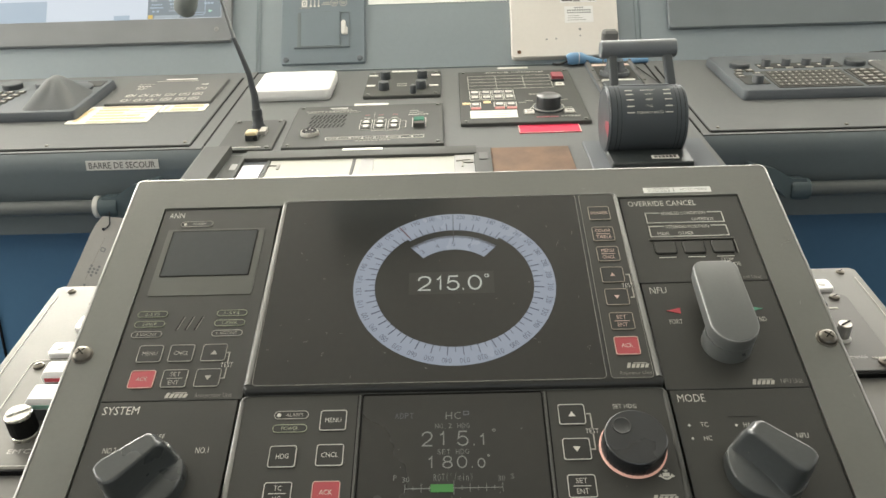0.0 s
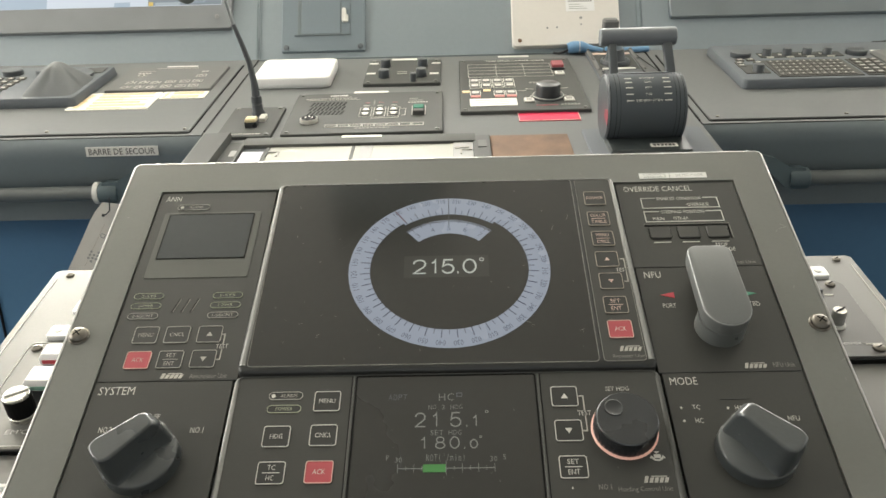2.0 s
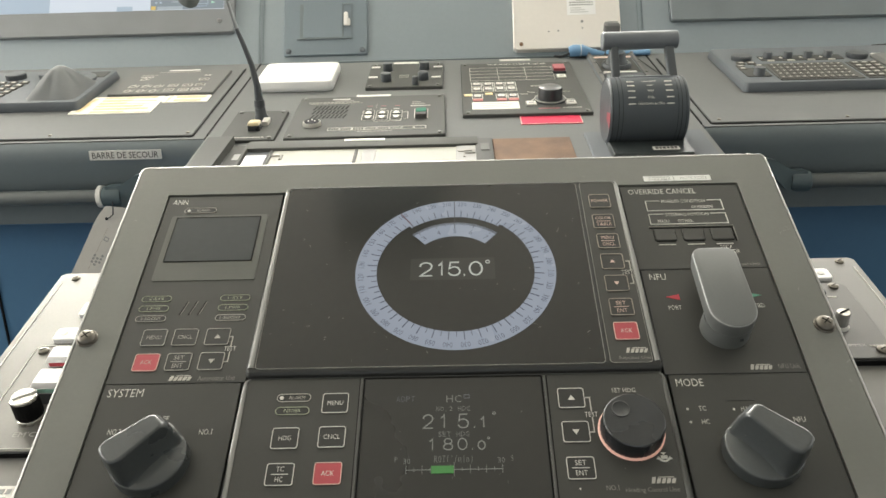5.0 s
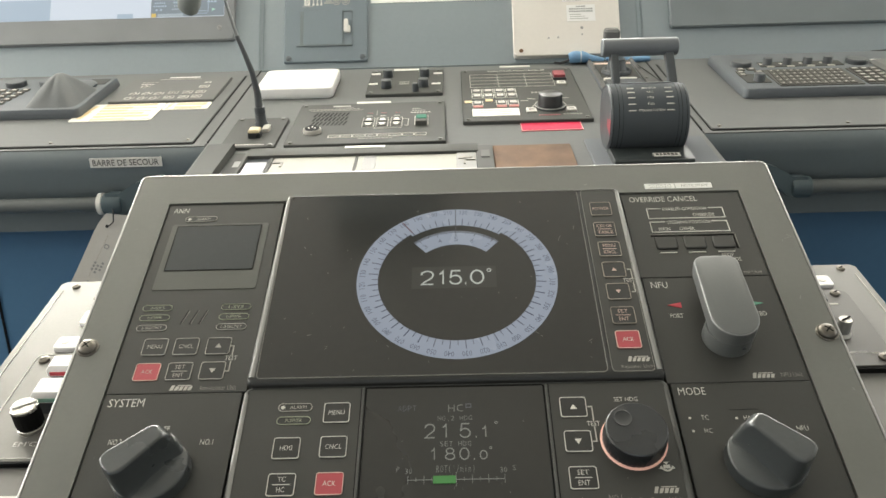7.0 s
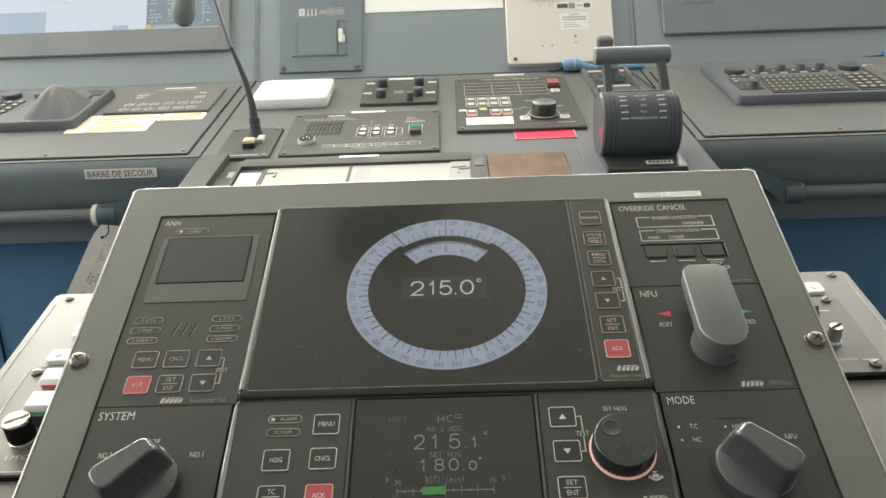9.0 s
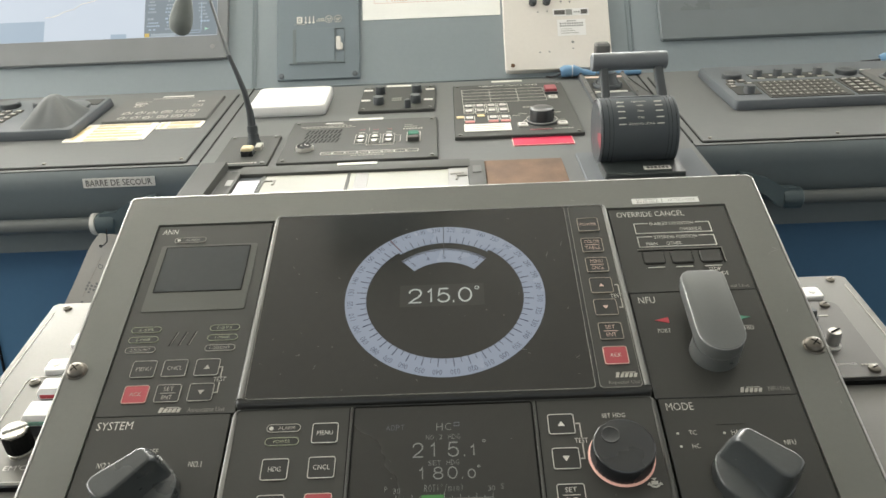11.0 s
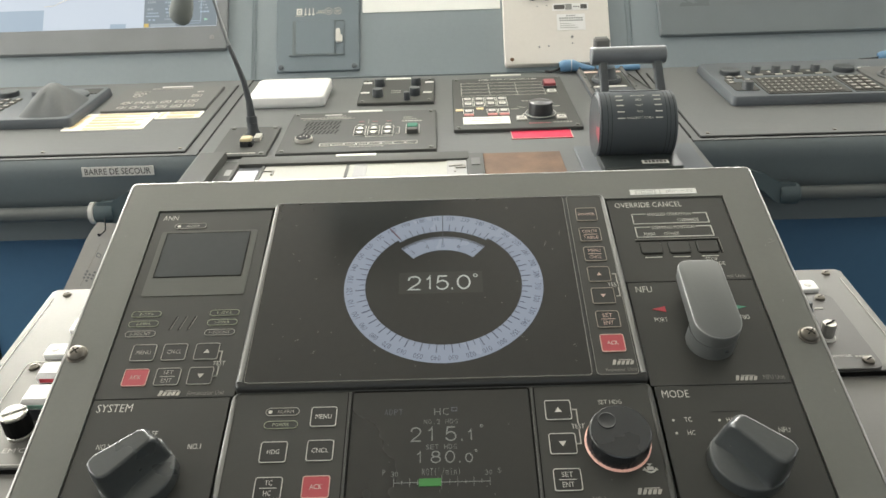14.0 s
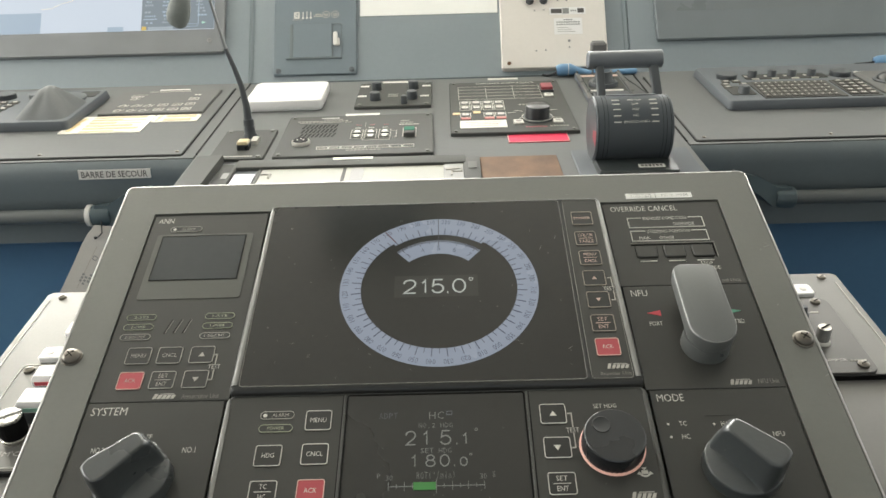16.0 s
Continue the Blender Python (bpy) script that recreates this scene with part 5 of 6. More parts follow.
# ---------- desk devices ----------
def plate_thing(name, x, y, w, h, label, category, material=None, t=0.006, corner=True, group="desk panels", m=None):
    """A flush desk device: a thin face plate with four screws."""
    p = thing(name, m or DESK, label, category, group, at=(x, y, 0))
    part("face_plate", slab(x, y, w, h, 0.0, t, 0.003, 0.0012), material or M_PLATE, p)
    if corner:
        for sx in (-1, 1):
            for sy in (-1, 1):
                part("screw", turned(x + sx * (w / 2 - 0.009), y + sy * (h / 2 - 0.009), [(0.0034, t), (0.0032, t + 0.0012), (0.0018, t + 0.0019)], 12), M_LCDRIM, p)
    return p


def strip_label(x, y, w, h=0.008, frame=DESK, z=0.0):
    return single("label_strip", slab(x, y, w, h, z, z + 0.0008, 0.0005), M_LABEL, frame, "narrow white label strip stuck on the console", "label", "label strips")


# gooseneck microphone
mic = thing("gooseneck_microphone", DESK, "black gooseneck microphone on a square base plate", "microphone", at=(-0.311, 0.05, 0))
part("base_plate", slab(-0.3155, 0.0385, 0.0850, 0.137, 0.0, 0.005, 0.003, 0.001), M_PLATE, mic)
for sx in (-0.350, -0.281):
    for sy in (-0.022, 0.099):
        part("screw", turned(sx, sy, [(0.004, 0.005), (0.0036, 0.0065), (0.002, 0.007)], 12), M_LCDRIM, mic)
bars(mic, -0.34, -0.290, -0.0195, 0.0026, 0.005, 11, M_MID)
part("socket", turned(-0.312, 0.072, [(0.0105, 0.005), (0.0105, 0.009), (0.0088, 0.012), (0.0090, 0.022), (0.0082, 0.0228), (0.0082, 0.0246), (0.0090, 0.0254), (0.0084, 0.036)], 24), M_SOFTBLACK, mic)
part("talk_switch", slab(-0.3110, 0.018, 0.0190, 0.020, 0.005, 0.014, 0.002, 0.001), M_BLACK, mic)
part("switch_cap", slab(-0.3110, 0.018, 0.0180, 0.0190, 0.0130, 0.0180, 0.003, 0.0018), M_AMBERCAP, mic, "yellowed clear plastic key top")
part("cap_window", slab(-0.3095, 0.0165, 0.0095, 0.0095, 0.0178, 0.0184, 0.003), M_YELLOW, mic)
part("tag", slab(-0.2985, 0.045, 0.010, 0.022, 0.005, 0.011, 0.001), M_MID, mic)
stem = [(-0.312, 0.072, 0.03), (-0.3125, 0.074, 0.058), (-0.3165, 0.076, 0.09), (-0.3245, 0.078, 0.119), (-0.3335, 0.080, 0.148)]
part("boot", tube(stem, [0.0072, 0.0056, 0.0046, 0.0038, 0.0032], 16), M_SOFTBLACK, mic)
neck = [(-0.333, 0.080, 0.146), (-0.342, 0.082, 0.192), (-0.3495, 0.084, 0.234), (-0.356, 0.085, 0.268), (-0.3625, 0.085, 0.290), (-0.371, 0.084, 0.299), (-0.379, 0.083, 0.292), (-0.3825, 0.082, 0.270), (-0.385, 0.081, 0.245)]
part("neck", tube(neck, [0.0031, 0.0024, 0.0023, 0.0023, 0.0026, 0.0029, 0.0032, 0.0034, 0.0042], 12), M_NECK, mic, "grey flexible metal neck")
wind = [(-0.383, 0.0815, 0.252), (-0.3845, 0.081, 0.246), (-0.388, 0.080, 0.232), (-0.394, 0.079, 0.214), (-0.399, 0.079, 0.200), (-0.403, 0.079, 0.190), (-0.405, 0.079, 0.186), (-0.406, 0.079, 0.1845)]
part("windshield", tube(wind, [0.0055, 0.0085, 0.0125, 0.0165, 0.0176, 0.0150, 0.0098, 0.004], 20), M_FOAM, mic, "dark foam windshield", sharp=70)

# talk-back panel
talk = plate_thing("talk_back_panel", -0.1370, 0.0888, 0.2480, 0.197, "black talk-back panel with a speaker grille and keys", "intercom panel", m=DESK @ Matrix.Translation((-0.136, 0.0688, 0)) @ Matrix.Rotation(0.013, 4, "Z") @ Matrix.Translation((0.137, -0.0868, 0)))
gb = bmesh.new()
for r in range(3):
    for k in range(9):
        x, y = -0.229 + 0.0066 * k, 0.130 - 0.022 * r
        stroke([(x - 0.0018, y - 0.0075), (x + 0.0018, y + 0.0075)], 0.0028, 0.0058, 0.0064, gb)
part("speaker_grille", gb, M_SEAM, talk, "slotted speaker grille")
j = part("socket_ring", turned(-0.224, 0.047, [(0.0145, 0.006), (0.0145, 0.010), (0.0132, 0.012), (0.0122, 0.012), (0.0118, 0.009)], 28), M_MID, talk, "pale round socket")
part("socket_core", turned(-0.224, 0.047, [(0.0120, 0.006), (0.0120, 0.0126)], 24), M_SEAM, j)
for dx, dy in ((-0.005, 0.0), (0.005, 0.0), (0.0, 0.005)):
    part("socket_pin", turned(-0.224 + dx, 0.047 + dy, [(0.0014, 0.011), (0.0012, 0.0135)], 10), M_LABEL, j)
for x in (-0.138, -0.1155, -0.0925):
    part("key_frame", hoop(x, 0.085, 0.0195, 0.044, 0.006, 0.0066, 0.001, 0.0008), M_MID, talk)
    for y, up in ((0.0965, 1), (0.0735, -1)):
        k = part("key", slab(x, y, 0.0150, 0.0165, 0.006, 0.0075, 0.0015, 0.0008), M_KEYDARK, talk, "small dark key")
        part("key_mark", turned(x, y, [(0.0044, 0.0074), (0.0042, 0.0080)], 16), M_LABEL, k)
        part("key_mark", loft(bmesh.new(), [[(x - 0.0066, y - up * 0.0062, q), (x + 0.0066, y - up * 0.0062, q), (x, y + up * 0.002, q)] for q in (0.0074, 0.0079)]), M_PRINT, k)
    bars(talk, x - 0.0045, x + 0.0045, 0.132, 0.0035, 0.006, 3, M_DULLRED, fill=0.45)
    bars(talk, x - 0.0055, x + 0.0045, 0.1165, 0.0024, 0.006, 3, M_MID, fill=0.9)
part("rule", slab(-0.127, 0.1330, 0.0008, 0.022, 0.006, 0.0064), M_DIM, talk)
part("key_bracket", stroke([(-0.127, 0.060), (-0.127, 0.0555), (-0.084, 0.0555), (-0.084, 0.060)], 0.0010, 0.006, 0.0065), M_MID, talk)
part("key_bracket", stroke([(-0.082, 0.098), (-0.0735, 0.098), (-0.0735, 0.066), (-0.079, 0.066)], 0.0010, 0.006, 0.0065), M_MID, talk)
gk = part("green_key", slab(-0.0520, 0.0790, 0.018, 0.030, 0.006, 0.0135, 0.002, 0.001), M_KEYDARK, talk, "dark push key with a green lens")
part("lens", slab(-0.0520, 0.0845, 0.0172, 0.0178, 0.0130, 0.0146, 0.002, 0.001), M_GREENKEY, gk, "green lens")
part("key_frame", hoop(-0.052, 0.088, 0.0225, 0.043, 0.006, 0.0068, 0.001, 0.0012), M_MID, talk)
for k in range(8):
    x = -0.1875 + 0.0193 * k
    part("caption_box", hoop(x, 0.0235, 0.0186, 0.0125, 0.006, 0.0066, 0.001, 0.0011), M_MID, talk)
    if k < 6:
        bars(talk, x - 0.006, x + 0.006, 0.0235, 0.003, 0.006, 3, M_DIM)
bars(talk, -0.150, -0.095, 0.0105, 0.003, 0.006, 9, M_DIM)
bars(talk, -0.245, -0.158, 0.158, 0.004, 0.006, 14, M_DIM)
bars(talk, -0.205, -0.175, 0.174, 0.0040, 0.006, 8, M_LABEL)
part("rule", slab(-0.196, 0.1515, 0.088, 0.0008, 0.006, 0.0064), M_MID, talk)
bars(talk, -0.200, -0.168, 0.166, 0.0030, 0.006, 8, M_DIM)
bars(talk, -0.069, -0.054, 0.149, 0.0035, 0.006, 4, M_DIM)
bars(talk, -0.069, -0.046, 0.139, 0.0035, 0.006, 5, M_DIM)
bars(talk, -0.071, -0.037, 0.129, 0.0035, 0.006, 7, M_MID)
strip_label(-0.1385, 0.1880, 0.060, 0.014)
strip_label(-0.1320, -0.0468, 0.060, 0.0075, DESK, 0.0071)

# dimmer panel with four knobs
four = plate_thing("dimmer_panel", -0.0870, 0.2965, 0.139, 0.152, "dark dimmer panel with round black knobs", "dimmer panel")
for x, y, w in ((-0.1225, 0.3275, 0.019), (-0.1210, 0.2600, 0.0195), (-0.0525, 0.3290, 0.019), (-0.0530, 0.2630, 0.0195), (-0.0665, 0.2330, 0.0115)):
    r = w * 0.52
    part("knob", turned(x, y, [(r * 0.95, 0.006), (r, 0.0075), (r * 0.94, 0.0185), (r * 0.88, 0.0205), (r * 0.7, 0.0210)], 24), M_SOFTBLACK, four)
for x, y in ((-0.147, 0.350), (-0.147, 0.284), (-0.0275, 0.345), (-0.030, 0.277)):
    part("knob_label", slab(x, y, 0.0165, 0.0085, 0.006, 0.0066), M_LABEL, four, "white knob label")
bars(four, -0.099, -0.080, 0.292, 0.005, 0.006, 5, M_DIM)
bars(four, -0.099, -0.080, 0.280, 0.005, 0.006, 5, M_DIM)
strip_label(-0.0900, 0.386, 0.049, 0.016, DESK, 0.002)

# white plastic box
wb = bmesh.new()
loft(wb, [[(-0.2845 + px, 0.2850 + py, z) for px, py in outline(w, h, 0.011, 7)] for w, h, z in ((0.134, 0.121, 0.0), (0.138, 0.125, 0.0015), (0.1395, 0.1265, 0.008), (0.1395, 0.1265, 0.0170), (0.1375, 0.1245, 0.0195), (0.134, 0.121, 0.0202))])
single("plastic_box", wb, M_WHITE, DESK, "plain white rounded plastic box lying on the desk", "box", sharp=60)

# thruster controller
thr = plate_thing("thruster_controller", 0.1215, 0.2085, 0.2105, 0.300, "black thruster controller with small keys and a rotary knob", "control panel", t=0.006)
ZT = 0.006
text("THRUSTER CONTROLLER", 0.123, 0.347, 0.112, 0.0085, ZT + 0.0004, M_PRINT, thr)
tbm = bmesh.new()
for k in range(5):
    slab(0.1095, 0.326 - 0.0205 * k, 0.154, 0.0011, ZT, ZT + 0.0004, bm=tbm)
for x in (0.0330, 0.0845, 0.1355, 0.1862):
    slab(x, 0.285, 0.0009, 0.083, ZT, ZT + 0.0004, bm=tbm)
part("table_lines", tbm, M_MID, thr)
for r, y in enumerate((0.2185, 0.1900, 0.150)):
    for k in range(4):
        x = 0.0430 + 0.0202 * k
        if r == 2 and k == 1:
            continue
        kk = part("key", slab(x, y, 0.0155, 0.0205, ZT, ZT + 0.0022, 0.001, 0.0008), M_HAZYPLATE, thr, "small grey key with a pale caption")
        part("key_caption", slab(x, y + 0.0008, 0.0112, 0.0105, ZT + 0.0022, ZT + 0.0026, 0.0015), M_LABEL, kk)
        part("caption_rule", slab(x, y + 0.0012, 0.0066, 0.0014, ZT + 0.0025, ZT + 0.0028), M_DIM, kk)
        part("key_frame", hoop(x, y, 0.0184, 0.0232, ZT, ZT + 0.0012, 0.001, 0.0010), M_PRINT, thr)
        if r == 2:
            part("red_tab", slab(x, y - 0.0165, 0.0165, 0.0125, ZT, ZT + 0.0010, 0.001), M_FADEDRED, thr, "faded red tab")
for x, y in ((0.0270, 0.1600), (0.0630, 0.1660)):
    part("yellow_tab", slab(x, y, 0.0125, 0.0105, ZT, ZT + 0.0008), M_YELLOW, thr)
nt_ = part("notice", slab(0.0715, 0.1010, 0.078, 0.037, ZT, ZT + 0.0008), M_LABEL, thr, "white printed notice")
for k in range(3):
    bars(nt_, 0.042 + 0.004 * k, 0.101 - 0.003 * k, 0.110 - 0.009 * k, 0.0022, ZT + 0.0008, 13 + k, M_PALEPINK, "caption_bars", 0.85)
part("knob_skirt", turned(0.1635, 0.1240, [(0.0268, ZT), (0.0268, ZT + 0.0025), (0.0258, ZT + 0.0034), (0.0240, ZT + 0.0034)], 36), M_SOFTBLACK, thr)
part("knob_ring", arc_band(0.1635, 0.1240, 0.0252, 0.0262, 0, 360, ZT + 0.003, ZT + 0.0039, 40), M_MID, thr)
part("knob", turned(0.1635, 0.1240, [(0.0208, ZT + 0.003), (0.0200, ZT + 0.0205), (0.0192, ZT + 0.0228), (0.0170, ZT + 0.0238)], 36), M_BLACK, thr, "black rotary knob")
for dash in ([(-0.034, 0.047), (-0.022, 0.043)], [(-0.046, 0.036), (-0.034, 0.036)], [(-0.040, -0.003), (-0.031, -0.003), (-0.027, 0.008)], [(0.023, 0.045), (0.038, 0.047)], [(0.026, 0.012), (0.029, 0.004), (0.040, 0.004)]):
    part("scale_dash", stroke([(0.1635 + dx, 0.1240 + dy) for dx, dy in dash], 0.0016, ZT, ZT + 0.0004), M_MID, thr)
bars(thr, 0.138, 0.170, 0.205, 0.0075, ZT, 5, M_DIM)
for x, y in ((0.1305, 0.105), (0.1965, 0.106), (0.1985, 0.257)):
    part("key_frame", hoop(x, y, 0.0185, 0.0205, ZT, ZT + 0.0012, 0.001, 0.0008), M_DIM, thr)
    kk = part("key", slab(x, y, 0.0155, 0.017, ZT, ZT + 0.003, 0.001, 0.0008), M_LABEL, thr, "small pale key")
    part("key_caption", slab(x, y, 0.009, 0.006, ZT + 0.003, ZT + 0.0034), M_DIM, kk)
part("emergency_button", slab(0.1985, 0.2975, 0.0215, 0.030, ZT, ZT + 0.009, 0.002, 0.001), M_DULLRED, thr, "dull red guarded button")
part("button_base", slab(0.1985, 0.2975, 0.0245, 0.037, ZT, ZT + 0.004, 0.002), M_SOFTBLACK, thr)
bars(thr, 0.140, 0.176, 0.0815, 0.0045, ZT, 8, M_DULLRED)
bars(thr, 0.180, 0.212, 0.0835, 0.0045, ZT, 6, M_DIM)
strip_label(0.1240, 0.399, 0.060, 0.009)
rl = single("red_label", slab(0.1565, 0.0440, 0.097, 0.0450, 0.0, 0.0012, 0.001), M_REDLABEL, DESK, "bright red rectangular label on the desk", "label")
part("label_border", hoop(0.1565, 0.0440, 0.097, 0.0450, 0.0010, 0.0016, 0.001, 0.0010), M_ORANGE, rl)
single("brown_pad", slab(0.1170, -0.112, 0.116, 0.142, 0.0, 0.002, 0.002, 0.0006), M_BROWN, DESK, "worn brown leatherette patch on the desk", "pad")

# paper recorder in the centre desk
recd = thing("paper_recorder", DESK, "dark recorder with white paper behind its lid frame", "recorder", at=(-0.135, -0.12, 0))
part("lid_frame", box(-0.306, 0.037, -0.072, -0.0415, 0.0, 0.007, 0.001), M_KEYDARK, recd)
part("lid_frame", box(-0.308, -0.3035, -0.198, -0.048, 0.0, 0.007, 0.0008), M_KEYDARK, recd)
part("lid_frame", box(0.0335, 0.058, -0.198, -0.048, 0.0, 0.006, 0.0008), M_KEYDARK, recd)
part("tray", box(-0.304, 0.034, -0.198, -0.0715, 0.0, 0.0012), M_DEVICE, recd)
part("ink_pad", slab(-0.286, -0.145, 0.031, 0.106, 0.001, 0.004, 0.001), M_PALEBLUE, recd, "pale mauve pad")
for x0, x1 in ((-0.2635, -0.1435), (-0.1388, -0.1315), (-0.1120, 0.0045)):
    part("paper", box(x0, x1, -0.197, -0.0735, 0.001, 0.003), M_ROLL, recd, "white recording paper")
for x0, x1 in ((-0.269, -0.264), (-0.1432, -0.1390)):
    part("paper_guide", box(x0, x1, -0.197, -0.073, 0.001, 0.0040), M_KEYDARK, recd)
part("paper_roller", box(-0.1312, -0.1123, -0.197, -0.073, 0.001, 0.0032), M_GREYINK, recd)
part("print_head", box(0.0048, 0.0330, -0.197, -0.073, 0.001, 0.0045), M_GREYINK, recd)
part("corner_clip", stroke([(-0.249, -0.108), (-0.249, -0.094), (-0.262, -0.094)], 0.0032, 0.003, 0.0046), M_DIM, recd)
part("corner_clip", stroke([(0.016, -0.118), (0.016, -0.104), (0.030, -0.104), (0.030, -0.092)], 0.0026, 0.0044, 0.006), M_DIM, recd)
part("corner_clip", stroke([(0.010, -0.095), (0.024, -0.092)], 0.006, 0.0044, 0.0056), M_DIM, recd)
part("indicator", slab(0.0465, -0.0850, 0.0125, 0.026, 0.006, 0.0072, 0.001), M_HAZYPLATE, recd)
part("tag", slab(-0.3155, -0.090, 0.011, 0.022, 0.0, 0.0015), M_GREYINK, recd)
ck = bmesh.new()
loft(ck, [[(-0.372, yy, 0.0), (-0.372, yy, 0.0105), (-0.3325 - 0.012 * f, yy, 0.012), (-0.3315 - 0.012 * f, yy, 0.0)] for yy, f in ((-0.029, 0.0), (-0.198, 0.4))])
part("side_cheek", ck, M_KEYDARK, recd, "dark grey wedge-shaped side cheek")
# flat dark strip laid down for the shadow beside the cheek
part("cheek_shadow_gap", box(-0.3312, -0.309, -0.198, -0.045, 0.0, 0.0012), M_PLATE, recd)

# engine telegraph
tel = thing("engine_telegraph", pose(0, 0, 0), "black engine telegraph with a drum and bar handle", "engine control", at=(0.285, 0.512, 1.039))
bp = bmesh.new()
slab(0.286, -0.110, 0.176, 0.165, 0.0, 0.004, 0.003, 0.001, bm=bp)
bp.transform(DESK)
part("base_plate", bp, M_DEVICE, tel)
pl = bmesh.new()
loft(pl, [[(0.2790 + px, -0.087 + py, z) for px, py in outline(w, h, 0.004, 4)] for w, h, z in ((0.113, 0.112, 0.003), (0.112, 0.111, 0.0115), (0.110, 0.108, 0.013))])
pl.transform(DESK)
part("plinth", pl, M_PLINTH, tel)
lp = slab(0.2985, -0.124, 0.037, 0.012, 0.012, 0.0136)
lp.transform(DESK)
pt_ = part("plinth_label", lp, M_LABEL, tel, "white plinth label")
lb = bmesh.new()
for k in range(6):
    slab(0.2853 + 0.0053 * k, -0.124, 0.0040 - 0.0010 * (k % 2), 0.006, 0.0135, 0.0141, bm=lb)
lb.transform(DESK)
part("caption_bars", lb, M_INK, pt_)
AY, AZ, AR = 0.512, 1.0872, 0.0480


def drum_ring(x0, x1, r, bm=None, steps=48, edge=0.0015):
    bm = bm or bmesh.new()
    prof = [(x0, r - edge), (x0 + edge, r), (x1 - edge, r), (x1, r - edge)]
    return loft(bm, [[(x, AY + q * math.sin(2 * math.pi * i / steps), AZ + q * math.cos(2 * math.pi * i / steps)) for i in range(steps)] for x, q in prof])


part("drum", drum_ring(0.2228, 0.3310, AR, edge=0.0016), M_DRUM, tel, "black drum with speed orders")
for x0, x1 in ((0.2245, 0.2252), (0.2325, 0.2331), (0.2382, 0.2387), (0.3150, 0.3155), (0.3200, 0.3206), (0.3262, 0.3268)):
    part("groove", drum_ring(x0, x1, AR + 0.0002, edge=0.0002), M_SEAM, tel)
part("end_disc", drum_ring(0.2215, 0.2230, AR - 0.0040, edge=0.0006), M_SOFTBLACK, tel)
part("end_rim", tube([(0.2226, AY + (AR - 0.0012) * math.sin(2 * math.pi * i / 48), AZ + (AR - 0.0012) * math.cos(2 * math.pi * i / 48)) for i in range(49)], 0.0007, 8), M_BAR, tel)
part("window_slot", box(0.2410, 0.3130, AY - 0.0035, AY + 0.0035, AZ + AR - 0.0012, AZ + AR + 0.0012, 0.0006), M_BAR, tel)
red_side = bmesh.new()
loft(red_side, [[(x, AY + r * math.sin(a), AZ + r * math.cos(a)) for r, a in [(0.0425, -1.50 - 0.55 * k / 8) for k in range(9)] + [(0.018, -2.05 + 0.55 * k / 4) for k in range(5)]] for x in (0.2211, 0.2217)])
part("red_sector", red_side, M_DULLRED, tel, "red sector on the drum's side")
for deg, words in ((26, "DEAD SLOW"), (36.5, "SLOW"), (48, "HALF"), (60, "FULL"), (71, "EMERGENCY ASTERN")):
    a = -radians(deg)
    m = Matrix.Translation((0, AY + (AR + 0.0004) * math.sin(a), AZ + (AR + 0.0004) * math.cos(a))) @ Matrix.Rotation(-a, 4, "X")
    for sx in (0.2510, 0.3040):
        b = slab(sx, 0, 0.0100, 0.0013, -0.0008, 0.0002)
        b.transform(m)
        part("order_dash", b, M_PRINT, tel)
    if words:
        ob = text(words, 0, 0, 1, 1, 0, M_PRINT, tel, "order_text")
        ob.matrix_basis = SHIFT[tel.name] @ m @ Matrix.Translation((0.2775, 0, 0.0003)) @ Matrix.Diagonal((len(words) * 0.00225, 0.0032, 1, 1))
hb = bmesh.new()
tube([(0.2222, 0.56, 1.1826), (0.2234, 0.56, 1.1826), (0.3312, 0.56, 1.1826), (0.3325, 0.56, 1.1826)], [0.0120, 0.0131, 0.0131, 0.0120], 28, hb)
part("handle_bar", hb, M_BAR, tel, "dark grey round handle bar")
for x, dx, w in ((0.2395, 0.0005, 0.0056), (0.3190, 0.0045, 0.0062)):
    arm = [[(x + d + px * w, yy + py * 0.0075, zz) for px, py in outline(2, 2, 0.25, 3)] for d, yy, zz in ((dx, 0.520, 1.095), (dx * 0.6, 0.540, 1.140), (0, 0.559, 1.178))]
    part("handle_arm", loft(bmesh.new(), arm), M_SOFTBLACK, tel)

# small lever unit behind the telegraph
lev = plate_thing("thruster_lever", 0.3120, 0.300, 0.092, 0.222, "dark control lever on a framed base plate", "control lever", material=M_DEVICE, t=0.006)
for sx in (-1, 1):
    part("frame_rail", slab(0.312 + sx * 0.0415, 0.300, 0.0075, 0.218, 0.006, 0.0095, 0.002, 0.0012), M_HAZYPLATE, lev)
    for y in (0.202, 0.262, 0.330, 0.398):
        part("rail_screw", turned(0.312 + sx * 0.0415, y, [(0.0030, 0.0105), (0.0028, 0.0116), (0.0016, 0.0121)], 12), M_LCDRIM, lev)
part("slot_field", slab(0.312, 0.300, 0.070, 0.205, 0.006, 0.0072, 0.002), M_PLATE, lev)
for x0, x1 in ((0.276, 0.305), (0.322, 0.347)):
    part("caption", slab((x0 + x1) / 2, 0.3760, x1 - x0, 0.010, 0.0072, 0.0080), M_ORANGE, lev, "faded pink caption strip")
part("slot_guide", slab(0.307, 0.2660, 0.060, 0.0075, 0.0072, 0.0105, 0.001), M_LABEL, lev, "white guide strip")
part("guard_step", slab(0.310, 0.2400, 0.066, 0.030, 0.0072, 0.0120, 0.003, 0.001), M_SOFTBLACK, lev)
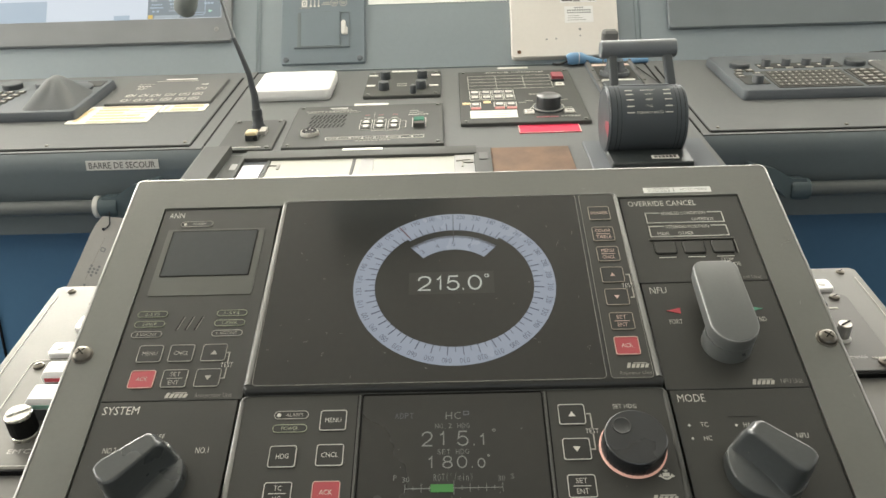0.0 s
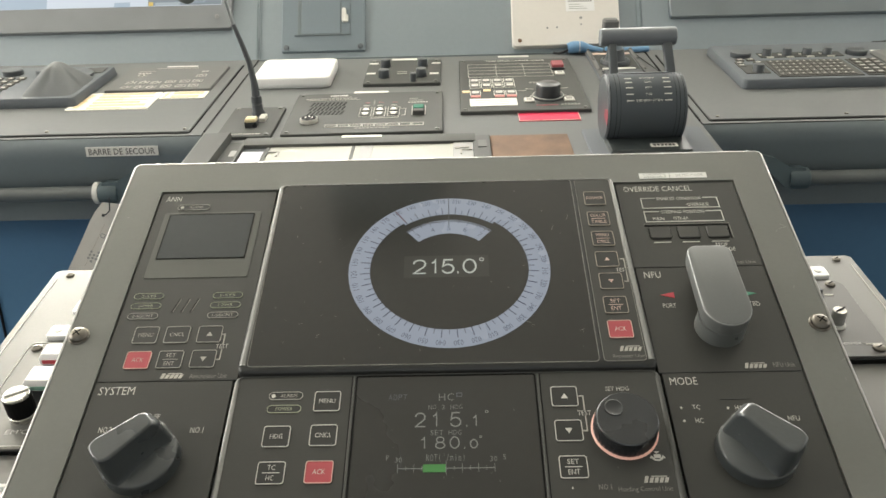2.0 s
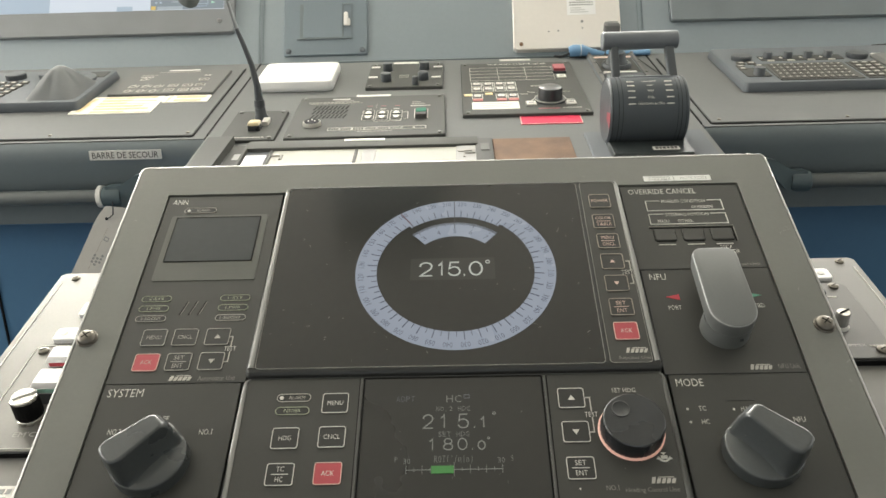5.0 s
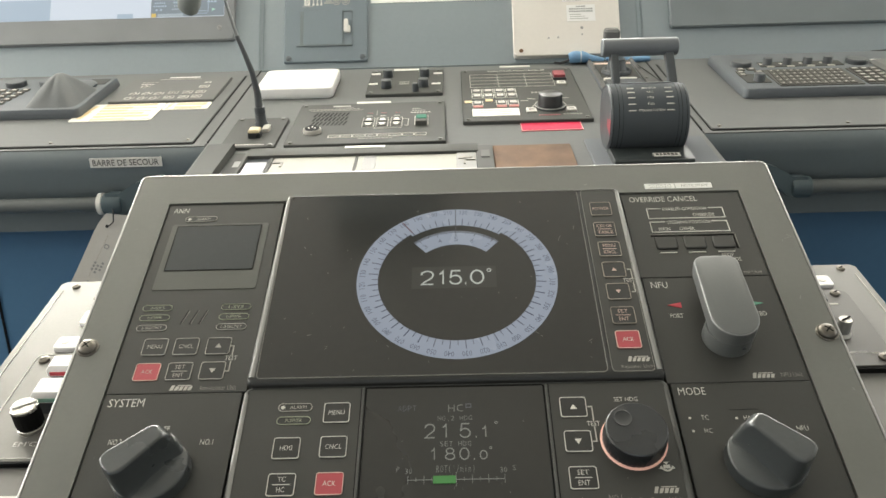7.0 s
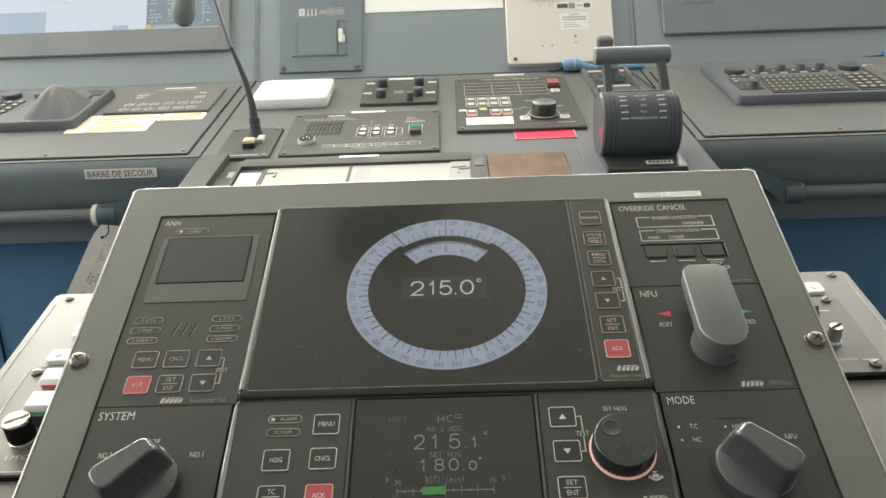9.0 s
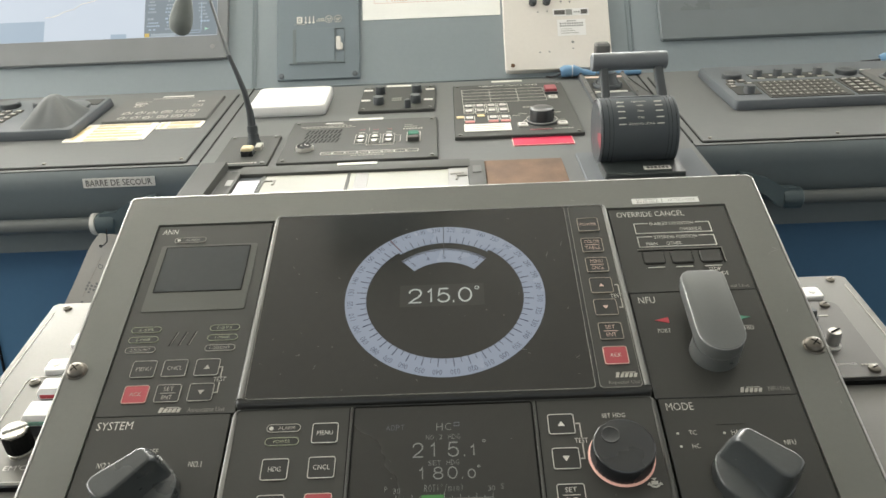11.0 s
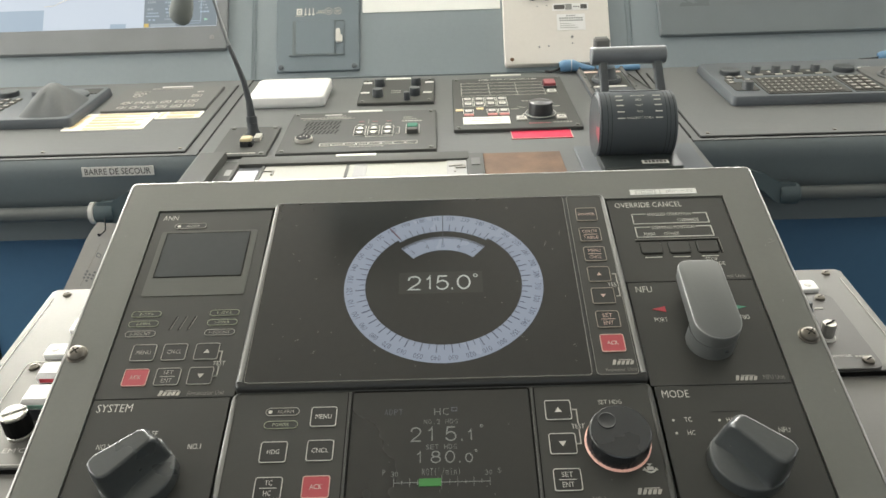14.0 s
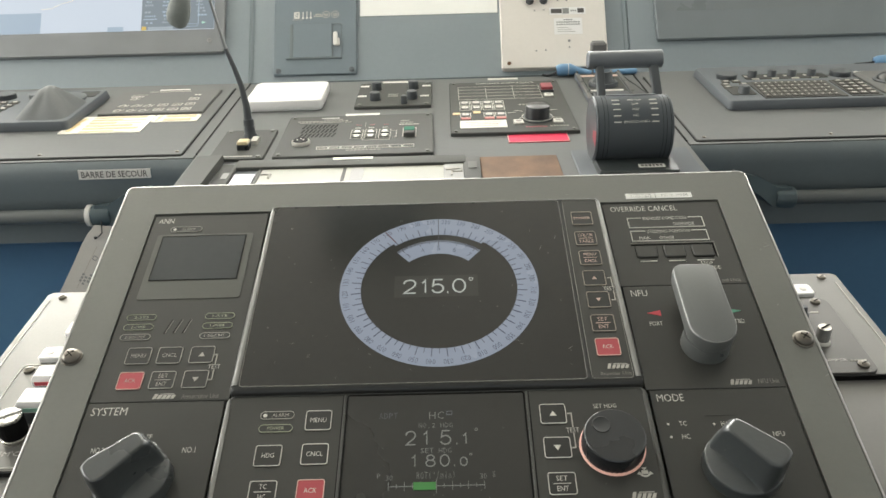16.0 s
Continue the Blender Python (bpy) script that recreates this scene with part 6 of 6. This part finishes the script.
part("lever_boot", turned(0.308, 0.312, [(0.0275, 0.0072), (0.0275, 0.012), (0.0255, 0.015), (0.0225, 0.015), (0.0215, 0.0135), (0.0175, 0.020), (0.0150, 0.034)], 32), M_SOFTBLACK, lev, "round rubber boot")
part("lever_arm", tube([(0.309, 0.314, 0.022), (0.306, 0.322, 0.045), (0.302, 0.328, 0.066)], [0.0150, 0.0135, 0.011], 16), M_SLATE, lev)
part("lever_grip", slab(0.2985, 0.331, 0.029, 0.024, 0.056, 0.085, 0.006, 0.004), M_HAZYPLATE, lev, "grey lever grip")


def instrument_tray(name, x0, x1, y0, y1, label, t=0.020):
    u = thing(name, DESK, label, "keyboard", "desk keyboards", at=((x0 + x1) / 2, (y0 + y1) / 2, 0.003))
    bm = bmesh.new()
    cx, cy, w, h = (x0 + x1) / 2, (y0 + y1) / 2, x1 - x0, y1 - y0
    loft(bm, [[(cx + px, cy + py, z) for px, py in outline(w - 2 * i, h - 2 * i, 0.008, 4)] for i, z in ((0.001, 0.003), (0.0, 0.005), (0.0015, 0.0165), (0.003, 0.0192), (0.0055, t))])
    part("case", bm, M_DEVICE, u)
    return u


KEYCAP = finish("key", slab(0, 0, 0.0106, 0.0160, 0, 0.0014, 0.0010, 0.0004), M_FLATKEY)
KEYWIDE = finish("key", slab(0, 0, 0.0142, 0.0140, 0, 0.0022, 0.0012, 0.0006), M_FLATKEY)


KEYDASH = finish("key_legend", slab(0, 0, 0.0030, 0.0028, 0, 0.0003), M_MID)


KEYBLOCK = finish("key_legend", slab(0, 0, 0.0080, 0.0046, 0, 0.0004, 0.0006), M_MID)


def keycap(u, mesh, x, y, z):
    ob = new("key", mesh)
    ob.parent = u
    ob.matrix_basis = SHIFT[u.name] @ Matrix.Translation((x, y, z))
    leg = new("key_legend", KEYDASH if mesh is KEYCAP else KEYBLOCK)
    leg.parent = ob
    leg.matrix_basis = Matrix.Translation((0.0006, 0.001, 0.0013 if mesh is KEYCAP else 0.0021))
    return ob


rkb = instrument_tray("radar_keyboard", 0.4935, 0.985, 0.146, 0.372, "dark grey radar keyboard with knobs and small keys")
ZK = 0.020
part("key_field", slab(0.6285, 0.205, 0.142, 0.098, ZK, ZK + 0.0015, 0.002), M_KEYDARK, rkb)
for r in range(5):
    for k in range(11):
        keycap(rkb, KEYCAP, 0.570 + 0.0118 * k - 0.0012 * r, 0.242 - 0.0185 * r, ZK + 0.0015)
part("knob_strip", slab(0.640, 0.2905, 0.150, 0.030, ZK, ZK + 0.0012, 0.002), M_PLATE, rkb)
for x in (0.5795, 0.6160, 0.6525, 0.6890):
    part("knob", turned(x, 0.290, [(0.0090, ZK), (0.0082, ZK + 0.0015), (0.0080, ZK + 0.0118), (0.0070, ZK + 0.0132)], 20), M_SOFTBLACK, rkb)
    part("knob_label", slab(x + 0.002, 0.2755, 0.013, 0.004, ZK, ZK + 0.0018), M_MID, rkb)
    part("knob_mark", slab(x - 0.0115, 0.291, 0.005, 0.007, ZK, ZK + 0.0018), M_MID, rkb)
for x in (0.532, 0.742):
    part("dial_knob", turned(x, 0.290, [(0.0185, ZK), (0.0185, ZK + 0.007), (0.017, ZK + 0.0085), (0.015, ZK + 0.0085)], 28), M_SOFTBLACK, rkb)
part("corner_knob", turned(0.5315, 0.190, [(0.0106, ZK), (0.0098, ZK + 0.0015), (0.0096, ZK + 0.0125), (0.0085, ZK + 0.0142)], 20), M_SOFTBLACK, rkb)
part("corner_field", slab(0.530, 0.206, 0.042, 0.052, ZK, ZK + 0.0012, 0.002), M_PLATE, rkb)
for x, y in ((0.522, 0.262), (0.541, 0.262), (0.516, 0.243), (0.549, 0.243), (0.515, 0.227)):
    keycap(rkb, KEYWIDE, x, y, ZK)
part("side_field", slab(0.733, 0.205, 0.054, 0.098, ZK, ZK + 0.0012, 0.002), M_PLATE, rkb)
for r in range(5):
    for k in range(3):
        keycap(rkb, KEYWIDE, 0.718 + 0.0165 * k - 0.001 * r, 0.243 - 0.0185 * r, ZK + 0.0012)


pb = bmesh.new()
loft(pb, [[(0.870 + px, 0.226 + py, z) for px, py in outline(w, h, 0.012, 5)] for w, h, z in ((0.212, 0.136, ZK), (0.212, 0.136, ZK + 0.003), (0.204, 0.128, ZK + 0.006))])
pad = part("ball_housing", pb, M_HAZYPLATE, rkb, "raised palm rest round the track ball")
part("ball_ring", turned(0.800, 0.226, [(0.026, ZK + 0.005), (0.026, ZK + 0.008), (0.023, ZK + 0.009)], 32), M_SOFTBLACK, pad)
part("track_ball", turned(0.800, 0.226, [(0.0205, ZK + 0.006), (0.0205, ZK + 0.010), (0.0165, ZK + 0.0165), (0.009, ZK + 0.0205), (0.003, ZK + 0.0215)], 28), M_BLACK, pad, "dark track ball")
part("label", slab(0.786, 0.302, 0.022, 0.012, ZK, ZK + 0.0012, 0.001), M_LABEL, rkb, "small white label")


def soft_cover(u, x0, x1, y0, y1, ax, ay, h, z0):
    """A draped cover: a four-sided tent with soft ridges."""
    bm = bmesh.new()
    rings = []
    n = 48
    for j in range(13):
        f = j / 12
        ring = []
        for i in range(n):
            a = 2 * math.pi * i / n
            c, s = math.cos(a), math.sin(a)
            p = 2.2 + 5 * (1 - f)
            q = (abs(c) ** p + abs(s) ** p) ** (-1 / p)
            w = (1 - f) ** 1.15 * 0.97 + 0.03
            cx, cy = (x0 + x1) / 2 * (1 - f) + ax * f, (y0 + y1) / 2 * (1 - f) + ay * f
            sag = 1 - 0.10 * math.sin(math.pi * f) * math.cos(4 * a) ** 2
            ring.append((cx + q * c * w * (x1 - x0) / 2 * sag, cy + q * s * w * (y1 - y0) / 2 * sag, z0 + h * math.sin(f * math.pi / 2) ** 0.95))
        rings.append(ring)
    loft(bm, rings)
    return part("ball_cover", bm, M_SKIN, u, "dark grey soft tent-shaped cover", sharp=70)


lkb = instrument_tray("chart_keyboard", -0.985, -0.6385, 0.136, 0.335, "dark grey chart keyboard with a covered track ball")
soft_cover(lkb, -0.738, -0.648, 0.146, 0.262, -0.695, 0.216, 0.041, ZK)
for r in range(5):
    for k in range(3):
        keycap(lkb, KEYWIDE, -0.784 - 0.021 * k - 0.0022 * r, 0.255 - 0.019 * r, ZK)
for x in (-0.752, -0.815):
    part("dial_knob", turned(x, 0.288, [(0.0185, ZK), (0.0185, ZK + 0.008), (0.017, ZK + 0.0095)], 28), M_SOFTBLACK, lkb)
part("key_strip", slab(-0.6655, 0.300, 0.036, 0.035, ZK, ZK + 0.001, 0.002), M_PLATE, lkb)
part("ball_ring", turned(-0.694, 0.268, [(0.036, ZK), (0.036, ZK + 0.004), (0.033, ZK + 0.005)], 32), M_SOFTBLACK, lkb)

alarm = plate_thing("alarm_panel", -0.5235, 0.2840, 0.191, 0.145, "dark alarm panel with faint printed key outlines", "alarm panel", material=M_HAZYPLATE, corner=False, t=0.008)
for x, y, c in ((-0.586, 0.2280, 2), (-0.562, 0.2275, 2), (-0.5395, 0.2260, 2), (-0.513, 0.2295, 2), (-0.4865, 0.2295, 2), (-0.463, 0.2310, 2), (-0.5795, 0.3000, 1), (-0.4650, 0.2925, 1)):
    for k in range(c):
        yk = y + 0.028 * k
        if x > -0.53:
            part("key_outline", hoop(x, yk, 0.0180, 0.0150, 0.008, 0.0086, 0.001, 0.0013), M_MID, alarm)
            part("key_glyph", stroke([(x - 0.0048, yk - 0.0025), (x, yk + 0.0035), (x + 0.0048, yk - 0.0025)], 0.0018, 0.008, 0.0085), M_MID, alarm)
        else:
            part("key_glyph", ribbon(oval(x - 0.002, yk, 0.0055, 0.0065, 14), 0.0016, 0.008, 0.0085, True), M_MID, alarm)
            part("key_glyph", stroke([(x - 0.0080, yk - 0.0060), (x + 0.001, yk + 0.0095), (x + 0.0080, yk - 0.0045), (x + 0.0085, yk + 0.0075)], 0.0015, 0.008, 0.0085), M_MID if k else M_DIM, alarm)
bars(alarm, -0.594, -0.562, 0.3270, 0.005, 0.008, 4, M_DIM)
bars(alarm, -0.592, -0.566, 0.3150, 0.005, 0.008, 4, M_MID)
bars(alarm, -0.472, -0.458, 0.3200, 0.006, 0.008, 2, M_MID)
part("rule", slab(-0.525, 0.3450, 0.080, 0.0016, 0.008, 0.0085), M_MID, alarm)
strip_label(-0.5255, 0.3720, 0.060, 0.011, DESK, 0.003)


def check_card(x0, x1, y0, y1, z, skew, label, reach):
    c = thing("check_card", DESK, label, "card", "cards on the desk", at=((x0 + x1) / 2, (y0 + y1) / 2, z))
    rows = len(reach)
    def bend(bm):
        for v in bm.verts:
            v.co.x += skew * (v.co.y - y0)
        return bm
    part("card", bend(slab((x0 + x1) / 2, (y0 + y1) / 2, x1 - x0, y1 - y0, z, z + 0.0012, 0.004)), M_CREAM, c)
    w, h = x1 - x0, y1 - y0
    part("yellow_arrow", bend(stroke([(x0 + 0.10 * w, y0 + 0.16 * h), (x0 + 0.125 * w, y0 + 0.52 * h), (x0 + 0.10 * w, y0 + 0.60 * h), (x0 + 0.145 * w, y0 + 0.84 * h)], 0.05 * w, z + 0.001, z + 0.0016)), M_YELLOW, c)
    for k in range(rows):
        y = y0 + h * (k + 0.5) / rows
        part("tan_band", bend(slab(x0 + w * (0.25 + reach[k] / 2), y, w * reach[k], h / rows * 0.62, z + 0.001, z + 0.0016)), M_TAN, c)
        if reach[k] < 0.5:
            part("tan_line", bend(slab(x0 + w * (0.25 + reach[k] + 0.16), y - h / rows * 0.2, w * 0.30, h / rows * 0.16, z + 0.001, z + 0.0016)), M_TAN, c)
    return c


check_card(-0.652, -0.511, 0.117, 0.2085, 0.003, 0.0, "cream check card with a yellow arrow, taped to the desk", (0.42, 0.68, 0.58, 0.34, 0.38, 0.66))
check_card(-0.509, -0.4285, 0.170, 0.2085, 0.003, 0.0, "small cream card with tan bands, taped to the desk", (0.60, 0.66))

# ---------- on the back panels ----------
def up_plate(name, x, y, w, h, t, material, label, category, r=0.004, group=""):
    p = thing(name, UPRIGHT, label, category, group, at=(x, y, 0))
    part("front_plate", slab(x, y, w, h, 0.0, t, r, 0.0015), material, p)
    return p


prt = up_plate("printer_unit", -0.2545, 0.1050, 0.169, 0.184, 0.006, M_SLATE, "slate printer panel with a hinged door and pale latch", "printer")
for sx in (-0.329, -0.180):
    part("screw", turned(sx, 0.022, [(0.0055, 0.006), (0.005, 0.008), (0.003, 0.009)], 14), M_DEVICE, prt)
door = part("door", slab(-0.2600, 0.0870, 0.079, 0.074, 0.006, 0.0076, 0.0015, 0.0006), M_SLATE, prt)
part("door_gap", hoop(-0.2600, 0.0870, 0.0806, 0.0756, 0.006, 0.0066, 0.0015, 0.0010), M_FASCIA, prt)
part("hinge_slot", slab(-0.3030, 0.0860, 0.0065, 0.074, 0.006, 0.0070, 0.001, 0.0004), M_FASCIA, prt)
part("foot_bar", box(-0.3125, -0.200, 0.0462, 0.0486, 0.006, 0.0088, 0.0006), M_FASCIA, prt)
part("latch_channel", hoop(-0.2098, 0.0850, 0.0185, 0.0745, 0.006, 0.0074, 0.0012, 0.0010), M_FASCIA, prt)
lt = part("latch", slab(-0.2128, 0.0885, 0.0090, 0.0300, 0.006, 0.0112, 0.004, 0.001), M_LABEL, prt, "pale worn latch")
part("latch_step", slab(-0.2085, 0.0818, 0.0085, 0.0165, 0.006, 0.0100, 0.003, 0.001), M_LABEL, lt)
PY = 0.1433
part("pictogram", hoop(-0.2928, PY, 0.0115, 0.0145, 0.006, 0.0066, 0.0008, 0.0032), M_LABEL, prt)
part("pictogram", slab(-0.2928, PY, 0.0030, 0.0040, 0.006, 0.0066), M_LABEL, prt)
for x in (-0.280, -0.272, -0.264):
    part("pictogram", slab(x, PY, 0.0018, 0.0145, 0.006, 0.0066), M_LABEL, prt)
    part("pictogram", turned(x, PY - 0.006, [(0.0025, 0.006), (0.0023, 0.0067)], 12), M_LABEL, prt)
bars(prt, -0.2555, -0.2425, PY + 0.001, 0.0026, 0.006, 3, M_MID)
bars(prt, -0.2585, -0.2405, PY - 0.003, 0.0026, 0.006, 4, M_MID)
part("rule", slab(-0.292, 0.1335, 0.021, 0.0008, 0.006, 0.0065), M_MID, prt)
for x in (-0.2325, -0.2140):
    part("pictogram", arc_band(x, PY, 0.0068, 0.0079, 0, 360, 0.006, 0.0066, 28), M_MID, prt)
    bars(prt, x - 0.0050, x + 0.0050, PY + 0.001, 0.0024, 0.006, 3, M_MID)
    bars(prt, x - 0.0035, x + 0.0035, PY - 0.0025, 0.002, 0.006, 2, M_MID)
strip_label(-0.259, 0.212, 0.055, 0.014, UPRIGHT)

sheet = thing("paper_sheet", UPRIGHT, "white printed sheet taped to the back panel", "paper", at=(-0.022, 0.24, 0))
shb = slab(-0.0220, 0.2395, 0.283, 0.199, 0.0, 0.0008)
part("sheet", shb, M_PAPER, sheet)
tl = bmesh.new()
slab(-0.022, 0.176, 0.235, 0.0008, 0.0006, 0.0011, bm=tl)
slab(-0.022, 0.205, 0.235, 0.0008, 0.0006, 0.0011, bm=tl)
for x in (-0.139, -0.113, -0.030, 0.022, 0.095):
    slab(x, 0.200, 0.0008, 0.048, 0.0006, 0.0011, bm=tl)
part("table_lines", tl, M_ORANGE, sheet)
for x0, x1, y in ((-0.105, -0.070, 0.181), (-0.105, -0.078, 0.186), (-0.010, -0.004, 0.183), (0.050, 0.064, 0.184)):
    bars(sheet, x0, x1, y, 0.002, 0.0008, 6, M_ORANGE)

brd = up_plate("equipment_cover", 0.2305, 0.1720, 0.2135, 0.325, 0.016, M_BEIGE, "beige enamelled equipment cover with small printed labels", "equipment cover", r=0.008)
ZB = 0.016
for sx in (0.1385, 0.3235):
    part("screw", turned(sx, 0.0205, [(0.0042, ZB), (0.0038, ZB + 0.001), (0.002, ZB + 0.0014)], 14), M_BROWN, brd)
for x, y in ((0.1850, 0.1550), (0.2130, 0.1550)):
    part("knob", turned(x, y, [(0.0082, ZB), (0.0078, ZB + 0.010), (0.006, ZB + 0.012)], 20), M_SOFTBLACK, brd)
for x, y, r in ((0.1940, 0.134, 0.0016), (0.2130, 0.135, 0.0016), (0.242, 0.155, 0.0022), (0.260, 0.154, 0.0022), (0.2610, 0.0660, 0.0030), (0.2610, 0.0520, 0.0018), (0.1940, 0.0460, 0.0020), (0.2130, 0.0470, 0.0020)):
    part("rivet", turned(x, y, [(r, ZB), (r * 0.8, ZB + 0.0006)], 10), M_GREYINK, brd)
pl1 = part("rating_plate", slab(0.2605, 0.1310, 0.073, 0.0155, ZB, ZB + 0.0006), M_WHITE, brd, "black and white rating plate")
part("plate_block", slab(0.2380, 0.1310, 0.022, 0.0095, ZB + 0.0005, ZB + 0.0010), M_INK, pl1)
part("plate_block", slab(0.2875, 0.1310, 0.013, 0.0095, ZB + 0.0005, ZB + 0.0010), M_INK, pl1)
part("plate_block", slab(0.2570, 0.1310, 0.013, 0.0120, ZB + 0.0005, ZB + 0.0010), M_GREYINK, pl1)
bars(pl1, 0.266, 0.279, 0.1310, 0.003, ZB + 0.0005, 3, M_GREYINK)
pl2 = part("notice_plate", slab(0.2605, 0.0975, 0.057, 0.035, ZB, ZB + 0.0006), M_WHITE, brd, "small white notice plate")
for k, n in enumerate((4, 10, 10)):
    bars(pl2, 0.2605 - 0.0024 * n, 0.2605 + 0.0024 * n, 0.1115 - 0.0052 * k, 0.0028, ZB + 0.0005, n, M_GREYINK)
for k in range(3):
    bars(pl2, 0.238, 0.2605 + 0.007 * k, 0.0945 - 0.0045 * k, 0.0012, ZB + 0.0005, 6 + k, M_DIM)


def monitor(name, x0, x1, y0, label, lit):
    m = thing(name, UPRIGHT, label, "monitor", "console monitors", at=((x0 + x1) / 2, y0, 0))
    part("bezel", slab((x0 + x1) / 2, y0 + 0.19, x1 - x0, 0.38, 0.0, 0.010, 0.006, 0.002), M_MONITOR if lit else M_BLANKBEZEL, m)
    return m


chart = monitor("chart_monitor", -0.950, -0.4400, 0.0655, "large chart monitor with a lit pale sea chart", True)
ZM = 0.0102
scr = part("screen", slab(-0.709, 0.2805, 0.494, 0.327, 0.008, ZM, 0.0), M_CHART, chart, "lit pale chart area")
part("menu_column", slab(-0.5372, 0.2805, 0.1496, 0.325, ZM - 0.001, ZM + 0.0005), M_CHARTDARK, scr, "dark lit menu column")
part("inset_chart", slab(-0.8790, 0.1398, 0.1175, 0.0450, ZM - 0.001, ZM + 0.0005), M_CHARTBLUE, scr, "blue-grey inset chart")
part("yellow_field", slab(-0.6060, 0.1215, 0.0095, 0.0080, ZM, ZM + 0.0009), M_CHARTYEL, scr, "yellow status field")
part("status_field", slab(-0.6650, 0.1215, 0.032, 0.0100, ZM, ZM + 0.0006), M_CHARTBLUE, scr)
part("pale_field", slab(-0.5720, 0.1212, 0.052, 0.0065, ZM, ZM + 0.0008), M_CHARTMID, scr)
mrng = random.Random(3)
for r in range(20):
    y = 0.133 + 0.0078 * r
    for x0, x1 in ((-0.608, -0.576), (-0.571, -0.543), (-0.538, -0.508), (-0.503, -0.476)):
        if mrng.random() < 0.22:
            continue
        a = x0 + mrng.uniform(0, 0.006)
        bars(scr, a, a + (x1 - a) * mrng.uniform(0.4, 1.0), y + mrng.uniform(-0.001, 0.001), mrng.uniform(0.0022, 0.0042), ZM + 0.0004, mrng.randint(2, 6), mrng.choice((M_CHARTMID, M_CHARTMID, M_CHARTBLUE)), "menu_text_bars", mrng.uniform(0.5, 0.85))
part("menu_box", hoop(-0.508, 0.1262, 0.024, 0.006, ZM, ZM + 0.0011, 0.002, 0.0007), M_CHARTBLUE, scr)
part("menu_rule", stroke([(-0.4945, 0.1275), (-0.4945, 0.19)], 0.0012, ZM, ZM + 0.0011), M_CHARTBLUE, scr)
part("menu_arrow", loft(bmesh.new(), [[(-0.487, 0.1345, q), (-0.479, 0.1315, q), (-0.487, 0.1285, q)] for q in (ZM, ZM + 0.0011)]), M_PALEGREEN, scr)
part("coast_line", stroke([(-0.82, 0.170), (-0.80, 0.172), (-0.78, 0.182), (-0.76, 0.187), (-0.745, 0.198), (-0.72, 0.203), (-0.70, 0.218), (-0.68, 0.222)], 0.0012, ZM, ZM + 0.0005), M_CREAM, scr)
part("power_button", arc_band(-0.4704, 0.0917, 0.0024, 0.0046, 0, 360, 0.010, 0.0112, 24), M_GREYINK, chart)
part("power_dot", turned(-0.4704, 0.0917, [(0.0012, 0.010), (0.0011, 0.0112)], 12), M_GREYINK, chart)
radar = monitor("radar_monitor", 0.4400, 0.950, 0.0655, "large switched-off monitor with a dark screen", False)
part("screen", slab(0.695, 0.285, 0.470, 0.315, 0.008, ZM, 0.002), M_DARKSCREEN, radar, "dark screen")

# plugs and cables at the desk's back edge
plug = thing("cable_plug", DESK, "blue plastic cable plug lying behind the lever", "plug", "cable plugs", at=(0.26, 0.40, 0))
part("plug_body", tube([(0.232, 0.405, 0.012), (0.240, 0.405, 0.014), (0.258, 0.407, 0.014), (0.272, 0.405, 0.011), (0.300, 0.400, 0.007)], [0.0095, 0.012, 0.0115, 0.008, 0.005], 18), M_BLUEPLUG, plug)
part("plug_ring", tube([(0.2535, 0.4065, 0.014), (0.2550, 0.4065, 0.014)], 0.0121, 18), M_LABEL, plug)
part("cable", tube([(0.234, 0.405, 0.010), (0.224, 0.403, 0.006), (0.214, 0.405, 0.003), (0.204, 0.411, 0.003)], 0.0022, 10), M_CABLE, plug)
part("blue_cable", tube([(0.305, 0.402, 0.009), (0.330, 0.404, 0.006), (0.365, 0.408, 0.006), (0.392, 0.412, 0.006)], 0.0055, 10), M_BLUEPLUG, plug)
wire = bmesh.new()
tube([(0.352, 0.41, 0.007), (0.362, 0.37, 0.004), (0.372, 0.32, 0.003), (0.380, 0.27, 0.003), (0.384, 0.20, 0.003)], 0.0009, 8, wire)
single("thin_cable", wire, M_CABLE, DESK, "thin black cable running over the desk", "cable")
plug2 = thing("cable_plug", DESK, "blue plug on a black cable beside the keyboard", "plug", "cable plugs", at=(0.9, 0.40, 0.003))
part("plug_body", tube([(0.862, 0.404, 0.012), (0.868, 0.403, 0.014), (0.890, 0.401, 0.015), (0.925, 0.398, 0.015)], [0.009, 0.011, 0.0125, 0.0125], 16), M_BLUEPLUG, plug2)
part("cable", tube([(0.808, 0.380, 0.003), (0.812, 0.393, 0.007), (0.824, 0.401, 0.010), (0.842, 0.400, 0.011), (0.864, 0.404, 0.012)], 0.0024, 10), M_CABLE, plug2)
part("cable", tube([(0.812, 0.383, 0.003), (0.828, 0.391, 0.008), (0.848, 0.391, 0.006), (0.880, 0.388, 0.003)], 0.0018, 10), M_CABLE, plug2)

# emergency steering label on the port fascia
bl = thing("emergency_label", pose(0.0012, 0.5632, 1.0302, 92, 0, 0), "white label reading BARRE DE SECOUR on the dark fascia", "label", at=(-0.509, 0, 0))
part("tape", slab(-0.5090, 0.0, 0.1125, 0.0148, 0.0, 0.0012, 0.0005), M_LABEL, bl)
text("BARRE DE SECOUR", -0.5090, 0.0, 0.1035, 0.0100, 0.0016, M_INK, bl, thin=0.010)
